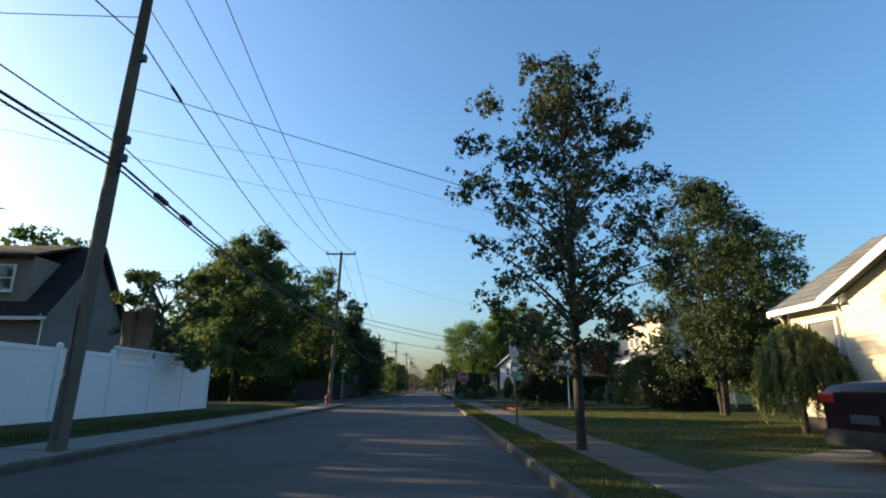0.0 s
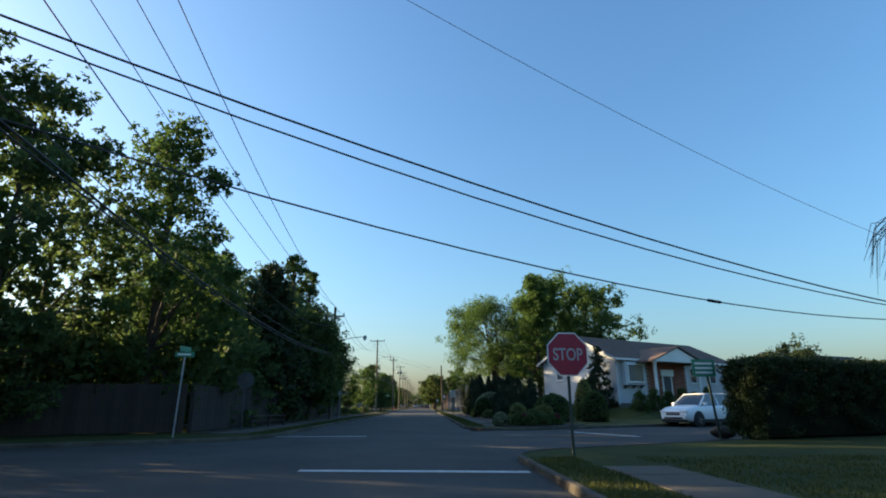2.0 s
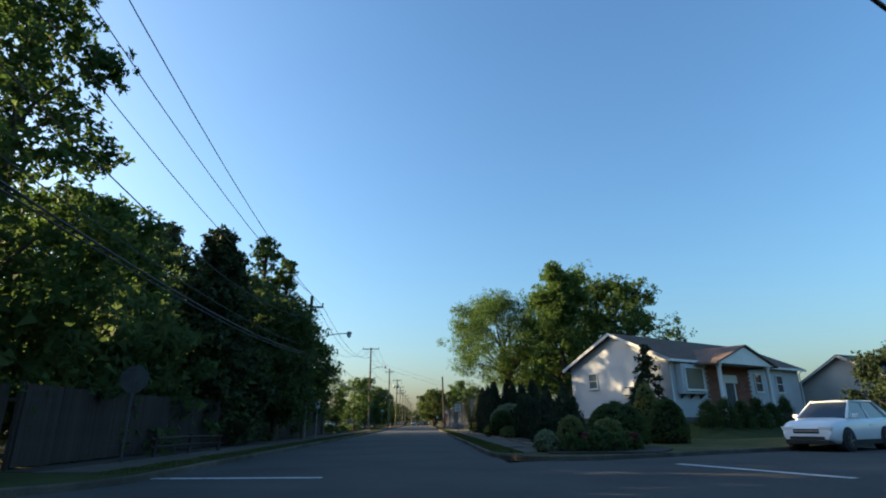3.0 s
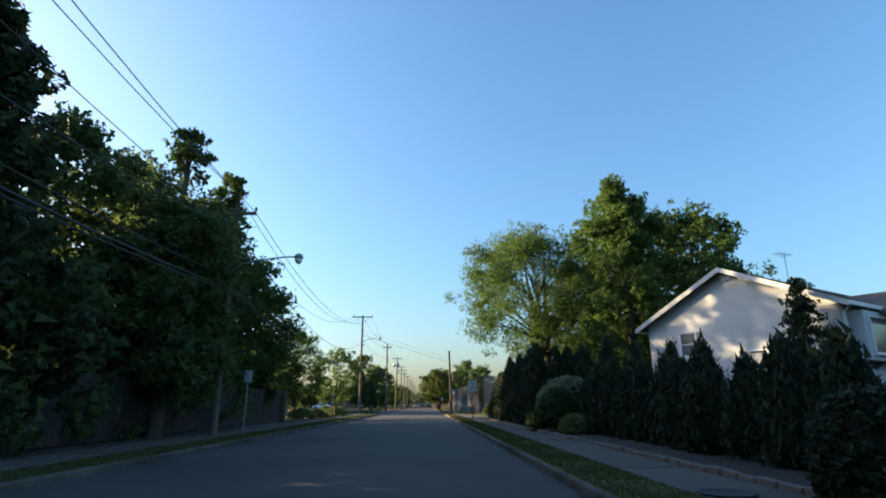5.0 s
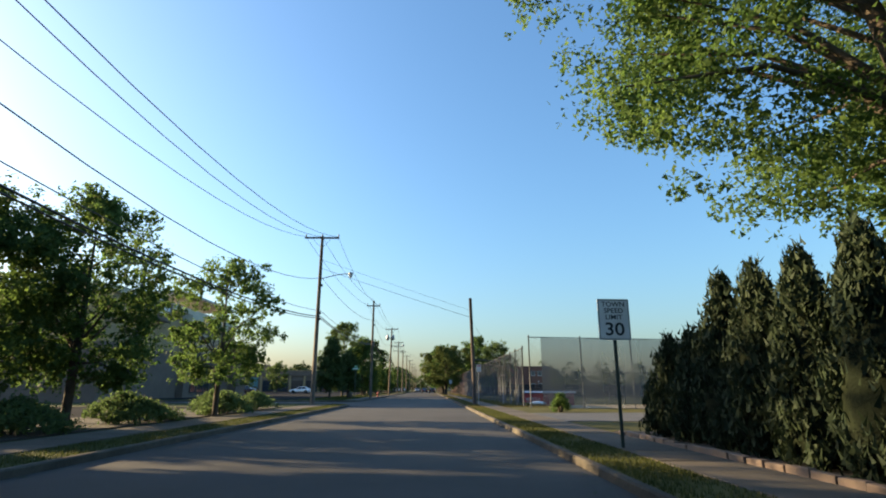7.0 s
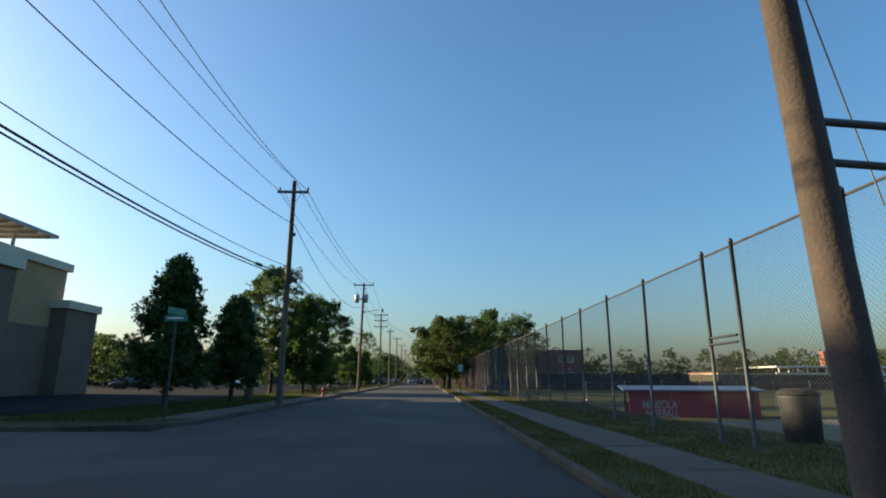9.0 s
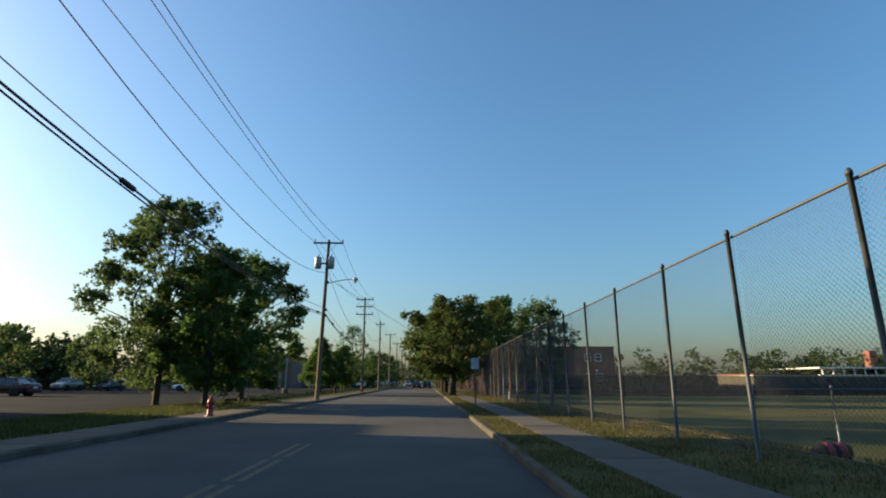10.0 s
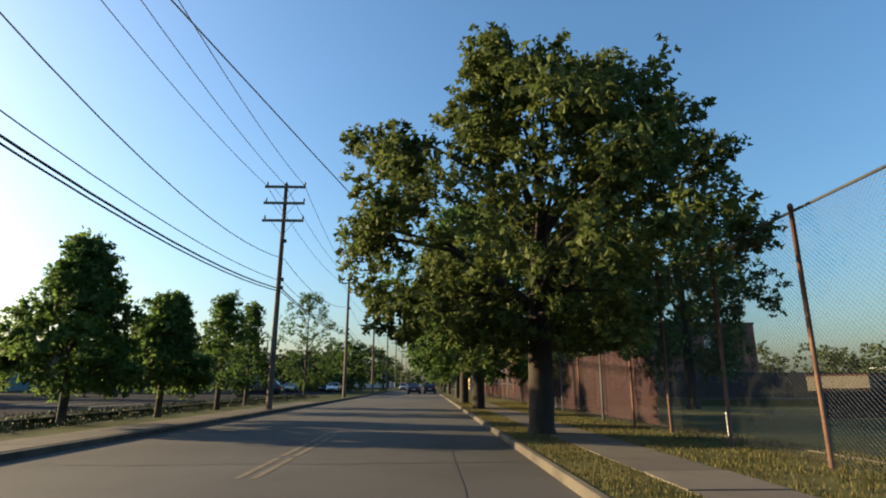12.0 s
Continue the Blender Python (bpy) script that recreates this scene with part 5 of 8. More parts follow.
def gable_house(name, label, x, y, rz, w, d, eave, ridge, wall, roof, over=0.4, base=0.1, foundation=0.35, trim=None):
    """Walls of lapped boards with a gable roof; ridge along local x, front towards local -y."""
    t = thing(name, label, "house", x, y, base, rz)
    bm = bmesh.new()
    box(bm, 0.02, 0.02, -0.3, w - 0.02, d - 0.02, foundation)
    part("foundation", bm, concrete, t)
    bm = bmesh.new()
    prism(bm, [(0.1, 0.1), (w - 0.1, 0.1), (w - 0.1, d - 0.1), (0.1, d - 0.1)], foundation - 0.1, eave)
    tri = [bm.verts.new(p) for p in ((0.1, 0.1, eave), (0.1, d - 0.1, eave), (0.1, d / 2, ridge - 0.1), (w - 0.1, 0.1, eave), (w - 0.1, d - 0.1, eave), (w - 0.1, d / 2, ridge - 0.1))]
    bm.faces.new((tri[0], tri[2], tri[1]))
    bm.faces.new((tri[3], tri[4], tri[5]))
    part("wall_core", bm, wall, t)
    bm = clapboards(bmesh.new(), 0, w, foundation, eave, 0.08)
    part("front_wall", bm, wall, t)
    slope = (ridge - eave) / (d / 2)
    for s in (0, 1):
        bm = clapboards(bmesh.new(), 0, d, foundation, eave, 0.08)
        clapboards(bm, 0, d, eave, ridge - 0.05, 0.08, left=lambda z: (z - eave) / slope, right=lambda z: d - (z - eave) / slope)
        m = pose(0, d, 0, 0, 0, -90) if s == 0 else pose(w, 0, 0, 0, 0, 90)
        bmesh.ops.transform(bm, matrix=m, verts=bm.verts)
        part("gable_wall", bm, wall, t)
    for s in (-1, 1):
        bm = bmesh.new()
        y0 = d / 2 + s * (d / 2 + over)
        z0 = eave - over * slope
        n = 12
        prof = []
        for k in range(n):          # lapped courses of shingles
            f0, f1 = k / n, (k + 1) / n
            prof += [(y0 + (d / 2 - y0) * f0, z0 + (ridge - z0) * f0 + 0.115), (y0 + (d / 2 - y0) * f1, z0 + (ridge - z0) * f1 + 0.088)]
        prof += [(d / 2, ridge - 0.02), (y0, z0)]
        lo = [bm.verts.new((-over, p, q)) for p, q in prof]
        hi = [bm.verts.new((w + over, p, q)) for p, q in prof]
        for k in range(len(prof)):
            j = (k + 1) % len(prof)
            bm.faces.new((lo[k], lo[j], hi[j], hi[k]))
        bm.faces.new(lo)
        bm.faces.new(hi[::-1])
        bmesh.ops.recalc_face_normals(bm, faces=bm.faces)
        part("roof_slope", bm, roof, t)
        bm = bmesh.new()
        box(bm, -over, y0 - 0.06 if s < 0 else y0, z0 - 0.06, w + over, y0 if s < 0 else y0 + 0.06, z0 + 0.1, 0.01)
        part("gutter", bm, trim_white, t)
        for xx in (-over - 0.02, w + over - 0.02):
            bm = bmesh.new()
            v = [bm.verts.new(p) for p in ((xx, y0, z0 - 0.1), (xx, y0, z0 + 0.12), (xx, d / 2, ridge + 0.1), (xx, d / 2, ridge - 0.12), (xx + 0.04, y0, z0 - 0.1), (xx + 0.04, y0, z0 + 0.12), (xx + 0.04, d / 2, ridge + 0.1), (xx + 0.04, d / 2, ridge - 0.12))]
            for q in ((0, 1, 2, 3), (7, 6, 5, 4), (0, 4, 5, 1), (3, 2, 6, 7)):
                bm.faces.new([v[i] for i in q])
            bmesh.ops.recalc_face_normals(bm, faces=bm.faces)
            part("barge_board", bm, trim or wall, t)
    for xx in (0.0, w):
        bm = bmesh.new()
        tube(bm, [(xx, -over + 0.05, eave - 0.15), (xx, -0.06, eave - 0.45), (xx, -0.06, 0.2)], 0.04, 6)
        part("downpipe", bm, trim_white, t)
    return t


# raised lawn before the white house
bm = bmesh.new()
pro = [(-5.2, 0.0), (-3.6, 0.3), (-2.3, 0.68), (-1.0, 0.76), (9.5, 0.76), (11, 0.0)]
ring = [[bm.verts.new((x, y, z)) for y, z in pro] for x in (-1.2, 18)]
out = [[bm.verts.new((x, y, 0.0)) for y, z in pro] for x in (-3.4, 21)]
for q, w in ((out[0], ring[0]), (ring[0], ring[1]), (ring[1], out[1])):
    for k in range(5):
        bm.faces.new((q[k], w[k], w[k + 1], q[k + 1]))
bmesh.ops.recalc_face_normals(bm, faces=bm.faces)
single("lawn_mound", bm, grass_soil, "raised lawn sloping up to the white house", "lawn", kind="structure", m=pose(15.6, 78.5, 0.098, 0, 0, 30))
# the white house on the far corner
white_house = gable_house("white_house", "white clapboard raised ranch house with a brown shingle roof", 15.6, 78.5, 30, 16, 8.6, 3.95, 6.0, siding_white, roof_brown, base=0.85)
bm = bmesh.new()
box(bm, 0.6, -0.4, 1.75, 3.1, 0.05, 3.6, 0.02)
bay = part("bay", bm, siding_white, white_house)
window(bay, 0.95, 2.05, 1.8, 1.3, -0.41, split=False, glass=glass_blind)
for x in (0.8, 1.8, 2.8):
    bm = bmesh.new()
    prism(bm, [(-0.4, 1.75), (0.02, 1.75), (0.02, 1.45)], x, x + 0.08)
    bmesh.ops.transform(bm, matrix=Matrix(((0, 0, 1, 0), (1, 0, 0, 0), (0, 1, 0, 0), (0, 0, 0, 1))), verts=bm.verts)
    part("bracket", bm, dark_steel, bay, "dark bracket under the bay")
# brick entry panel: bricks are its pieces
entry = part("entry_panel", wall_mesh(3.8, 8.9, 0.3, 3.75, 0.0, 0.08), mortar, white_house, "red brick entry panel")
bm = bmesh.new()
box(bm, -0.1, -0.018, -0.032, 0.1, 0.02, 0.032, 0.004)
brick_me = mesh_from("brick", bm, brick_red)
for r in range(22):
    for c in range(11):
        xx = 3.93 + c * 0.46 + (0.23 if r % 2 else 0)
        if 5.6 < xx < 6.9 and r < 14 or xx > 8.8:
            continue
        b = new("brick", brick_me)
        b.parent = entry
        b.matrix_basis = pose(xx, -0.005, 0.42 + r * 0.15) @ Matrix.Diagonal((2.18, 1, 2.2, 1))
bm = bmesh.new()
box(bm, 5.75, -0.05, 0.4, 6.75, 0.0, 2.5, 0.01)
door = part("front_door", bm, dark_steel, white_house, "dark front door")
bm = bmesh.new()
for a in ((5.6, 0.4, 5.75, 2.56), (6.75, 0.4, 6.9, 2.56)):
    box(bm, a[0], -0.07, a[1], a[2], 0.0, a[3], 0.01)
part("door_frame", bm, trim_white, white_house)
bm = bmesh.new()
tube(bm, [(6.65, -0.1, 1.35), (6.65, -0.05, 1.35)], 0.03, 8)
part("door_knob", bm, rim_metal, door)
bm = bmesh.new()
box(bm, 5.4, -0.16, 2.55, 7.1, 0.0, 3.1, 0.02)
part("door_hood", bm, trim_white, white_house)
for xx in (2.75, 8.45):
    bm = bmesh.new()
    lathe(bm, [(0.2, 0.0), (0.2, 0.12), (0.14, 0.18), (0.13, 3.3), (0.2, 3.42), (0.2, 3.5)], 14, (xx, -1.6, 0.1))
    part("column", bm, trim_white, white_house, "tall white porch column")
bm = bmesh.new()
v = [bm.verts.new(p) for p in ((2.3, -1.85, 3.6), (8.9, -1.85, 3.6), (5.6, -1.85, 4.75), (2.3, 1.6, 3.9), (8.9, 1.6, 3.9), (5.6, 2.2, 4.8))]
for q in ((0, 1, 2), (0, 2, 5, 3), (1, 4, 5, 2), (0, 3, 4, 1)):
    bm.faces.new([v[i] for i in q])
part("pediment", bm, trim_white, white_house, "white porch pediment")
for s in (-1, 1):
    bm = bmesh.new()
    v = [bm.verts.new(p) for p in ((5.6 + s * 3.6, -2.0, 3.53), (5.6, -2.0, 4.82), (5.6, 2.6, 4.87), (5.6 + s * 3.6, 1.4, 3.6), (5.6 + s * 3.6, -2.0, 3.63), (5.6, -2.0, 4.92), (5.6, 2.6, 4.97), (5.6 + s * 3.6, 1.4, 3.7))]
    for q in ((0, 1, 2, 3), (7, 6, 5, 4), (0, 4, 5, 1), (1, 5, 6, 2), (2, 6, 7, 3), (3, 7, 4, 0)):
        bm.faces.new([v[i] for i in q])
    bmesh.ops.recalc_face_normals(bm, faces=bm.faces)
    part("porch_roof", bm, roof_brown, white_house)
for x in (9.7, 12.6):
    window(white_house, x, 2.1, 0.85, 1.15, 0.05)
side = side_frame(white_house, 0.06, 8.6, -90)
window(side, 1.78, 2.42, 0.75, 0.98, 0.0, glass=glass_blind)
window(side, 4.9, 1.75, 0.75, 0.6, 0.0, split=False)
bm = bmesh.new()
box(bm, 4.95, -0.4, 1.8, 5.6, 0.0, 2.25, 0.02)
part("air_conditioner", bm, sign_grey, side, "grey window air conditioner")
bm = bmesh.new()
box(bm, 4.1, -0.06, 5.55, 4.6, 0.0, 5.95, 0.01)
part("gable_vent", bm, trim_white, side)
bm = bmesh.new()
v = [bm.verts.new(p) for p in ((5.4, 0.0, 1.55), (7.0, 0.0, 1.55), (7.0, -0.8, 1.2), (5.4, -0.8, 1.2), (7.0, -0.8, 1.02), (5.4, -0.8, 1.02))]
bm.faces.new((v[0], v[1], v[2], v[3]))
bm.faces.new((v[3], v[2], v[4], v[5]))
part("awning", bm, fence_wood, side, "small striped awning")
bm = bmesh.new()
tube(bm, [(6, 4.4, 6.2), (6, 4.4, 7.7)], 0.015, 5)
tube(bm, [(5.2, 4.4, 7.6), (6.6, 4.4, 7.7)], 0.012, 5)
for k in range(6):
    tube(bm, [(5.3 + k * 0.22, 4.1, 7.62), (5.3 + k * 0.22, 4.7, 7.62)], 0.006, 4)
part("roof_antenna", bm, wire_grey, white_house)
gable_house("far_house", "low house with a dark roof beyond the white house", 34, 82, 23, 14, 8, 3.2, 5.6, siding_grey, roof_dark)

# cream two-storey house; its front looks at the street
cream = gable_house("cream_house", "cream two-storey house with white trim and grey roof", 15.5, 41.95, -90, 8.0, 8, 5.75, 6.9, siding_cream, roof_grey, over=0.3)
for x in (2.2, 3.25):
    window(cream, x, 4.1, 0.85, 1.2, 0.05, glass=glass_blind)
for x, w in ((2.0, 0.9), (3.1, 1.9), (5.3, 0.9)):
    window(cream, x, 1.35, w, 1.4, -0.5, split=w < 1, glass=glass_blind)
bm = bmesh.new()
box(bm, 0.4, -0.48, 0.2, 7.9, 0.1, 3.1)
part("ground_floor_front", bm, siding_cream, cream)
bm = bmesh.new()
v = [bm.verts.new(p) for p in ((0.0, -0.95, 2.95), (8.6, -0.95, 2.95), (8.6, 0.05, 3.65), (0.0, 0.05, 3.65), (0.0, -0.95, 3.07), (8.6, -0.95, 3.07), (8.6, 0.05, 3.77), (0.0, 0.05, 3.77))]
for q in ((0, 3, 2, 1), (4, 5, 6, 7), (0, 1, 5, 4), (1, 2, 6, 5), (3, 0, 4, 7)):
    bm.faces.new([v[i] for i in q])
part("pent_roof", bm, roof_grey, cream)
bm = bmesh.new()
box(bm, 0.0, -1.0, 2.86, 8.6, -0.9, 3.06, 0.01)
part("pent_gutter", bm, trim_white, cream)
bm = bmesh.new()
box(bm, -0.75, 0.35, -0.1, 0.06, 1.15, 7.4, 0.01)
chim = part("chimney", bm, brick_wall, cream, "red brick chimney")
bm = bmesh.new()
box(bm, -0.55, 0.5, 7.4, -0.12, 1.0, 7.52, 0.02)
part("chimney_cap", bm, steel, chim)
wing = gable_house("garage_wing", "cream garage wing with a grey roof", 16.2, 34.4, -90, 7.0, 7, 2.9, 5.0, siding_cream, roof_grey, over=0.3)
window(wing, 1.2, 1.2, 1.2, 1.2, 0.05)
# cream bungalow beside the driveway
bung = gable_house("cream_bungalow", "cream clapboard bungalow with a grey roof", 11.1, 15.0, -90, 2.3, 6.8, 3.42, 5.6, siding_cream, roof_grey, over=0.3, trim=trim_white)
window(bung, 0.9, 1.5, 1.0, 1.35, 0.05, split=False, glass=glass_blind)
gable_house("bungalow_wing", "cream gabled front wing of the bungalow, white rake boards", 10.9, 5.6, 0, 5.0, 7.0, 3.35, 4.75, siding_cream, roof_grey, over=0.3, trim=trim_white)
# dark cape house behind the white fence
cape = gable_house("cape_house", "grey shingled cape house with a dark roof and dormer", -27.2, 24.0, 0, 10.2, 6.4, 4.2, 8.0, siding_dark, roof_black, over=0.3, base=0.35)
bm = bmesh.new()
box(bm, 1.5, 0.35, 4.4, 9.0, 3.0, 6.9)
dorm = part("dormer", bm, siding_taupe, cape)
bm = bmesh.new()
v = [bm.verts.new(p) for p in ((1.2, 0.0, 6.8), (9.3, 0.0, 6.8), (9.3, 3.2, 8.0), (1.2, 3.2, 8.0), (1.2, 0.0, 6.94), (9.3, 0.0, 6.94), (9.3, 3.2, 8.14), (1.2, 3.2, 8.14))]
for q in ((0, 3, 2, 1), (4, 5, 6, 7), (0, 1, 5, 4), (1, 2, 6, 5), (3, 0, 4, 7)):
    bm.faces.new([v[i] for i in q])
part("dormer_roof", bm, roof_black, cape)
window(dorm, 7.35, 5.25, 0.85, 1.15, 0.33)
window(cape, 8.2, 1.4, 1.0, 1.3, 0.05)
pale = gable_house("pale_house", "pale-sided house with a brick ground floor and slate-blue roof", -38.2, 53.2, 0, 14.6, 7.6, 5.2, 7.6, siding_white, roof_slate, base=0.1, foundation=0.9)
bm = bmesh.new()
box(bm, -0.03, 0.0, -0.2, 14.63, 0.06, 3.45)
part("brick_base", bm, brick_wall, pale)
bm = bmesh.new()
box(bm, -0.1, -0.3, 3.45, 14.7, 0.04, 3.65, 0.02)
part("ledge", bm, trim_white, pale)
for x in (1.6, 4.6, 7.6, 12.3):
    window(pale, x, 1.75, 1.3, 1.2, -0.01, glass=glass_blind)
for x in (9.6, 13.3):
    window(pale, x, 4.0, 0.8, 0.9, 0.05, split=False)
bm = bmesh.new()
box(bm, 9.9, -0.03, 0.9, 10.9, -0.005, 3.0, 0.01)
part("front_door", bm, trim_white, pale)


# ---- fences and walls ----
def picket(name, label, x0, y0, x1, y1, h, mat, width=0.14, base=0.1, gap=0.006, thick=0.025, rail=True, category="fence"):
    """A fence of upright boards between posts; each board is a piece."""
    a, b = Vector((x0, y0, 0)), Vector((x1, y1, 0))
    L, ang = (b - a).length, math.degrees(math.atan2(y1 - y0, x1 - x0))
    t = thing(name, label, category, x0, y0, base, ang)
    bm = bmesh.new()
    box(bm, 0, 0.03, 0.25, L, 0.07, 0.34)
    part("rail", bm, mat, t)
    bm = bmesh.new()
    box(bm, 0, 0.03, h - 0.4, L, 0.07, h - 0.31)
    part("rail", bm, mat, t)
    bm = bmesh.new()
    box(bm, -0.055, 0.028, -0.2, 0.055, 0.13, h + 0.06, 0.01)
    post = mesh_from("post", bm, mat)
    for k in range(int(L / 2.4) + 1):
        o = new("post", post)
        o.parent, o.matrix_basis = t, pose(min(k * 2.4, L), 0, 0)
    bm = bmesh.new()
    box(bm, 0, -thick / 2, 0.04, width - gap, thick / 2, h)
    me = mesh_from("board", bm, mat)
    g = random.Random(int(L * 10))
    for k in range(int(L / width)):
        o = new("board", me)
        o.parent, o.matrix_basis = t, pose(k * width, g.uniform(-0.004, 0.004), g.uniform(-0.015, 0.01), 0, g.uniform(-0.5, 0.5), 0)
    return t


picket("wooden_fence", "weathered wooden board fence under the trees, boards darkened for their shade", -9.0, 57.5, -8.9, 94.2, 1.85, fence_wood, 0.19)
picket("wooden_fence", "weathered wooden board fence along the side street, boards darkened for shade", -22.0, 51.94, -9.1, 57.4, 1.85, fence_wood, 0.19)
bm = bmesh.new()
box(bm, -9.1, 94.2, 0, -8.7, 94.6, 2.0, 0.03)
single("fence_pier", bm, concrete, "square masonry pier at the end of the wooden fence", "pier")
# white vinyl fence on the bank
wf = thing("vinyl_fence", "white vinyl privacy fence with a lattice-topped section", "fence", -9.05, 23.3, 0.3, -90)
bm = bmesh.new()
box(bm, -0.065, -0.065, -0.3, 0.065, 0.065, 2.1, 0.01)
vpost = mesh_from("post", bm, vinyl_white)
bm = bmesh.new()
lathe(bm, [(0.085, 0), (0.085, 0.02), (0.05, 0.07), (0.005, 0.09)], 4)
vcap = mesh_from("post_cap", bm, vinyl_white)
for k in range(15):
    top = 1.75 if k < 3 else 1.95
    o = new("post", vpost)
    o.parent, o.matrix_basis = wf, pose(k * 2.4, 0, top - 2.1)
    c = new("post_cap", vcap)
    c.parent, c.matrix_basis = o, pose(0, 0, 2.1, 0, 0, 45)
    if k == 14:
        break
    bm = bmesh.new()
    lat = k in (1, 2)
    box(bm, k * 2.4 + 0.06, -0.04, 0.06, k * 2.4 + 2.34, 0.04, 0.2, 0.006)
    part("rail", bm, vinyl_white, wf)
    bm = bmesh.new()
    box(bm, k * 2.4 + 0.06, -0.04, top - 0.18, k * 2.4 + 2.34, 0.04, top - 0.06, 0.006)
    part("rail", bm, vinyl_white, wf)
    if k in (0, 3):
        bm = bmesh.new()
        box(bm, 0, -0.018, 0.18, 0.1502, 0.018, top - 0.16)
        vplank = mesh_from("plank", bm, vinyl_white)
    for j in range(15):
        o = new("plank", vplank)
        o.parent, o.matrix_basis = wf, pose(k * 2.4 + 0.07 + j * 0.151, 0.0005 * (-1) ** j, 0)
    if lat:
        bm = bmesh.new()
        box(bm, k * 2.4 + 0.06, -0.03, top + 0.32, k * 2.4 + 2.34, 0.03, top + 0.38)
        lattice = part("lattice", bm, vinyl_white, wf)
        bm = bmesh.new()
        box(bm, 0, -0.01, top - 0.06, 0.035, 0.01, top + 0.32)
        upright = mesh_from("slat", bm, vinyl_white)
        for j in range(22):
            o = new("slat", upright)
            o.parent, o.matrix_basis = lattice, pose(k * 2.4 + 0.1 + j * 0.1, 0, 0)
        bm = bmesh.new()
        box(bm, k * 2.4 + 0.06, -0.02, top + 0.1, k * 2.4 + 2.34, -0.0105, top + 0.13)
        part("slat", bm, vinyl_white, lattice)
# grass bank that carries the fence
bm = bmesh.new()
pts = [(-7.35, 0.1), (-8.3, 0.28), (-9.0, 0.36), (-40, 0.4)]
for (xa, za), (xb, zb) in zip(pts, pts[1:]):
    bm.faces.new([bm.verts.new(p) for p in ((xa, -70, za), (xa, 36.5, za), (xb, 36.5 if xb > -12 else 26, zb), (xb, -70, zb))])
bmesh.ops.remove_doubles(bm, verts=bm.verts, dist=0.001)
e = [x for x in bm.edges if x.is_boundary and all(v.co.y > 20 for v in x.verts)]
r = bmesh.ops.extrude_edge_only(bm, edges=e)
for v in r["geom"]:
    if isinstance(v, bmesh.types.BMVert):
        v.co += Vector((0.2, 2.6, 0.09 - v.co.z))
bmesh.ops.recalc_face_normals(bm, faces=bm.faces)
single("lawn_bank", bm, grass_soil, "grassy bank rising behind the pavement", "lawn", kind="structure")

# stumps behind the fence
bm = bmesh.new()
tube(bm, [(-9.95, 18.9, 0.2), (-9.95, 18.9, 2.0), (-10.15, 18.9, 3.0), (-10.27, 18.9, 3.85)], [0.5, 0.42, 0.3, 0.27], 12)
tube(bm, [(-9.9, 18.9, 1.6), (-9.72, 18.85, 2.8), (-9.6, 18.9, 3.95)], [0.36, 0.31, 0.27], 12)
single("tree_stump", bm, pole_wood, "tall forked cut-off tree trunk behind the white fence", "tree stump")


# ---- chain-link fence round the ball field ----
def link_panel(L, H, pitch=0.08, r=0.0019):
    """Woven wire: two sets of slanting wires."""
    vs, fs = [], []
    n = int((L + H) / pitch)
    for s in (1, -1):
        for k in range(n):
            c = k * pitch - H
            a = max(0.0, c)
            b = min(L, c + H)
            if b - a < 0.02:
                continue
            pa, pb = (a, a - c), (b, b - c)
            if s < 0:
                pa, pb = (L - pa[0], pa[1]), (L - pb[0], pb[1])
            i = len(vs)
            off = 0.003 * s
            for (px, pz) in (pa, pb):
                vs += [(px - r, off, pz + r), (px + r, off, pz - r), (px, off - r * 1.6, pz)]
            fs += [(i, i + 1, i + 4, i + 3), (i + 1, i + 2, i + 5, i + 4), (i + 2, i, i + 3, i + 5)]
    me = bpy.data.meshes.new("mesh_panel")
    me.from_pydata(vs, [], fs)
    me.materials.append(wire_grey)
    return me


def chain_fence(name, label, x0, y0, x1, y1, h, step, post_mats, r=0.035, mid=False, panel=True, base=0.1, spots=None):
    a, b = Vector((x0, y0, 0)), Vector((x1, y1, 0))
    L, ang = (b - a).length, math.degrees(math.atan2(y1 - y0, x1 - x0))
    t = thing(name, label, "chain-link fence", x0, y0, base, ang)
    n = max(1, round(L / step))
    s = L / n
    spots = spots or [k * s for k in range(n + 1)]
    n = len(spots) - 1
    panels = {}
    meshes = []
    for m in post_mats:
        bm = bmesh.new()
        tube(bm, [(0, 0, -0.3), (0, 0, h)], r, 10)
        lathe(bm, [(r * 1.25, 0), (r * 1.25, 0.05), (r * 0.6, 0.09)], 10, (0, 0, h))
        meshes.append(mesh_from("post", bm, m))
    g = random.Random(int(L))
    for k in range(n + 1):
        o = new("post", meshes[(k * 7 // 5) % len(meshes)])
        o.parent, o.matrix_basis = t, pose(spots[k], 0, 0, g.uniform(-0.6, 0.6), g.uniform(-0.6, 0.6), 0)
        if k < n and panel:
            w = round(spots[k + 1] - spots[k], 1)
            if w not in panels:
                panels[w] = link_panel(w, h - 0.1)
            p = new("mesh_panel", panels[w])
            p.parent, p.matrix_basis = t, pose(spots[k], -0.05, 0.06)
    bm = bmesh.new()
    tube(bm, [(0, -0.05, h - 0.03), (L, -0.05, h - 0.03)], 0.024, 8)
    if mid:
        tube(bm, [(0, -0.05, h * 0.5), (L, -0.05, h * 0.5)], 0.022, 8)
    part("top_rail", bm, dark_steel, t)
    return t


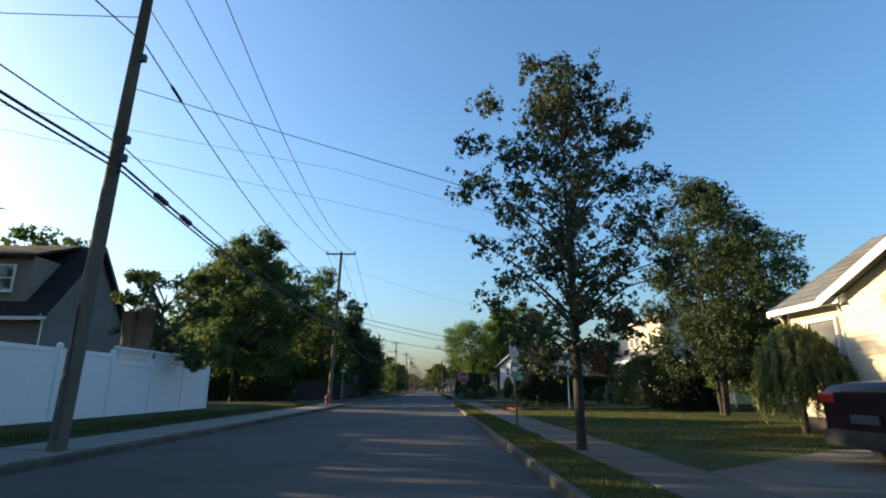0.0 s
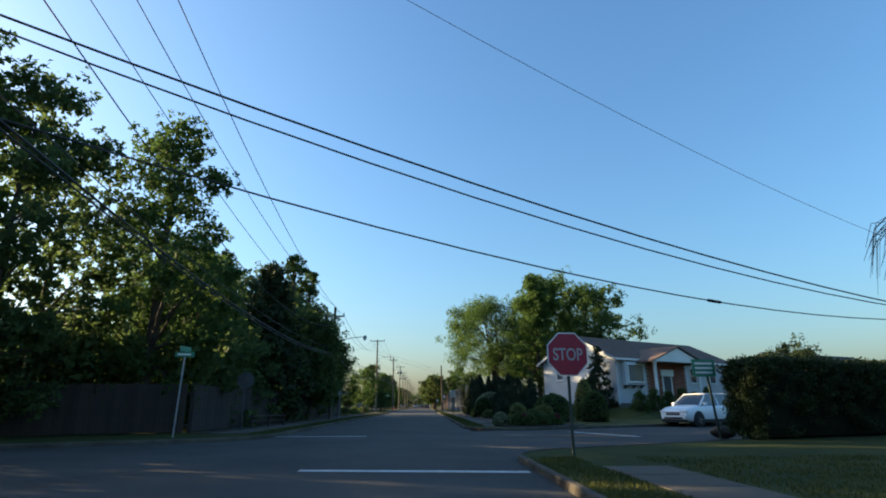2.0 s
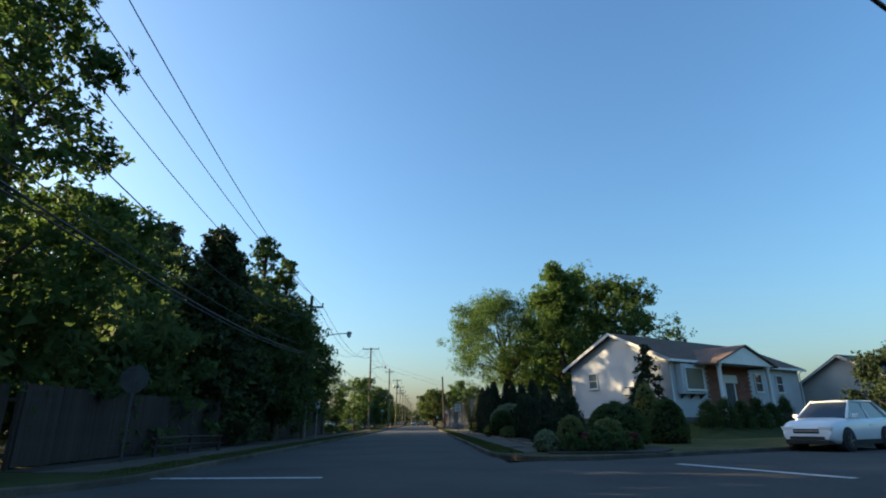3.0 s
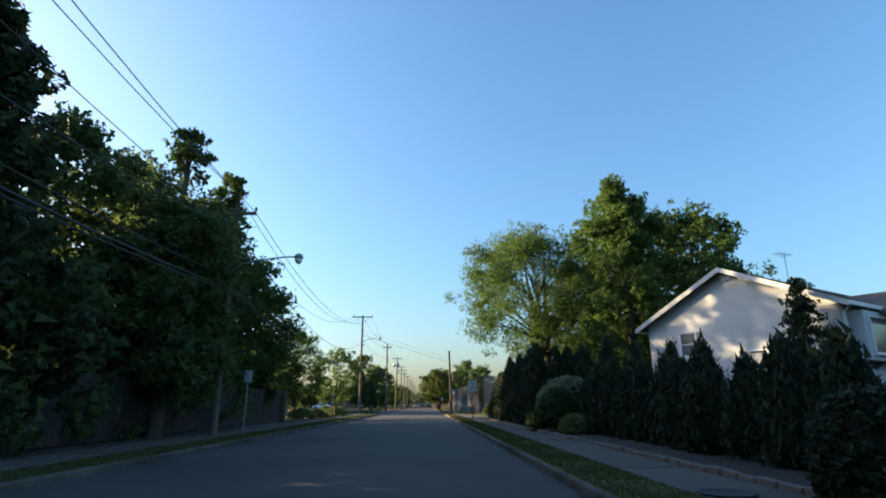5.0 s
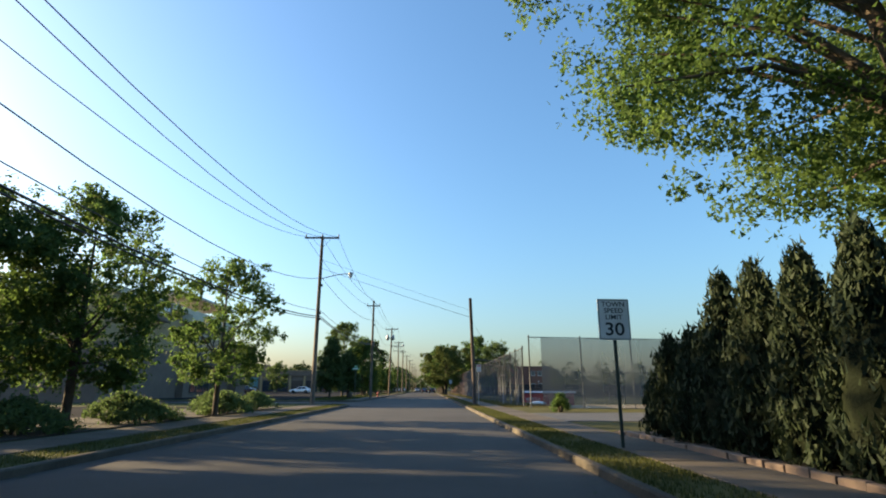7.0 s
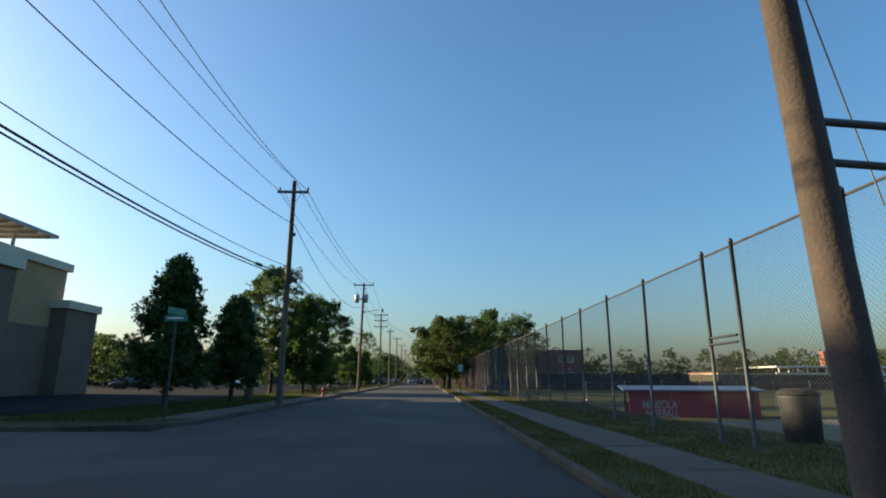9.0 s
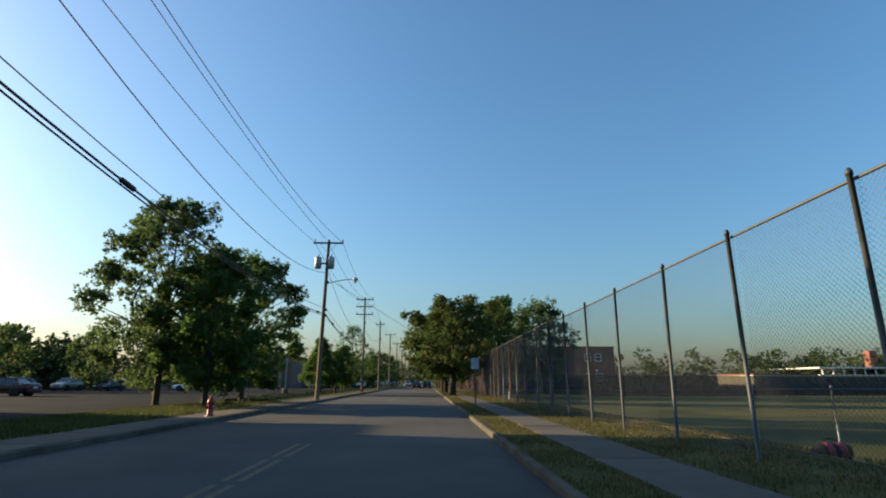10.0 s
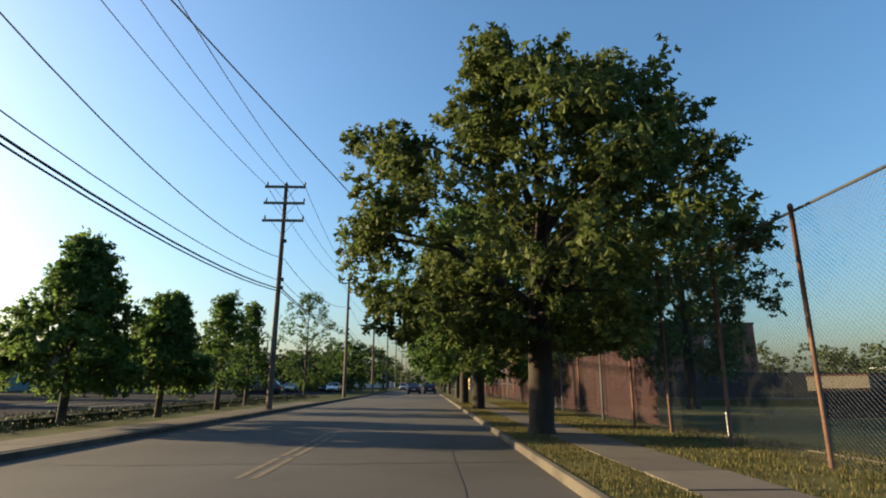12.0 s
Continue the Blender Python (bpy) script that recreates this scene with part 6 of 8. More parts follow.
for ys, mats, lab in (((121.0, 123.6, 126.2, 128.9, 131.55, 132.6, 135.6, 138.3, 141.3, 143.85, 146.55, 149.2, 151.9, 154.85, 157.5, 160.2, 162.9), (dark_steel,), "dark steel"), ((163.0, 166.2, 169.5, 172.2, 175.05, 178.0, 180.85, 183.5, 186.1, 188.6, 191.1) + tuple(193.4 + 2.7 * k for k in range(23)), (rust_steel, dark_steel, rust_steel), "rusty")):
    chain_fence("tall_chain_fence", "tall chain-link fence with %s posts round the ball field" % lab, 5.65 if ys[0] < 150 else 5.75, ys[0], 5.65 if ys[0] < 150 else 6.6, ys[-1], 3.54 if ys[0] < 150 else 3.7, 3, mats, spots=[v - ys[0] for v in ys])
chain_fence("court_fence", "tall chain-link court fence with a middle rail", 5.65, 118.6, 21.0, 120.4, 3.95, 2.9, (dark_steel,), mid=True)
chain_fence("low_chain_fence", "low chain-link fence beside the dugout", 10.3, 156.9, 33, 158.4, 1.6, 2.6, (steel,), 0.028, base=-0.5)
chain_fence("field_fence", "low chain-link fence round the infield", 9.6, 131.5, 60, 134, 1.2, 3.0, (steel,), 0.028, base=-0.5)


def screen(name, label, x0, y0, x1, y1, z0, z1, mat):
    ang, L = math.degrees(math.atan2(y1 - y0, x1 - x0)), math.hypot(x1 - x0, y1 - y0)
    t = thing(name, label, "fence screen", x0, y0, 0.1, ang)
    n, per = int(L / 0.5), 12
    for k in range(n):
        if k % per == 0:
            bm = bmesh.new()
        xa, xb = k * L / n, (k + 1) * L / n
        ya, yb = 0.02 * math.sin(k * 1.3), 0.02 * math.sin((k + 1) * 1.3)
        za, zb = z1 - 0.04 * abs(math.sin(k * 0.52)), z1 - 0.04 * abs(math.sin((k + 1) * 0.52))
        v = [bm.verts.new(p) for p in ((xa, ya, z0), (xb, yb, z0), (xb, yb, zb), (xa, ya, za))]
        bm.faces.new(v)
        if k % per == per - 1 or k == n - 1:
            bmesh.ops.remove_doubles(bm, verts=bm.verts, dist=0.0005)
            part("screen_panel", bm, mat, t)
    return t


def mesh_cloth(name, colour, through_share):
    m = bpy.data.materials.new(name)
    m.use_nodes = True
    t = m.node_tree
    b, out = t.nodes["Principled BSDF"], t.nodes["Material Output"]
    n = t.nodes.new("ShaderNodeTexNoise")
    n.inputs["Scale"].default_value = 0.7
    mix = t.nodes.new("ShaderNodeMix")
    mix.data_type = "RGBA"
    mix.inputs[6].default_value = (*[c * 0.75 for c in colour], 1)
    mix.inputs[7].default_value = (*[c * 1.2 for c in colour], 1)
    t.links.new(n.outputs[0], mix.inputs[0])
    t.links.new(mix.outputs[2], b.inputs["Base Color"])
    b.inputs["Roughness"].default_value = 0.9
    tr, sh = t.nodes.new("ShaderNodeBsdfTransparent"), t.nodes.new("ShaderNodeMixShader")
    sh.inputs[0].default_value = through_share
    t.links.new(b.outputs[0], sh.inputs[1])
    t.links.new(tr.outputs[0], sh.inputs[2])
    t.links.new(sh.outputs[0], out.inputs["Surface"])
    return m


cloth_grey = mesh_cloth("cloth_grey", (0.22, 0.22, 0.21), 0.4)
# maroon darkened in place of the oak's shade on this screen
cloth_maroon = mesh_cloth("cloth_maroon", (0.05, 0.014, 0.016), 0.38)
cloth_dark = mesh_cloth("cloth_dark", (0.03, 0.022, 0.024), 0.12)
screen("fence_screen", "grey mesh windscreen on the court fence", 6.3, 118.5, 20.9, 120.3, 0.2, 3.9, cloth_grey)
screen("fence_screen", "dark mesh screen along the field's far fence", 10, 224, 95, 236, 0.1, 2.3, cloth_dark)
screen("fence_screen", "dark mesh screen on the low outfield fence", 19.5, 205, 78, 213, -0.45, 1.0, cloth_dark)
screen("fence_screen", "maroon mesh windscreen on the field fence", 6.14, 192, 6.7, 252, 0.15, 2.1, cloth_maroon)


# ---- vehicles ----
def wheel(parent, x, y, r=0.33):
    bm = bmesh.new()
    lathe(bm, [(r * 0.62, -0.1), (r * 0.94, -0.1), (r, -0.06), (r, 0.06), (r * 0.94, 0.1), (r * 0.62, 0.1)], 20)
    bmesh.ops.transform(bm, matrix=pose(x, y, r, 90, 0, 0), verts=bm.verts)
    ty = part("wheel", bm, rubber, parent)
    bm = bmesh.new()
    lathe(bm, [(r * 0.6, -0.085), (r * 0.55, 0.075), (r * 0.15, 0.09), (r * 0.1, 0.1)], 16)
    for k in range(5):
        box(bm, 0.05, -0.025, 0.07, r * 0.6, 0.025, 0.1, m=pose(0, 0, 0, 0, 0, k * 72))
        box(bm, 0.05, -0.025, -0.1, r * 0.6, 0.025, -0.07, m=pose(0, 0, 0, 0, 0, k * 72))
    bmesh.ops.transform(bm, matrix=pose(x, y, r, 90, 0, 0), verts=bm.verts)
    part("rim", bm, rim_metal, ty)


CAR_KINDS = {
    # length, wheel axles, wheel radius, half width, (x, top of lower body), belt ring, roof ring (x0, x1, half width, z), belt height
    "suv": (4.3, (0.83, 3.42), 0.345, 0.89, ((0, 0.66), (0.06, 0.84), (0.5, 0.96), (1.25, 1.04), (2.6, 1.06), (4.0, 1.1), (4.22, 1.04), (4.3, 0.9)), (1.12, 4.14, 0.8, 1.05), (1.9, 3.5, 0.6, 1.6)),
    "truck": (5.5, (0.95, 4.35), 0.4, 0.97, ((0, 0.8), (0.06, 1.0), (0.6, 1.08), (1.5, 1.14), (3.5, 1.15), (3.56, 1.15), (5.3, 1.15), (5.46, 1.13), (5.5, 1.0)), (1.45, 3.5, 0.86, 1.14), (2.05, 3.3, 0.7, 1.78)),
    "sedan": (4.7, (0.92, 3.68), 0.325, 0.9, ((0, 0.58), (0.08, 0.72), (0.6, 0.82), (1.4, 0.93), (2.6, 0.95), (3.9, 1.0), (4.5, 0.98), (4.66, 0.9), (4.7, 0.72)), (1.3, 4.15, 0.8, 0.95), (2.15, 3.35, 0.58, 1.43)),
}


def car(name, label, x, y, rz, paint, kind="sedan", z=0.0, category="car", group=""):
    """A car, front towards local -x: a lofted lower body, a glazed cabin with painted pillars and roof."""
    t = thing(name, label, category, x, y, z, rz, group=group)
    L, wb, r, hw, tops, belt, roof = CAR_KINDS[kind]
    bm, rings = bmesh.new(), []
    n = 26
    for k in range(n + 1):
        px = L * (0.5 - 0.5 * math.cos(math.pi * k / n))
        for a, b in zip(tops, tops[1:]):
            if a[0] <= px <= b[0] + 1e-6:
                f = (px - a[0]) / (b[0] - a[0])
                zt = a[1] + (b[1] - a[1]) * f * f * (3 - 2 * f) if kind != "truck" else a[1] + (b[1] - a[1]) * f
        e = min(px, L - px)
        w = hw * (0.8 + 0.2 * min(1, e / 0.5) ** 0.5)
        zs = 0.24 + 0.14 * max(0, 1 - e / 0.35)
        half = [(w * 0.9, zs), (w * 0.985, zs + 0.1), (w, (zs + zt) * 0.52), (w * 0.985, zt - 0.16), (w * 0.93, zt - 0.05), (w * 0.8, zt), (w * 0.4, zt + 0.025)]
        ring = [(-a_, b_) for a_, b_ in half] + [(a_, b_) for a_, b_ in half[::-1]]
        rings.append([bm.verts.new((px - L / 2, yy, zz)) for yy, zz in ring])
    m = len(rings[0])
    for q, w in zip(rings, rings[1:]):
        for k in range(m):
            bm.faces.new((q[k], q[(k + 1) % m], w[(k + 1) % m], w[k])).smooth = True
    bm.faces.new(rings[0][::-1])
    bm.faces.new(rings[-1])
    bmesh.ops.recalc_face_normals(bm, faces=bm.faces)
    body = part("body", bm, paint, t)

    def c(ring, end, side, lift=0.0):
        return Vector((ring[end] - L / 2, side * ring[2], ring[3] + lift))

    def pane(name, pts):
        bm = bmesh.new()
        mid = sum(pts, Vector()) / 4
        f = bm.faces.new([bm.verts.new(mid + (p - mid) * 0.985) for p in pts])
        bm.normal_update()
        nrm = f.normal.copy()
        if nrm.dot(mid - Vector((0, 0, 1.0))) < 0:
            nrm = -nrm
        back = [bm.verts.new(v.co - nrm * 0.02) for v in f.verts]
        bm.faces.new(back[::-1])
        for k in range(4):
            bm.faces.new((f.verts[k], back[k], back[(k + 1) % 4], f.verts[(k + 1) % 4]))
        bmesh.ops.recalc_face_normals(bm, faces=bm.faces)
        part(name, bm, glass_sky, t)

    low = -0.03
    pane("windscreen", [c(belt, 0, -1, low), c(belt, 0, 1, low), c(roof, 0, 1), c(roof, 0, -1)])
    pane("rear_window", [c(belt, 1, 1, low), c(belt, 1, -1, low), c(roof, 1, -1), c(roof, 1, 1)])
    for s in (-1, 1):
        shell = bmesh.new()
        fb, rb, fr, rr = c(belt, 0, s, low), c(belt, 1, s, low), c(roof, 0, s), c(roof, 1, s)
        mb, mr = fb.lerp(rb, 0.5), fr.lerp(rr, 0.46)
        pane("side_window", [fb, mb, mr, fr])
        pane("side_window", [mb, rb, rr, mr])
        tube(shell, [fb, fr], [0.05, 0.035], 8)
        tube(shell, [mb, mr], [0.04, 0.03], 8)
        tube(shell, [rb, rr], [0.09, 0.05], 8)
        tube(shell, [fr, mr, rr], 0.035, 8)
        part("pillar_frame", shell, paint, t)
    bm = bmesh.new()
    nx, ny = 6, 6
    grid = [[bm.verts.new((roof[0] - 0.05 + (roof[1] - roof[0] + 0.12) * i_ / nx - L / 2, (roof[2] + 0.02) * (2 * j_ / ny - 1), roof[3] + 0.06 * (1 - (2 * j_ / ny - 1) ** 2) * (1 - 0.6 * (2 * i_ / nx - 1) ** 2))) for j_ in range(ny + 1)] for i_ in range(nx + 1)]
    for i_ in range(nx):
        for j_ in range(ny):
            bm.faces.new((grid[i_][j_], grid[i_ + 1][j_], grid[i_ + 1][j_ + 1], grid[i_][j_ + 1])).smooth = True
    ex = bmesh.ops.extrude_face_region(bm, geom=bm.faces[:])
    bmesh.ops.translate(bm, vec=(0, 0, -0.04), verts=[v for v in ex["geom"] if isinstance(v, bmesh.types.BMVert)])
    bmesh.ops.recalc_face_normals(bm, faces=bm.faces)
    part("roof", bm, paint, t)
    for s in (-1, 1):
        bm = bmesh.new()
        box(bm, belt[0] + 0.2 - L / 2, s * (hw + 0.05) - 0.09, belt[3] + 0.0, belt[0] + 0.33 - L / 2, s * (hw + 0.05) + 0.09, belt[3] + 0.13, 0.035)
        part("wing_mirror", bm, paint, t)
        for px in wb:
            bm = bmesh.new()
            lathe(bm, [(0.01, 0.0), (r * 1.2, 0.0), (r * 1.2, 0.3), (r * 1.13, 0.315)], 24)
            bmesh.ops.transform(bm, matrix=pose(px - L / 2, s * (hw + 0.006 - 0.3), r * 1.03, -90 * s, 0, 0), verts=bm.verts)
            part("wheel_arch", bm, rubber, body, "black wheel arch")
            wheel(t, px - L / 2, s * (hw - 0.06), r)
        zf = tops[1][1]
        bm = bmesh.new()
        box(bm, 0.0 - L / 2, s * hw * 0.66 - 0.2, zf - 0.17, 0.34 - L / 2, s * hw * 0.66 + 0.2, zf - 0.06, 0.03)
        part("headlight", bm, lamp_clear, body)
        zr = tops[-2][1]
        bm = bmesh.new()
        box(bm, L - 0.2 - L / 2, s * hw * 0.72 - 0.16, zr - 0.26, L + 0.01 - L / 2, s * hw * 0.72 + 0.16, zr - 0.1, 0.03)
        part("tail_light", bm, tail_red, body)
        bm = bmesh.new()
        box(bm, wb[0] + r * 1.15 - L / 2, s * (hw - 0.05) - 0.065, 0.2, wb[1] - r * 1.15 - L / 2, s * (hw - 0.05) + 0.065, 0.36, 0.02)
        part("sill_trim", bm, rubber, body, "black sill trim")
        for f in (0.42, 0.8):
            bm = bmesh.new()
            hx = belt[0] + (belt[1] - belt[0]) * f - L / 2
            box(bm, hx, s * (hw + 0.005) - 0.02, 0.8, hx + 0.2, s * (hw + 0.005) + 0.02, 0.84, 0.01)
            part("door_handle", bm, paint, body)
    bm = bmesh.new()
    box(bm, -L / 2 - 0.015, -hw * 0.46, zf - 0.28, -L / 2 + 0.12, hw * 0.46, zf - 0.13, 0.02)
    part("grille", bm, rubber, body)
    bm = bmesh.new()
    box(bm, -L / 2 - 0.01, -hw * 0.62, 0.38, -L / 2 + 0.1, hw * 0.62, 0.47, 0.02)
    part("air_intake", bm, rubber, body)
    bm = bmesh.new()
    box(bm, -L / 2 - 0.022, -hw * 0.44, zf - 0.215, -L / 2 + 0.1, hw * 0.44, zf - 0.19, 0.006)
    part("grille_bar", bm, rim_metal, body)
    bm = bmesh.new()
    box(bm, -L / 2 - 0.03, -hw * 0.78, 0.22, -L / 2 + 0.3, hw * 0.78, 0.36, 0.03)
    part("front_lip", bm, rubber, body, "black lower front lip")
    bm = bmesh.new()
    box(bm, L / 2 - 0.12, -hw * 0.86, 0.26, L / 2 + 0.04, hw * 0.86, 0.5, 0.04)
    part("rear_bumper", bm, paint if kind == "sedan" else rubber, body)
    bm = bmesh.new()
    box(bm, L / 2 - 0.02, -0.25, 0.6, L / 2 + 0.025, 0.25, 0.72, 0.005)
    part("number_plate", bm, sign_white if kind != "truck" else dark_steel, body)
    return t


car("parked_suv", "white compact crossover parked at the far kerb", 14.75, 64.0, 28, car_white, "suv", category="car")
car("parked_car", "silver car parked farther along the side street", 22.0, 66.5, 25.5, car_silver, "suv")
car("parked_car", "pale silver car parked along the side street", -22.6, 43.2, 203, car_silver, "sedan")
car("pickup_truck", "dark maroon pickup truck standing in the driveway", 9.4, 7.0, 180, car_maroon, "truck", z=0.11, category="truck")
car("street_car", "dark sedan on the road ahead", -1.3, 255, -90, car_dark, "sedan")
car("street_car", "dark car on the road ahead", 0.9, 262, -90, car_dark, "suv")
for k, (x, y, rz, pm, kd) in enumerate(((-28.5, 211, 0, car_white, "sedan"), (-62, 256, 0, car_white, "suv"), (-34, 257, 0, car_silver, "sedan"), (-14.8, 229, 0, car_dark, "suv"), (-13.5, 262, 90, car_white, "sedan"), (-40, 213, 90, car_dark, "sedan"),
                                       (-46, 214, 90, car_silver, "suv"), (-52, 214, 90, car_dark, "suv"), (-58, 215, 90, car_maroon, "sedan"), (-20, 262, 90, car_silver, "sedan"), (-24, 262, 90, car_white, "suv"), (-45, 255, 90, car_blue, "sedan"), (-30, 275, 0, car_white, "sedan"), (-33, 186, 0, car_dark, "sedan"), (-17, 275, 90, car_dark, "sedan"), (-62, 214, 90, car_white, "sedan"))):
    car("lot_car", "%s parked in the lot" % {"car_white": "white car", "car_silver": "silver car", "car_dark": "black car", "car_maroon": "maroon car", "car_blue": "blue car"}[pm.name], x, y, rz, pm, kd, z=0.13, group="cars in the parking lot")
for k, (x, y, rz, pm) in enumerate(((-4.6, 300, 90, car_silver), (1.4, 290, -90, car_white), (-4.6, 330, 90, car_dark), (1.4, 320, -90, car_dark), (-2.5, 380, 90, car_white))):
    car("distant_car", "small car far down the street", x, y, rz, pm, "sedan" if k % 2 else "suv", group="cars down the street")


# ---- driveways, lots, beds ----
def slab_sheet(name, outline, z, mat, label, category):
    bm = bmesh.new()
    area = sum(a[0] * b[1] - b[0] * a[1] for a, b in zip(outline, outline[1:] + outline[:1]))
    prism(bm, outline if area > 0 else outline[::-1], z - 0.08, z)
    return single(name, bm, mat, label, category, kind="structure")


slab_sheet("driveway", [(4.36, 1.6), (4.36, 6.9), (7.9, 9.5), (22, 9.5), (22, 1.6)], 0.122, concrete, "grey concrete driveway beside the lawn", "driveway")
slab_sheet("driveway", [(4.36, 105.6), (4.36, 111.8), (24, 114.5), (24, 106.2)], 0.118, old_asphalt, "dark asphalt driveway behind the hedge", "driveway")
slab_sheet("driveway", [(-7.9, 84.2), (-7.9, 91.8), (-8.85, 91.8), (-8.85, 84.2)], 0.118, old_asphalt, "dark asphalt strip beside the wooden fence", "driveway")
slab_sheet("parking_lot", [(-12.2, 140.5), (-12.2, 330), (-85, 330), (-85, 140.5)], 0.13, lot_asphalt, "wide grey asphalt parking lot", "parking lot")
slab_sheet("parking_lot", [(-12, 97), (-12, 118), (-60, 118), (-60, 97)], 0.13, lot_asphalt, "asphalt lot behind the planting bed", "parking lot")
slab_sheet("planting_bed", [(-8.1, 96.0), (-8.1, 118.5), (-11.9, 118.5), (-11.9, 96.0)], 0.14, soil, "dark mulched planting bed", "planting bed")
slab_sheet("planting_bed", [(4.42, 65.2), (4.42, 101.2), (7.2, 101.2), (7.2, 65.2)], 0.14, soil, "dark mulched bed under the hedge row", "planting bed")
slab_sheet("planting_bed", rounded([(3.75, 61.15, 0.5), (7.0, 60.95, 0.5), (8.3, 63.0, 0.6), (8.2, 64.8, 0.4), (4.42, 65.1, 0.2)]), 0.15, soil, "dark corner bed with shrubs", "planting bed")
slab_sheet("under_tree_soil", [(-8.0, 56.8), (-8.0, 84.0), (-8.85, 84.0), (-8.85, 57.0)], 0.115, soil, "bare dark soil under the roadside trees", "soil")
slab_sheet("infield", [(12, 131), (12, 146), (34, 150), (38, 133)], -0.46, ball_field, "sandy brown infield of the ball field", "ball field")
# bed edging stones
edging = thing("bed_edging", "low edging stones along the hedge bed", "edging", 0, 0, 0.1)
bm = bmesh.new()
box(bm, -0.06, -0.2, -0.05, 0.06, 0.2, 0.1, 0.02)
stone = mesh_from("edging_stone", bm, stucco_brown)
g = random.Random(6)
for k in range(82):
    o = new("edging_stone", stone)
    o.parent = edging
    o.matrix_basis = pose(4.4 + g.uniform(-0.02, 0.02), 65.3 + k * 0.435, g.uniform(-0.02, 0.015), g.uniform(-3, 3), g.uniform(-3, 3), g.uniform(-4, 4))
# brick path between two round brick planters
slab_sheet("garden_path", [(4.4, 29.95), (7.0, 30.2), (9.0, 31.6), (15.2, 33.4), (15.2, 34.4), (8.6, 32.6), (6.6, 31.2), (4.4, 31.05)], 0.12, path_brick, "pinkish brick path leading to the house", "path")


def planter(x, y, r, seed):
    t = thing("brick_planter", "low round planter of dark red bricks with soil", "planter", x, y, 0.1, group="front garden planters")
    bm = bmesh.new()
    lathe(bm, [(0.02, 0.13), (r * 0.5, 0.14), (r - 0.12, 0.1), (r - 0.12, 0.0)], 24)
    part("soil_fill", bm, soil, t)
    bm = bmesh.new()
    box(bm, -0.1, -0.055, -0.035, 0.1, 0.055, 0.035, 0.008)
    me = mesh_from("brick", bm, brick_dark)
    g, n = random.Random(seed), int(r * math.tau / 0.212)
    for c in range(2):
        for k in range(n):
            a = (k + 0.5 * (c % 2)) * math.tau / n
            o = new("brick", me)
            o.parent = t
            o.matrix_basis = pose((r - 0.06) * math.cos(a), (r - 0.06) * math.sin(a), 0.035 + c * 0.078, 0, 0, math.degrees(a) + 90 + g.uniform(-2, 2))


planter(5.55, 28.7, 0.95, 1)
planter(5.4, 32.2, 0.85, 2)
shrub("planter_plant", "small dark plant in the brick planter", 5.6, 28.8, 0.2, 0.2, 0.38, 501, leaf_dark, 24, 40, 0.06, 0.12, base=0.15)
# shrubs along the cream house
for k, (x, y, r, h) in enumerate(((15.2, 29.6, 1.5, 2.5), (17.6, 30.2, 1.6, 2.7), (13.4, 27.6, 1.1, 1.6))):
    shrub("large_bush", "large dark bush between the gardens", x, y, r, r * 0.9, h, 530 + k, leaf_bush, 150, 70, 0.1, 0.3, group="bushes between the gardens")
for k, (x, y, rx, h, mt) in enumerate(((14.6, 34.6, 0.6, 1.0, leaf_weep), (14.7, 35.9, 0.7, 1.25, leaf_dark), (14.5, 37.2, 0.6, 0.9, leaf_yew), (14.7, 38.4, 0.75, 1.4, leaf_dark), (14.6, 39.8, 0.6, 1.1, leaf_bright), (14.2, 41.1, 0.7, 1.5, leaf_yew), (13.6, 42.2, 0.8, 1.1, leaf_dark), (12.4, 43.0, 0.7, 1.2, leaf_bright))):
    shrub("house_shrub", "rounded mixed shrub along the house front", x, y, rx, rx, h, 510 + k, mt, 60, 55, 0.07, 0.18, group="house front shrubs")
# iron cover in the pavement
bm = bmesh.new()
lathe(bm, [(0.31, 0.0), (0.31, 0.012), (0.27, 0.012), (0.265, 0.006), (0.02, 0.008)], 24)
single("utility_cover", bm, iron, "round cast iron utility cover in the pavement", "utility cover", m=pose(3.55, 65.6, 0.128))
# parking bay lines
bm = bmesh.new()
for yy in (206, 250, 268):
    for k in range(18):
        x = -16 - k * 2.7
        vs = [bm.verts.new(p) for p in ((x, yy, 0.134), (x + 0.1, yy, 0.134), (x + 0.1, yy + 5, 0.134), (x, yy + 5, 0.134))]
        bm.faces.new(vs)
single("parking_lines", bm, white_line, "white painted parking bay lines", "road marking", kind="structure")


# ---- small street furniture ----
def hydrant(x, y, rz=0):
    t = thing("fire_hydrant", "red cast-iron fire hydrant at the kerb", "fire hydrant", x, y, 0.1, rz)
    bm = bmesh.new()
    lathe(bm, [(0.15, -0.05), (0.15, 0.04), (0.1, 0.06), (0.095, 0.42), (0.13, 0.45), (0.13, 0.49), (0.11, 0.53), (0.07, 0.6), (0.03, 0.63), (0.03, 0.68)], 16)
    body = part("barrel", bm, hydrant_red, t)
    for a in (-90, 0, 180):
        bm = bmesh.new()
        tube(bm, [(0.08, 0, 0.33), (0.17, 0, 0.33)], [0.055, 0.055], 10)
        bmesh.ops.transform(bm, matrix=pose(0, 0, 0, 0, 0, a), verts=bm.verts)
        part("nozzle_cap", bm, hydrant_red if a else steel, body)
    return t


hydrant(-6.75, 38.6)
hydrant(-6.75, 160.1)


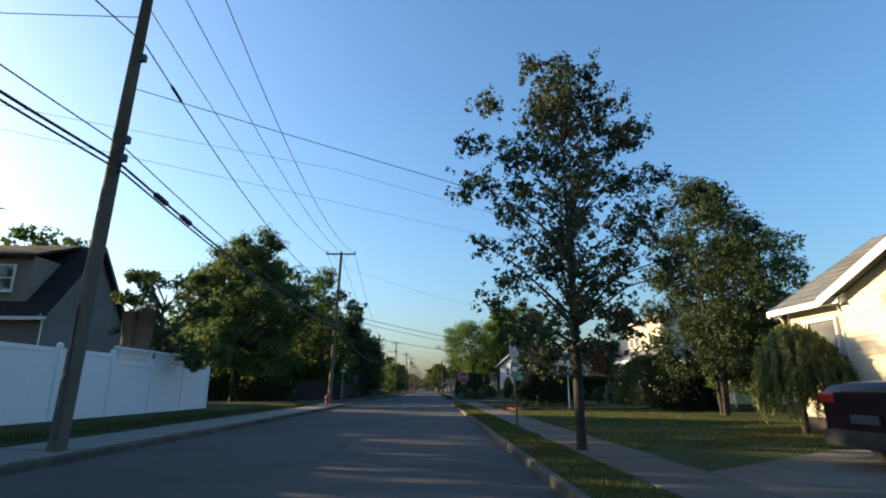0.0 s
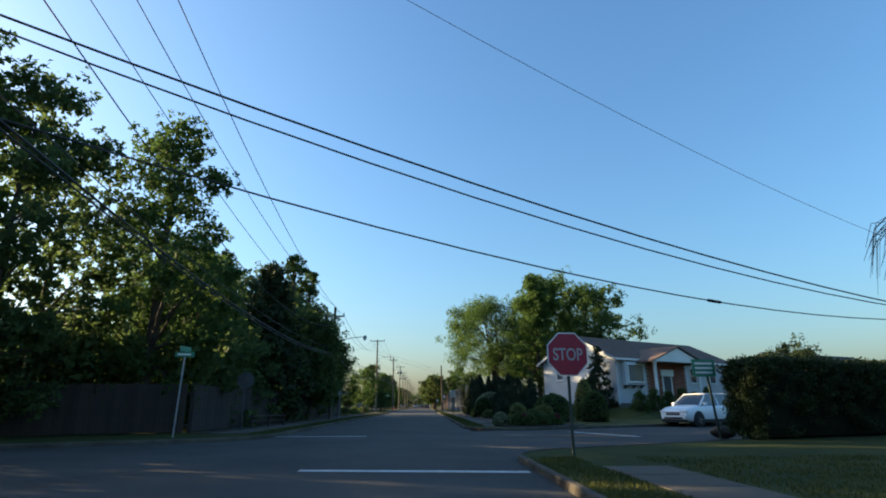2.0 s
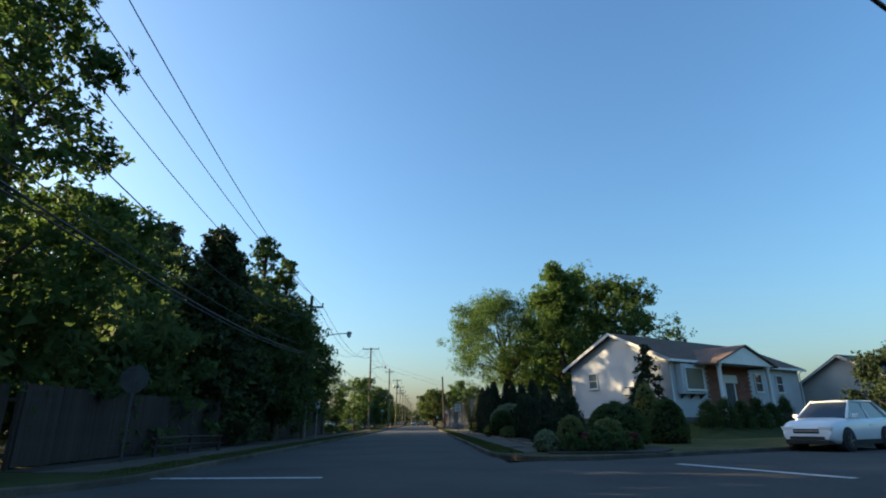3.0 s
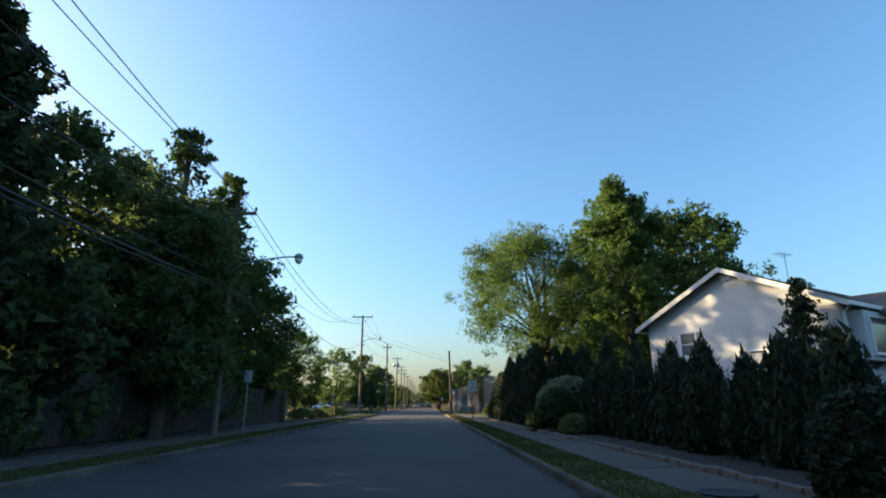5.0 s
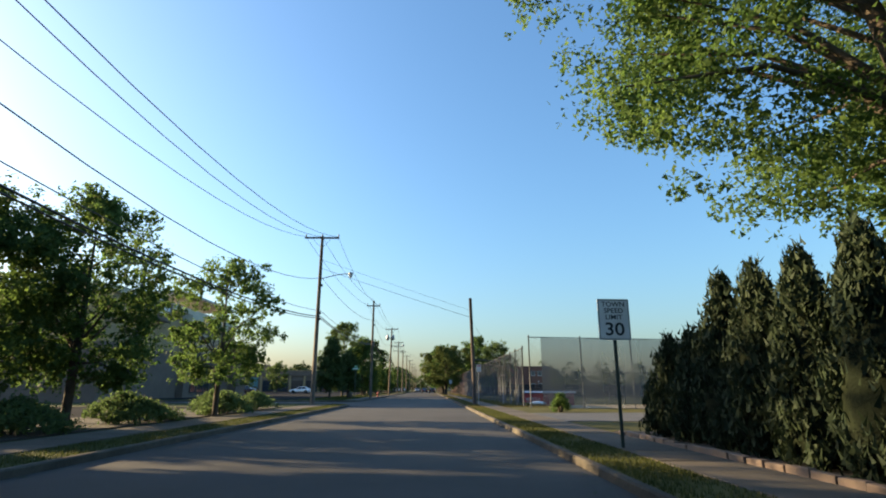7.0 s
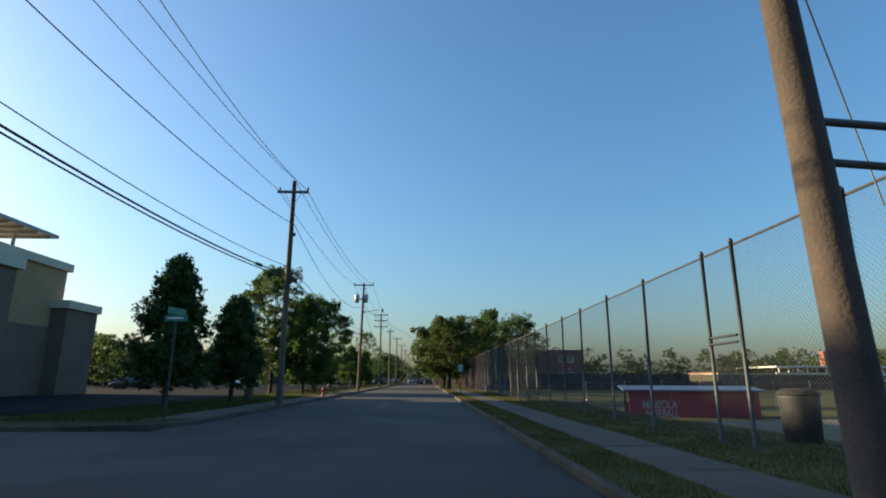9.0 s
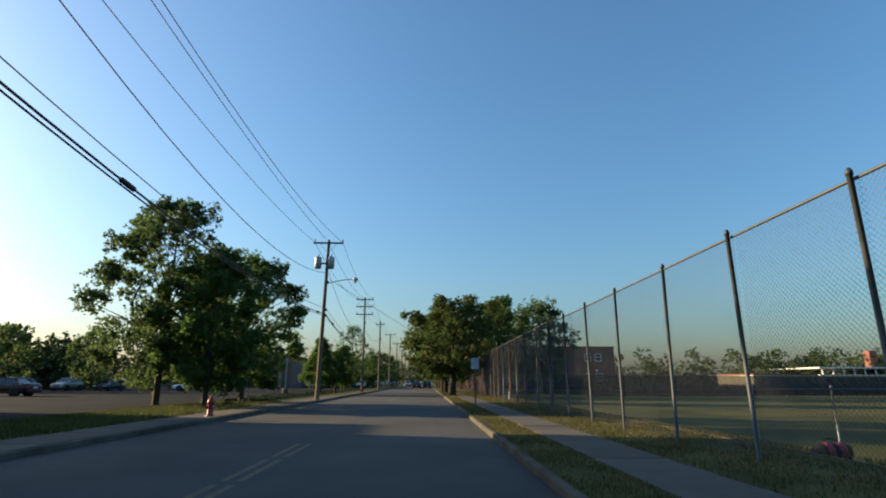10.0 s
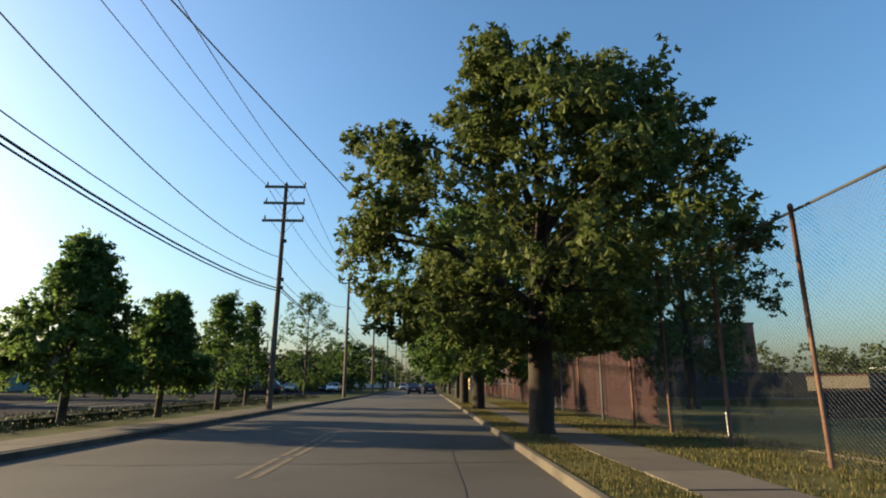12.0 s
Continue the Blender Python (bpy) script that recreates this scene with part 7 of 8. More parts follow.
def street_name_sign(x, y, rz, h, post, label, lean=0.0, two=True):
    t = thing("street_name_sign", label, "street sign", x, y, 0.1, rz)
    sign_post(t, h, post, 0.028, lean)
    b = board(t, "name_plate", -0.32 + lean * h, 0.32 + lean * h, h - 0.02, h + 0.16, sign_green, y=-0.01)
    bar = bmesh.new()
    box(bar, -0.24 + lean * h, -0.0185, h + 0.045, 0.2 + lean * h, -0.0165, h + 0.1)
    part("letter_bar", bar, sign_white, b)
    if two:
        bm = bmesh.new()
        prism(bm, rounded([(-0.32, 0, 0.02), (0.32, 0, 0.02), (0.32, 0.18, 0.02), (-0.32, 0.18, 0.02)]), 0, 0.006)
        bmesh.ops.transform(bm, matrix=pose(lean * h, 0, h + 0.17, 90, 0, 70), verts=bm.verts)
        part("name_plate", bm, sign_green, t)
    return t


street_name_sign(-8.29, 54.4, 10, 2.7, steel, "green street name sign on a thin grey post", 0.02)
street_name_sign(-6.72, 137.4, 0, 2.7, green_post, "green street name sign on a dark post")
corner_sign = thing("corner_sign", "tilted green sign on a leaning dark post", "street sign", 9.35, 52.05, 0.1, 8)
sign_post(corner_sign, 2.35, green_post, 0.035, -0.09)
cb = board(corner_sign, "sign_plate", -0.68, 0.12, 1.82, 2.36, sign_green)
for k in range(3):
    bar = bmesh.new()
    box(bar, -0.58, -0.0385, 1.92 + k * 0.14, 0.02, -0.0365, 1.98 + k * 0.14)
    part("letter_bar", bar, sign_white, cb)
back_sign = thing("parking_sign", "two small signs on a leaning dark green post", "road sign", 3.22, 16.1, 0.1, 30)
sign_post(back_sign, 2.35, green_post, 0.03, -0.05)
board(back_sign, "upper_plate", -0.25, 0.05, 1.93, 2.38, sign_grey)
gb = board(back_sign, "lower_plate", -0.22, 0.08, 1.42, 1.87, sign_green)
bar = bmesh.new()
box(bar, -0.16, -0.0385, 1.6, 0.02, -0.0365, 1.72)
part("letter_bar", bar, sign_white, gb)
far_stop = thing("road_sign", "grey back of a stop sign under the trees", "stop sign", -7.7, 59.6, 0.1, 8)
sign_post(far_stop, 2.3, dark_steel)
# dark steel colour stands in for tree shade on the aluminium back
part("sign_plate", octagon(bmesh.new(), 0.38, 0.02, 0.026, 2.1), dark_steel, far_stop)
kerb_post = thing("sign_post", "thin grey sign post with a small plate", "road sign", -6.75, 80.7, 0.1, 0)
sign_post(kerb_post, 2.3, steel, 0.025)
board(kerb_post, "sign_plate", -0.15, 0.15, 1.85, 2.3, sign_grey, y=0.03)
back_plate = thing("road_sign", "grey blank back of a road sign on a dark post", "road sign", 3.1, 168.5, 0.1, 3)
sign_post(back_plate, 2.4, dark_steel, 0.035)
board(back_plate, "sign_plate", -0.2, 0.2, 1.8, 2.36, sign_grey)
any_sign = thing("parking_sign", "white parking sign with red print on a steel post", "road sign", 3.27, 124.75, 0.1, 3)
sign_post(any_sign, 2.35, steel, 0.03)
ap = board(any_sign, "sign_plate", -0.13, 0.17, 2.15, 2.62, sign_white)
letters("ANY", 0.11, sign_grey, ap, 0.02, -0.038, 2.37, bold=0.002)
letters("TIME", 0.11, sign_grey, ap, 0.02, -0.038, 2.26, bold=0.002)
bar = bmesh.new()
box(bar, -0.1, -0.0385, 2.5, 0.14, -0.0365, 2.58)
box(bar, -0.08, -0.0385, 2.2, 0.12, -0.0365, 2.222)
part("print_bar", bar, sign_red, ap)
for x, y in ((-12.1, 110.0), (-9.15, 151.9), (-10.95, 186.6), (-17.5, 240)):
    t = thing("lot_lamp", "grey square parking lot lamp on a straight pole", "street lamp", x, y, 0.1)
    H = 5.9 if y > 160 else (6.1 if y < 120 else 5.0)
    bm = bmesh.new()
    box(bm, -0.06, -0.06, -0.2, 0.06, 0.06, H, 0.01)
    part("pole", bm, dark_steel if y < 120 else steel, t)
    bm = bmesh.new()
    box(bm, -0.95, -0.15, H - 0.02, 0.1, 0.15, H + 0.09, 0.03)
    hd = part("lamp_head", bm, steel, t)
    bm = bmesh.new()
    box(bm, -0.9, -0.12, H - 0.035, -0.35, 0.12, H - 0.021)
    part("lens", bm, lamp_clear, hd)
    bm = bmesh.new()
    lathe(bm, [(0.25, -0.1), (0.25, 0.6), (0.2, 0.65)], 16)
    part("base", bm, concrete if y > 120 else brick_wall, t)
# garden lamp post
gl = thing("garden_lamp", "white garden lamp post with a glass lantern", "lamp post", 8.4, 30.6, 0.1)
bm = bmesh.new()
lathe(bm, [(0.06, -0.1), (0.06, 0.1), (0.04, 0.16), (0.033, 1.75), (0.05, 1.78)], 12)
part("post", bm, trim_white, gl)
bm = bmesh.new()
lathe(bm, [(0.05, 1.78), (0.09, 1.98), (0.085, 2.0)], 8)
part("lantern", bm, lamp_clear, gl)
bm = bmesh.new()
lathe(bm, [(0.11, 2.0), (0.06, 2.08), (0.015, 2.15)], 8)
part("cap", bm, trim_white, gl)
# pole on the verge with two steel arms
rp = thing("utility_pole", "brown wooden utility pole on the verge with two steel arms", "utility pole", 3.08, 125.95, 0.08, group="utility poles along the street")
bm = bmesh.new()
tube(bm, [(0.03, 0, -0.3), (-0.1, 0, 3.7), (-0.23, 0, 7.4)], [0.15, 0.125, 0.105], 14)
part("shaft", bm, pole_shaded, rp)
for z in (3.05, 2.72):
    bm = bmesh.new()
    tube(bm, [(-0.1, 0, z), (1.85, 0.05, z - 0.1)], 0.032, 8)
    arm = part("steel_arm", bm, dark_steel, rp)
    bm = bmesh.new()
    lathe(bm, [(0.05, -0.06), (0.06, 0.0), (0.04, 0.07)], 8, (1.85, 0.05, z - 0.1))
    part("arm_end", bm, dark_steel, arm)
bm = bmesh.new()
tube(bm, [(-0.2, 0, 5.9), (1.8, 1.5, 2.9)], 0.008, 5)
part("guy_wire", bm, wire_grey, rp)
# leaning posts inside the fence corner
for x, y, h in ((6.6, 128.8, 2.4), (5.3, 127.6, 2.6)):
    bm = bmesh.new()
    tube(bm, [(0, 0, -0.2), (0.02, 0.05, h)], 0.045, 10)
    lathe(bm, [(0.05, h), (0.05, h + 0.04), (0.02, h + 0.07)], 10)
    single("gate_post", bm, post_grey, "free-standing grey steel gate post", "post", m=pose(x, y, 0.1))
bm = bmesh.new()
tube(bm, [(5.6, 131.6, 2.0), (5.6, 132.55, 2.0)], 0.025, 8)
tube(bm, [(5.6, 131.6, 1.88), (5.6, 132.55, 1.88)], 0.025, 8)
single("gate_header", bm, dark_steel, "dark steel header bars over the gap in the fence", "gate")
# sports bag on the bank
bag = thing("sports_bag", "black and red sports bag lying on the grass", "bag", 8.4, 151.4, -0.18, 5)
bm = bmesh.new()
lathe(bm, [(0.02, 0), (0.14, 0.03), (0.17, 0.12), (0.17, 0.58), (0.14, 0.67), (0.02, 0.7)], 12)
bmesh.ops.transform(bm, matrix=pose(-0.35, 0, 0.15, 0, 90, 0), verts=bm.verts)
part("body", bm, rubber, bag)
for x in (-0.2, 0.06):
    bm = bmesh.new()
    lathe(bm, [(0.172, x), (0.177, x + 0.02), (0.177, x + 0.12), (0.172, x + 0.14)], 12)
    bmesh.ops.transform(bm, matrix=pose(0, 0, 0.15, 0, 90, 0), verts=bm.verts)
    part("panel", bm, panel_red, bag, "red cloth panel")
bm = bmesh.new()
tube(bm, [(-0.18, 0, 0.3), (-0.1, 0.05, 0.38), (0.1, 0.05, 0.38), (0.18, 0, 0.3)], 0.014, 6)
part("carry_strap", bm, rubber, bag)
# white stubs at the fence
for x, y in ((7.25, 190.9), (6.9, 206), (6.3, 178.5)):
    bm = bmesh.new()
    tube(bm, [(0, 0, -0.1), (0, 0, 0.45)], 0.05, 10)
    lathe(bm, [(0.055, 0.45), (0.06, 0.48), (0.03, 0.52)], 10)
    single("pipe_stub", bm, sign_white, "short white pipe stub in the grass", "pipe", m=pose(x, y, 0.1))
# trash bin and litter by the field
bin_ = thing("trash_bin", "dark round trash bin by the fence", "trash bin", 7.2, 132.6, 0.02)
bm = bmesh.new()
lathe(bm, [(0.3, 0), (0.35, 0.9), (0.36, 0.93)], 16)
part("body", bm, dark_steel, bin_)
bm = bmesh.new()
lathe(bm, [(0.37, 0.93), (0.37, 0.98), (0.24, 1.06)], 16)
part("lid", bm, rubber, bin_)
bm = bmesh.new()
lathe(bm, [(0.3, 0), (0.42, 0.08), (0.3, 0.2), (0.1, 0.24)], 12)
bmesh.ops.scale(bm, vec=(1.5, 0.8, 1), verts=bm.verts)
single("litter_bag", bm, sign_white, "white plastic bag lying in the grass", "litter", m=pose(7.4, 125.6, 0.1, 0, 0, 20))
# dark stone on the grass by the hedge
bm = bmesh.new()
bmesh.ops.create_icosphere(bm, subdivisions=3, radius=0.3)
for v in bm.verts:
    v.co *= 1 + 0.3 * noise.noise(v.co * 3.1)
    v.co.z = v.co.z * 0.62 + 0.1
single("garden_stone", bm, soil, "low dark rounded stone on the grass", "stone", m=pose(10.0, 53.1, 0.1, 0, 0, 20) @ Matrix.Diagonal((1.5, 1, 1, 1)))
# low split rail by the left trees
rail = thing("split_rail", "low weathered split-rail fence under the trees", "fence", -8.0, 62.0, 0.1, 80)
for k in range(3):
    bm = bmesh.new()
    tube(bm, [(k * 1.8, 0, -0.1), (k * 1.8, 0, 0.62)], 0.06, 7)
    part("post", bm, fence_wood, rail)
for z in (0.28, 0.52):
    bm = bmesh.new()
    tube(bm, [(-0.2, 0.02, z), (1.8, -0.02, z + 0.02), (3.8, 0.02, z)], 0.045, 7)
    part("rail", bm, fence_wood, rail)

# ball field, lower than the street
bm = bmesh.new()
pro = [(7.0, 0.098), (7.6, 0.02), (9.4, -0.44), (11, -0.5), (90, -0.5)]
for (xa, za), (xb, zb) in zip(pro, pro[1:]):
    bm.faces.new([bm.verts.new(p) for p in ((xa, 118, za), (xb, 118, zb), (xb, 226, zb), (xa, 226, za))])
bmesh.ops.remove_doubles(bm, verts=bm.verts, dist=0.001)
single("ball_field", bm, field_grass_sunlit, "sunken ball field of patchy dark green grass, sunlit patches put into its colour", "ball field", kind="structure")
# dugout: red panels under a blue roof
dug = thing("dugout", "red panelled dugout with a blue roof and white lettering", "dugout", 10.1, 149.2, -0.55, -14)
for k in range(3):
    bm = bmesh.new()
    box(bm, k * 1.95 + 0.01, 0.0, 0.02, k * 1.95 + 1.94, 0.05, 1.28, 0.006)
    part("panel", bm, panel_red, dug)
bm = bmesh.new()
v = [bm.verts.new(p) for p in ((-0.25, -0.3, 1.26), (6.1, -0.3, 1.26), (6.1, 2.3, 1.42), (-0.25, 2.3, 1.42), (-0.25, -0.3, 1.33), (6.1, -0.3, 1.33), (6.1, 2.3, 1.5), (-0.25, 2.3, 1.5))]
for q in ((0, 3, 2, 1), (4, 5, 6, 7), (0, 1, 5, 4), (1, 2, 6, 5), (2, 3, 7, 6), (3, 0, 4, 7)):
    bm.faces.new([v[i] for i in q])
part("roof", bm, roof_blue, dug, "faded blue roof")
for x in (0.0, 2.9, 5.75):
    bm = bmesh.new()
    box(bm, x, 2.1, 0, x + 0.1, 2.2, 1.42)
    part("roof_post", bm, dark_steel, dug)
bm = bmesh.new()
box(bm, 0.1, 2.0, 0.02, 5.7, 2.05, 0.7)
part("back_board", bm, dark_steel, dug)
letters("MINEOLA", 0.5, sign_grey, dug, 1.42, -0.008, 0.46, wide=0.74, bold=0.006)
letters("BASEBALL", 0.5, sign_grey, dug, 1.5, -0.008, 0.06, wide=0.7, bold=0.006)

# ---- buildings ----
brick_hall = thing("brick_school", "two-storey red brick building with a flat roof", "building", 9.0, 228, 0.0)
bm = bmesh.new()
box(bm, 0, 0, -0.3, 22, 36, 6.75)
part("wall", bm, brick_wall, brick_hall)
bm = bmesh.new()
box(bm, -0.08, -0.08, 6.75, 22.08, 36.08, 6.95, 0.02)
part("coping", bm, concrete, brick_hall)
for x in (3.0, 6.2, 9.4, 17.2, 18.9):
    for z in (1.6, 4.7):
        window(brick_hall, x, z, 0.9, 1.0, -0.02, split=True)
sd = side_frame(brick_hall, 0.0, 36, -90)
for k in range(10):
    for z in (1.4, 4.4):
        window(sd, 1.6 + k * 3.4, z, 1.6, 1.4, -0.02)
bm = bmesh.new()
lathe(bm, [(0.1, 0), (0.16, 0.25), (0.05, 0.3)], 10, (19.0, -0.2, 3.0))
part("wall_lamp", bm, sign_white, brick_hall)

school = thing("low_school", "long low tan building with a raised roof and brick chimney", "building", 88, 285, 0.1)
bm = bmesh.new()
box(bm, 0, 0, -0.3, 17, 18, 3.2)
part("wall", bm, stucco_cream, school)
bm = bmesh.new()
box(bm, 17.5, -1, -0.3, 62, 20, 3.4)
part("main_wall", bm, stucco_cream, school)
bm = bmesh.new()
box(bm, 17, -2, 4.9, 64, 20, 5.3, 0.05)
for k in range(16):
    box(bm, 18 + k * 2.9, -1.6, 3.4, 18.25 + k * 2.9, -1.3, 4.9)
part("roof_gallery", bm, trim_white, school)
for k in range(14):
    window(school, 19 + k * 3.0, 1.2, 2.2, 1.3, -1.02)
for k in range(5):
    window(school, 1.5 + k * 3.1, 1.0, 2.0, 1.2, -0.02)
bm = bmesh.new()
box(bm, -0.2, -0.2, 3.2, 17.2, 18, 3.5)
part("parapet", bm, brick_wall, school)
bm = bmesh.new()
box(bm, 39.6, 8, 3, 41.8, 10.2, 10.2)
part("chimney", bm, brick_wall, school)

shop = thing("stucco_building", "modern tan stucco building with a flat canopy roof", "building", -27, 163, 0.1, 90)
bm = bmesh.new()
box(bm, -30, 0, -0.3, 0, 30, 9.0)
part("wall", bm, stucco_tan, shop)
bm = bmesh.new()
box(bm, -30.3, -0.25, 9.0, 0.3, 30.3, 9.6, 0.05)
part("cornice", bm, stucco_cream, shop)
bm = bmesh.new()
box(bm, -30.1, -0.1, -0.3, 0.1, 30.1, 4.75)
part("lower_wall", bm, stucco_brown, shop)
bm = bmesh.new()
box(bm, -1.1, -1.2, -0.3, 2.5, 1.2, 6.1)
pier = part("corner_pier", bm, stucco_brown, shop)
bm = bmesh.new()
box(bm, -1.3, -1.4, 6.1, 2.7, 1.4, 6.7, 0.04)
part("pier_cap", bm, stucco_cream, pier)
bm = bmesh.new()
box(bm, -16, -0.8, -0.3, -6.0, 0.0, 8.0)
bayw = part("entrance_bay", bm, stucco_brown, shop)
bm = bmesh.new()
box(bm, -16.3, -1.1, 8.0, -5.7, 0.1, 8.8, 0.04)
part("bay_cornice", bm, stucco_cream, bayw)
for c in range(4):
    for r in range(4):
        window(shop, -14.4 + c * 1.75, 0.6 + r * 1.65, 1.6, 1.5, -0.82, split=False, mat=dark_steel, sill=False)
bm = bmesh.new()
box(bm, -26.5, -0.8, 7.4, -20.5, -0.26, 9.3, 0.03)
fascia = part("sign_fascia", bm, stucco_brown, shop, "brown sign fascia with plain white bars")
for k in range(7):
    bm = bmesh.new()
    box(bm, -25.9 + k * 0.72, -0.85, 8.05, -25.42 + k * 0.72, -0.8, 8.75, 0.01)
    part("sign_bar", bm, sign_white, fascia)
bm = bmesh.new()
box(bm, -18, -1.0, 10.8, -3.0, 4, 11.05, 0.03)
can = part("roof_canopy", bm, steel, shop, "flat slatted steel canopy")
for k in range(12):
    bm = bmesh.new()
    box(bm, -17.8 + k * 1.27, -0.9, 10.62, -17.7 + k * 1.27, 3.9, 10.797)
    part("slat", bm, steel, can)
for x in (-16.5, -5.0):
    bm = bmesh.new()
    tube(bm, [(x, 0.6, 9.4), (x, 0.6, 10.8)], 0.12, 8)
    part("canopy_post", bm, steel, can)

strip = thing("flat_store", "long low brown store with a flat roof beyond the lot", "building", -53, 250, 0.1)
bm = bmesh.new()
box(bm, 0, 0, -0.3, 27, 20, 5.4)
part("wall", bm, stucco_brown, strip)
bm = bmesh.new()
box(bm, -0.2, -0.35, 4.7, 27.2, 0.0, 6.1, 0.04)
part("fascia", bm, stucco_brown, strip)
bm = bmesh.new()
box(bm, -0.3, -0.42, 6.1, 27.3, 20.2, 6.3, 0.03)
part("coping", bm, stucco_tan, strip)
bm = bmesh.new()
box(bm, 3.0, 2.0, 6.2, 5.1, 4.2, 7.9, 0.04)
part("roof_block", bm, stucco_brown, strip)
for c in range(6):
    bm = bmesh.new()
    box(bm, 3.6 + c * 4.2, -0.3, -0.1, 4.2 + c * 4.2, 0.0, 4.7, 0.03)
    part("pier", bm, stucco_tan, strip)
for c in range(5):
    window(strip, 4.5 + c * 4.2, 0.3, 3.0, 3.0, -0.04, split=True, mat=dark_steel, sill=False)
bm = bmesh.new()
box(bm, 0.4, -0.12, 0.3, 3.0, 0.0, 4.2, 0.03)
part("teal_panel", bm, teal_paint, strip, "teal painted entrance panel")
# low clipped hedge along the lot's edge
low_hedge = thing("low_hedge", "low dark hedge along the edge of the parking lot", "hedge", -10.4, 173.5, 0.1, 91)
g = random.Random(19)
# dark solid fill, coloured as the shade among the leaves
bm = bmesh.new()
box(bm, 0.1, -0.75, 0, 56, 0.75, 0.2, 0.08)
part("hedge_shade_core", bm, inner_shade_green, low_hedge)
cs = [(g.uniform(0, 56), g.uniform(-0.85, 0.85), g.uniform(0.06, 0.24)) for _ in range(1100)]
ob = new("foliage", leaves_mesh("foliage", cs, [(0.22, 0.22, 0.1)] * len(cs), 26, 0.055, leaf_arbor, 19))
ob.parent = low_hedge
shed = gable_house("white_shed", "small white shed beyond the hedge", 12.6, 112.6, 0, 4.5, 4.0, 2.2, 3.0, siding_white, roof_grey, over=0.25)
window(shed, 1.0, 0.9, 0.8, 0.8, 0.05)
for k, (x, y, w, h) in enumerate(((10, 300, 12, 5), (-24, 345, 12, 5), (12, 345, 14, 6), (-26, 385, 14, 6), (10, 400, 14, 6))):
    b = gable_house("distant_house", "distant house along the street", x, y, 0, w, 9, h * 0.6, h, siding_white if k % 2 else stucco_tan, roof_grey)
    for c in range(3):
        window(b, 1.5 + c * 3.2, 1.2, 1.1, 1.3, 0.05)


# ---- grass blades ----
def blades(name, label, x0, x1, y0, y1, z, n, h, mat, seed, width=0.008, keep=None):
    g = np.random.default_rng(seed)
    p = np.stack([g.uniform(x0, x1, n), g.uniform(y0, y1, n), np.full(n, z)], 1)
    clump = np.sin(p[:, 0] * 3.1 + seed) * np.sin(p[:, 1] * 2.3) + g.normal(size=n) * 0.6
    p = p[clump > -0.5]
    n = len(p)
    a = g.uniform(0, math.tau, n)
    hh = h * g.uniform(0.5, 1.3, n)
    w = np.stack([np.cos(a), np.sin(a), np.zeros(n)], 1) * width
    lean = np.stack([-np.sin(a), np.cos(a), np.zeros(n)], 1) * (hh * g.uniform(-0.6, 0.6, n))[:, None]
    v = np.stack([p - w, p + w, p + lean + np.stack([np.zeros(n), np.zeros(n), hh], 1)], 1).reshape(-1, 3)
    me = bpy.data.meshes.new(name)
    me.vertices.add(3 * n)
    me.vertices.foreach_set("co", v.astype(np.float32).ravel())
    me.loops.add(3 * n)
    me.loops.foreach_set("vertex_index", np.arange(3 * n, dtype=np.int32))
    me.polygons.add(n)
    me.polygons.foreach_set("loop_start", np.arange(0, 3 * n, 3, dtype=np.int32))
    me.materials.append(mat)
    me.update(calc_edges=True)
    return tagged(new(name, me), label, "grass", kind="stuff")


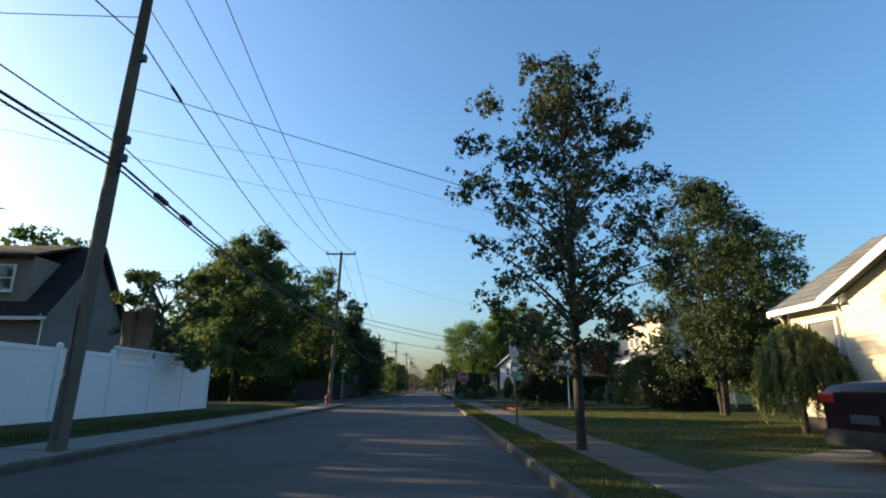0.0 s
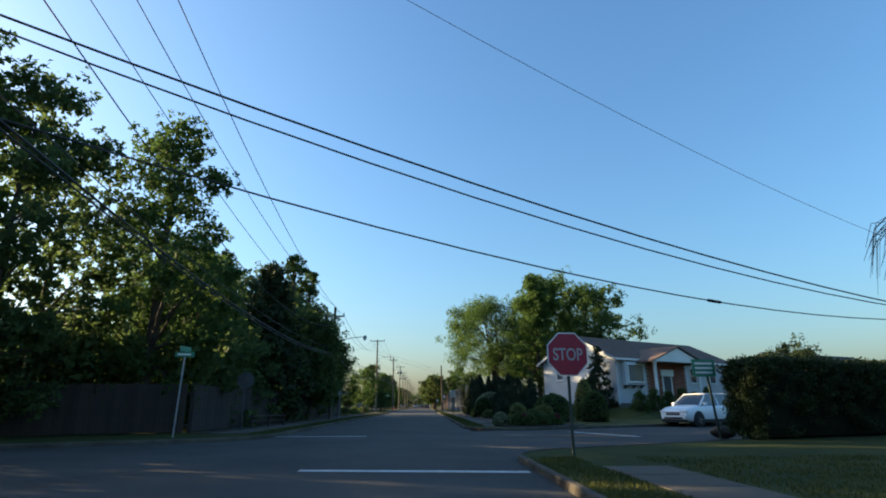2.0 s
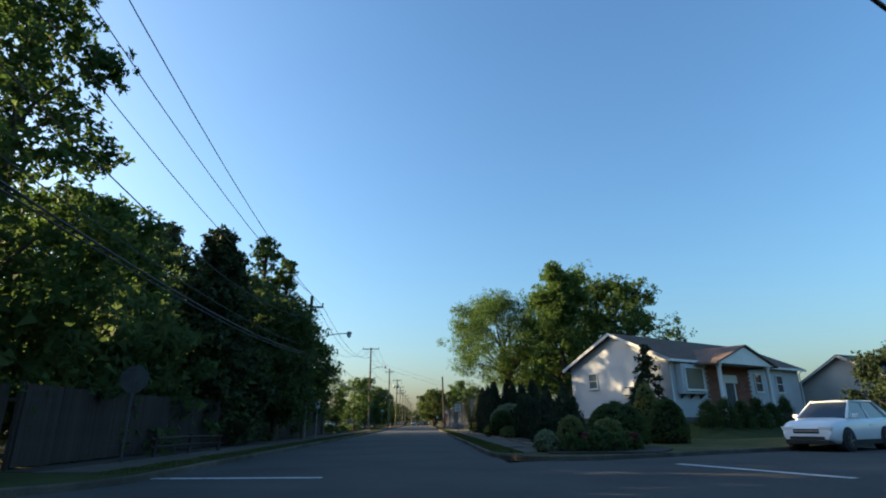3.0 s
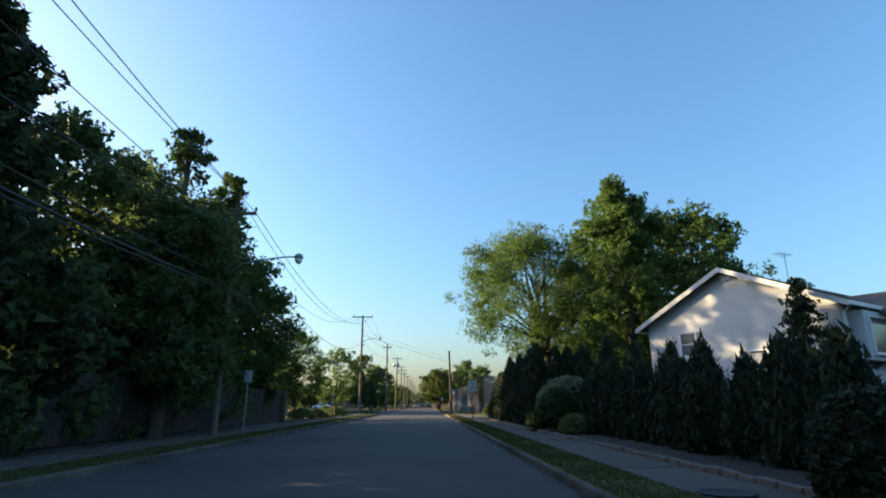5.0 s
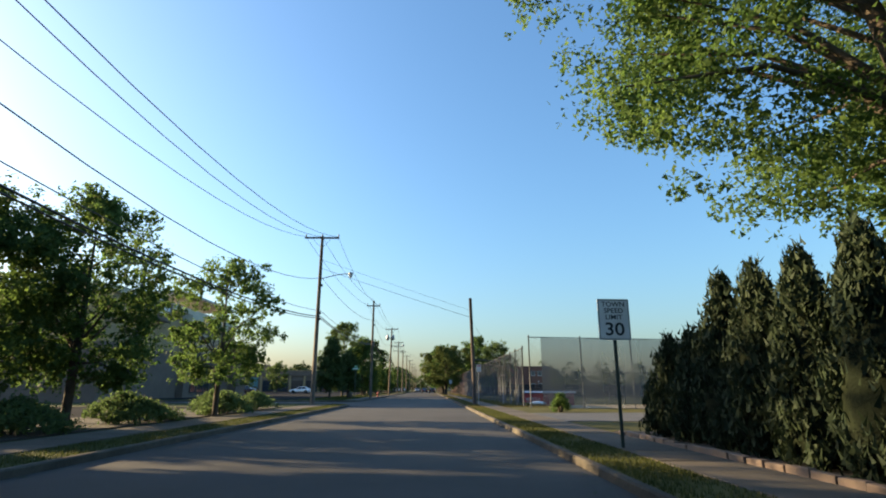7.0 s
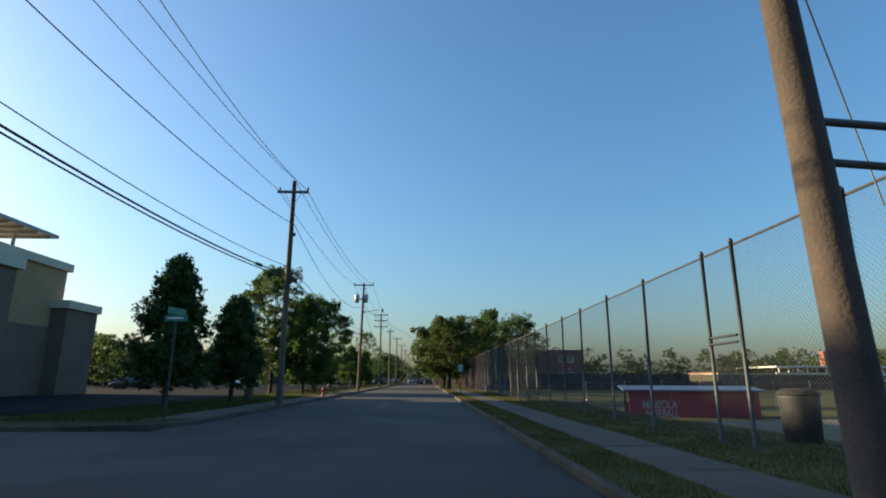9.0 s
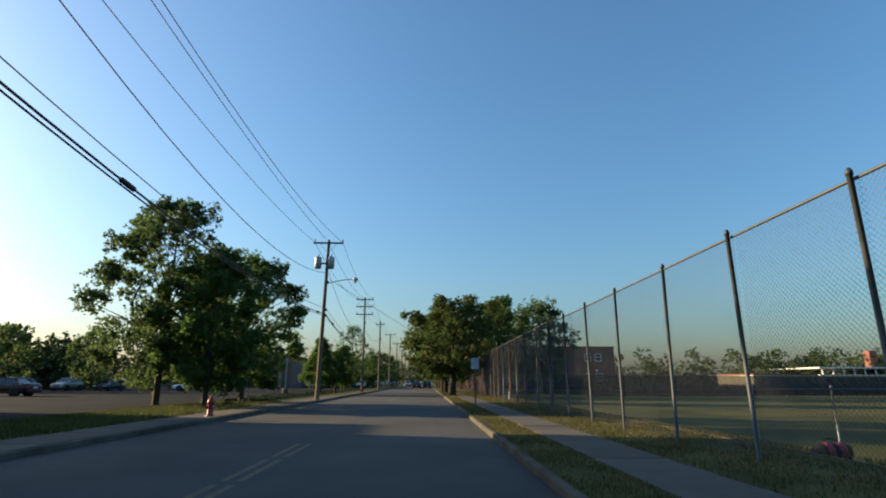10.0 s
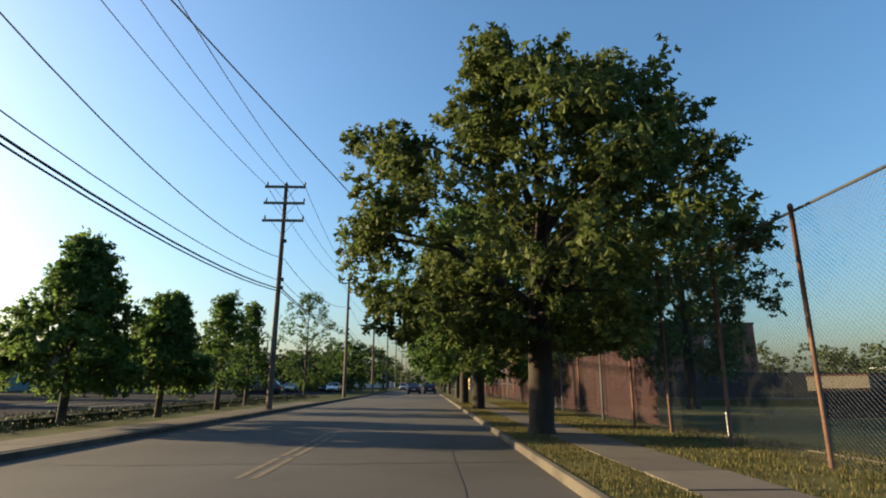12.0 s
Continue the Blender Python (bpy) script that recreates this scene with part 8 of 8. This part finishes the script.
blades("verge_grass", "short green grass on the verge", 2.3, 3.2, 0, 46, 0.1, 46000, 0.05, blade_green, 1)
blades("verge_grass", "short green grass on the verge beside the hedge", 2.3, 3.2, 62, 118, 0.1, 46000, 0.05, blade_green, 2)
blades("verge_grass", "straw-coloured grass on the verge beside the field", 2.3, 3.2, 118, 215, 0.1, 70000, 0.05, blade_dry, 3)
blades("lawn_grass", "short lawn grass in front of the houses", 4.35, 12, 9.5, 46, 0.1, 90000, 0.045, blade_green, 4, 0.01)
blades("lawn_grass", "uneven straw-coloured grass beside the fence", 4.35, 7.5, 120, 215, 0.1, 110000, 0.06, blade_dry, 5, 0.01)
blades("strip_grass", "grass strip between kerb and left pavement", -6.5, -5.45, 56, 125, 0.1, 34000, 0.05, blade_green, 6)
blades("strip_grass", "grass strip beside the parking lot", -12, -7.9, 138, 174, 0.1, 50000, 0.1, blade_green, 7, 0.016)
blades("bank_grass", "grass on the bank below the white fence", -9.0, -7.4, 0, 37, 0.2, 40000, 0.09, blade_green, 8, 0.014)
cs = [(-9.3 + 0.3 * math.sin(k), 168 + k * 0.4, 0.2) for k in range(150)]
ob = new("lot_hedge", leaves_mesh("lot_hedge", cs, [(0.32, 0.32, 0.12)] * len(cs), 90, 0.045, leaf_arbor, 15))
tagged(ob, "low dark planting strip along the parking lot", "hedge", kind="stuff")
bm = bmesh.new()
g = random.Random(8)
lit = [(g.uniform(1.8, 2.1), g.uniform(0, 180)) for _ in range(160)] + [(g.uniform(-5.25, -5.0), g.uniform(0, 126)) for _ in range(160)]
ob = new("fallen_leaves", leaves_mesh("fallen_leaves", [(x, y, 0.012) for x, y in lit], [(0.15, 0.3, 0.006)] * len(lit), 3, 0.06, leaf_grey, 18, flat=0.1))
tagged(ob, "scattered dry leaves in the gutter", "leaves", kind="stuff")

# ---- pavements: slabs last ----
slabs("pavement", 3.22, 4.34, -12, 44.5, 1.2, 0.118, "concrete slab pavement beside the lawns")
slabs("pavement", 3.22, 4.34, 62.0, 215, 1.25, 0.118, "concrete slab pavement beside hedge and ball field")
slabs("pavement", -7.15, -5.56, -12, 38.2, 1.2, 0.118, "pale concrete slab pavement at the kerb below the bank", concrete_pale)
slabs("pavement", -7.85, -6.55, 56.5, 124.5, 1.25, 0.118, "concrete slab pavement beside the wooden fence")
slabs("pavement", -7.75, -6.45, 139, 215, 1.25, 0.118, "concrete slab pavement beside the parking lot")
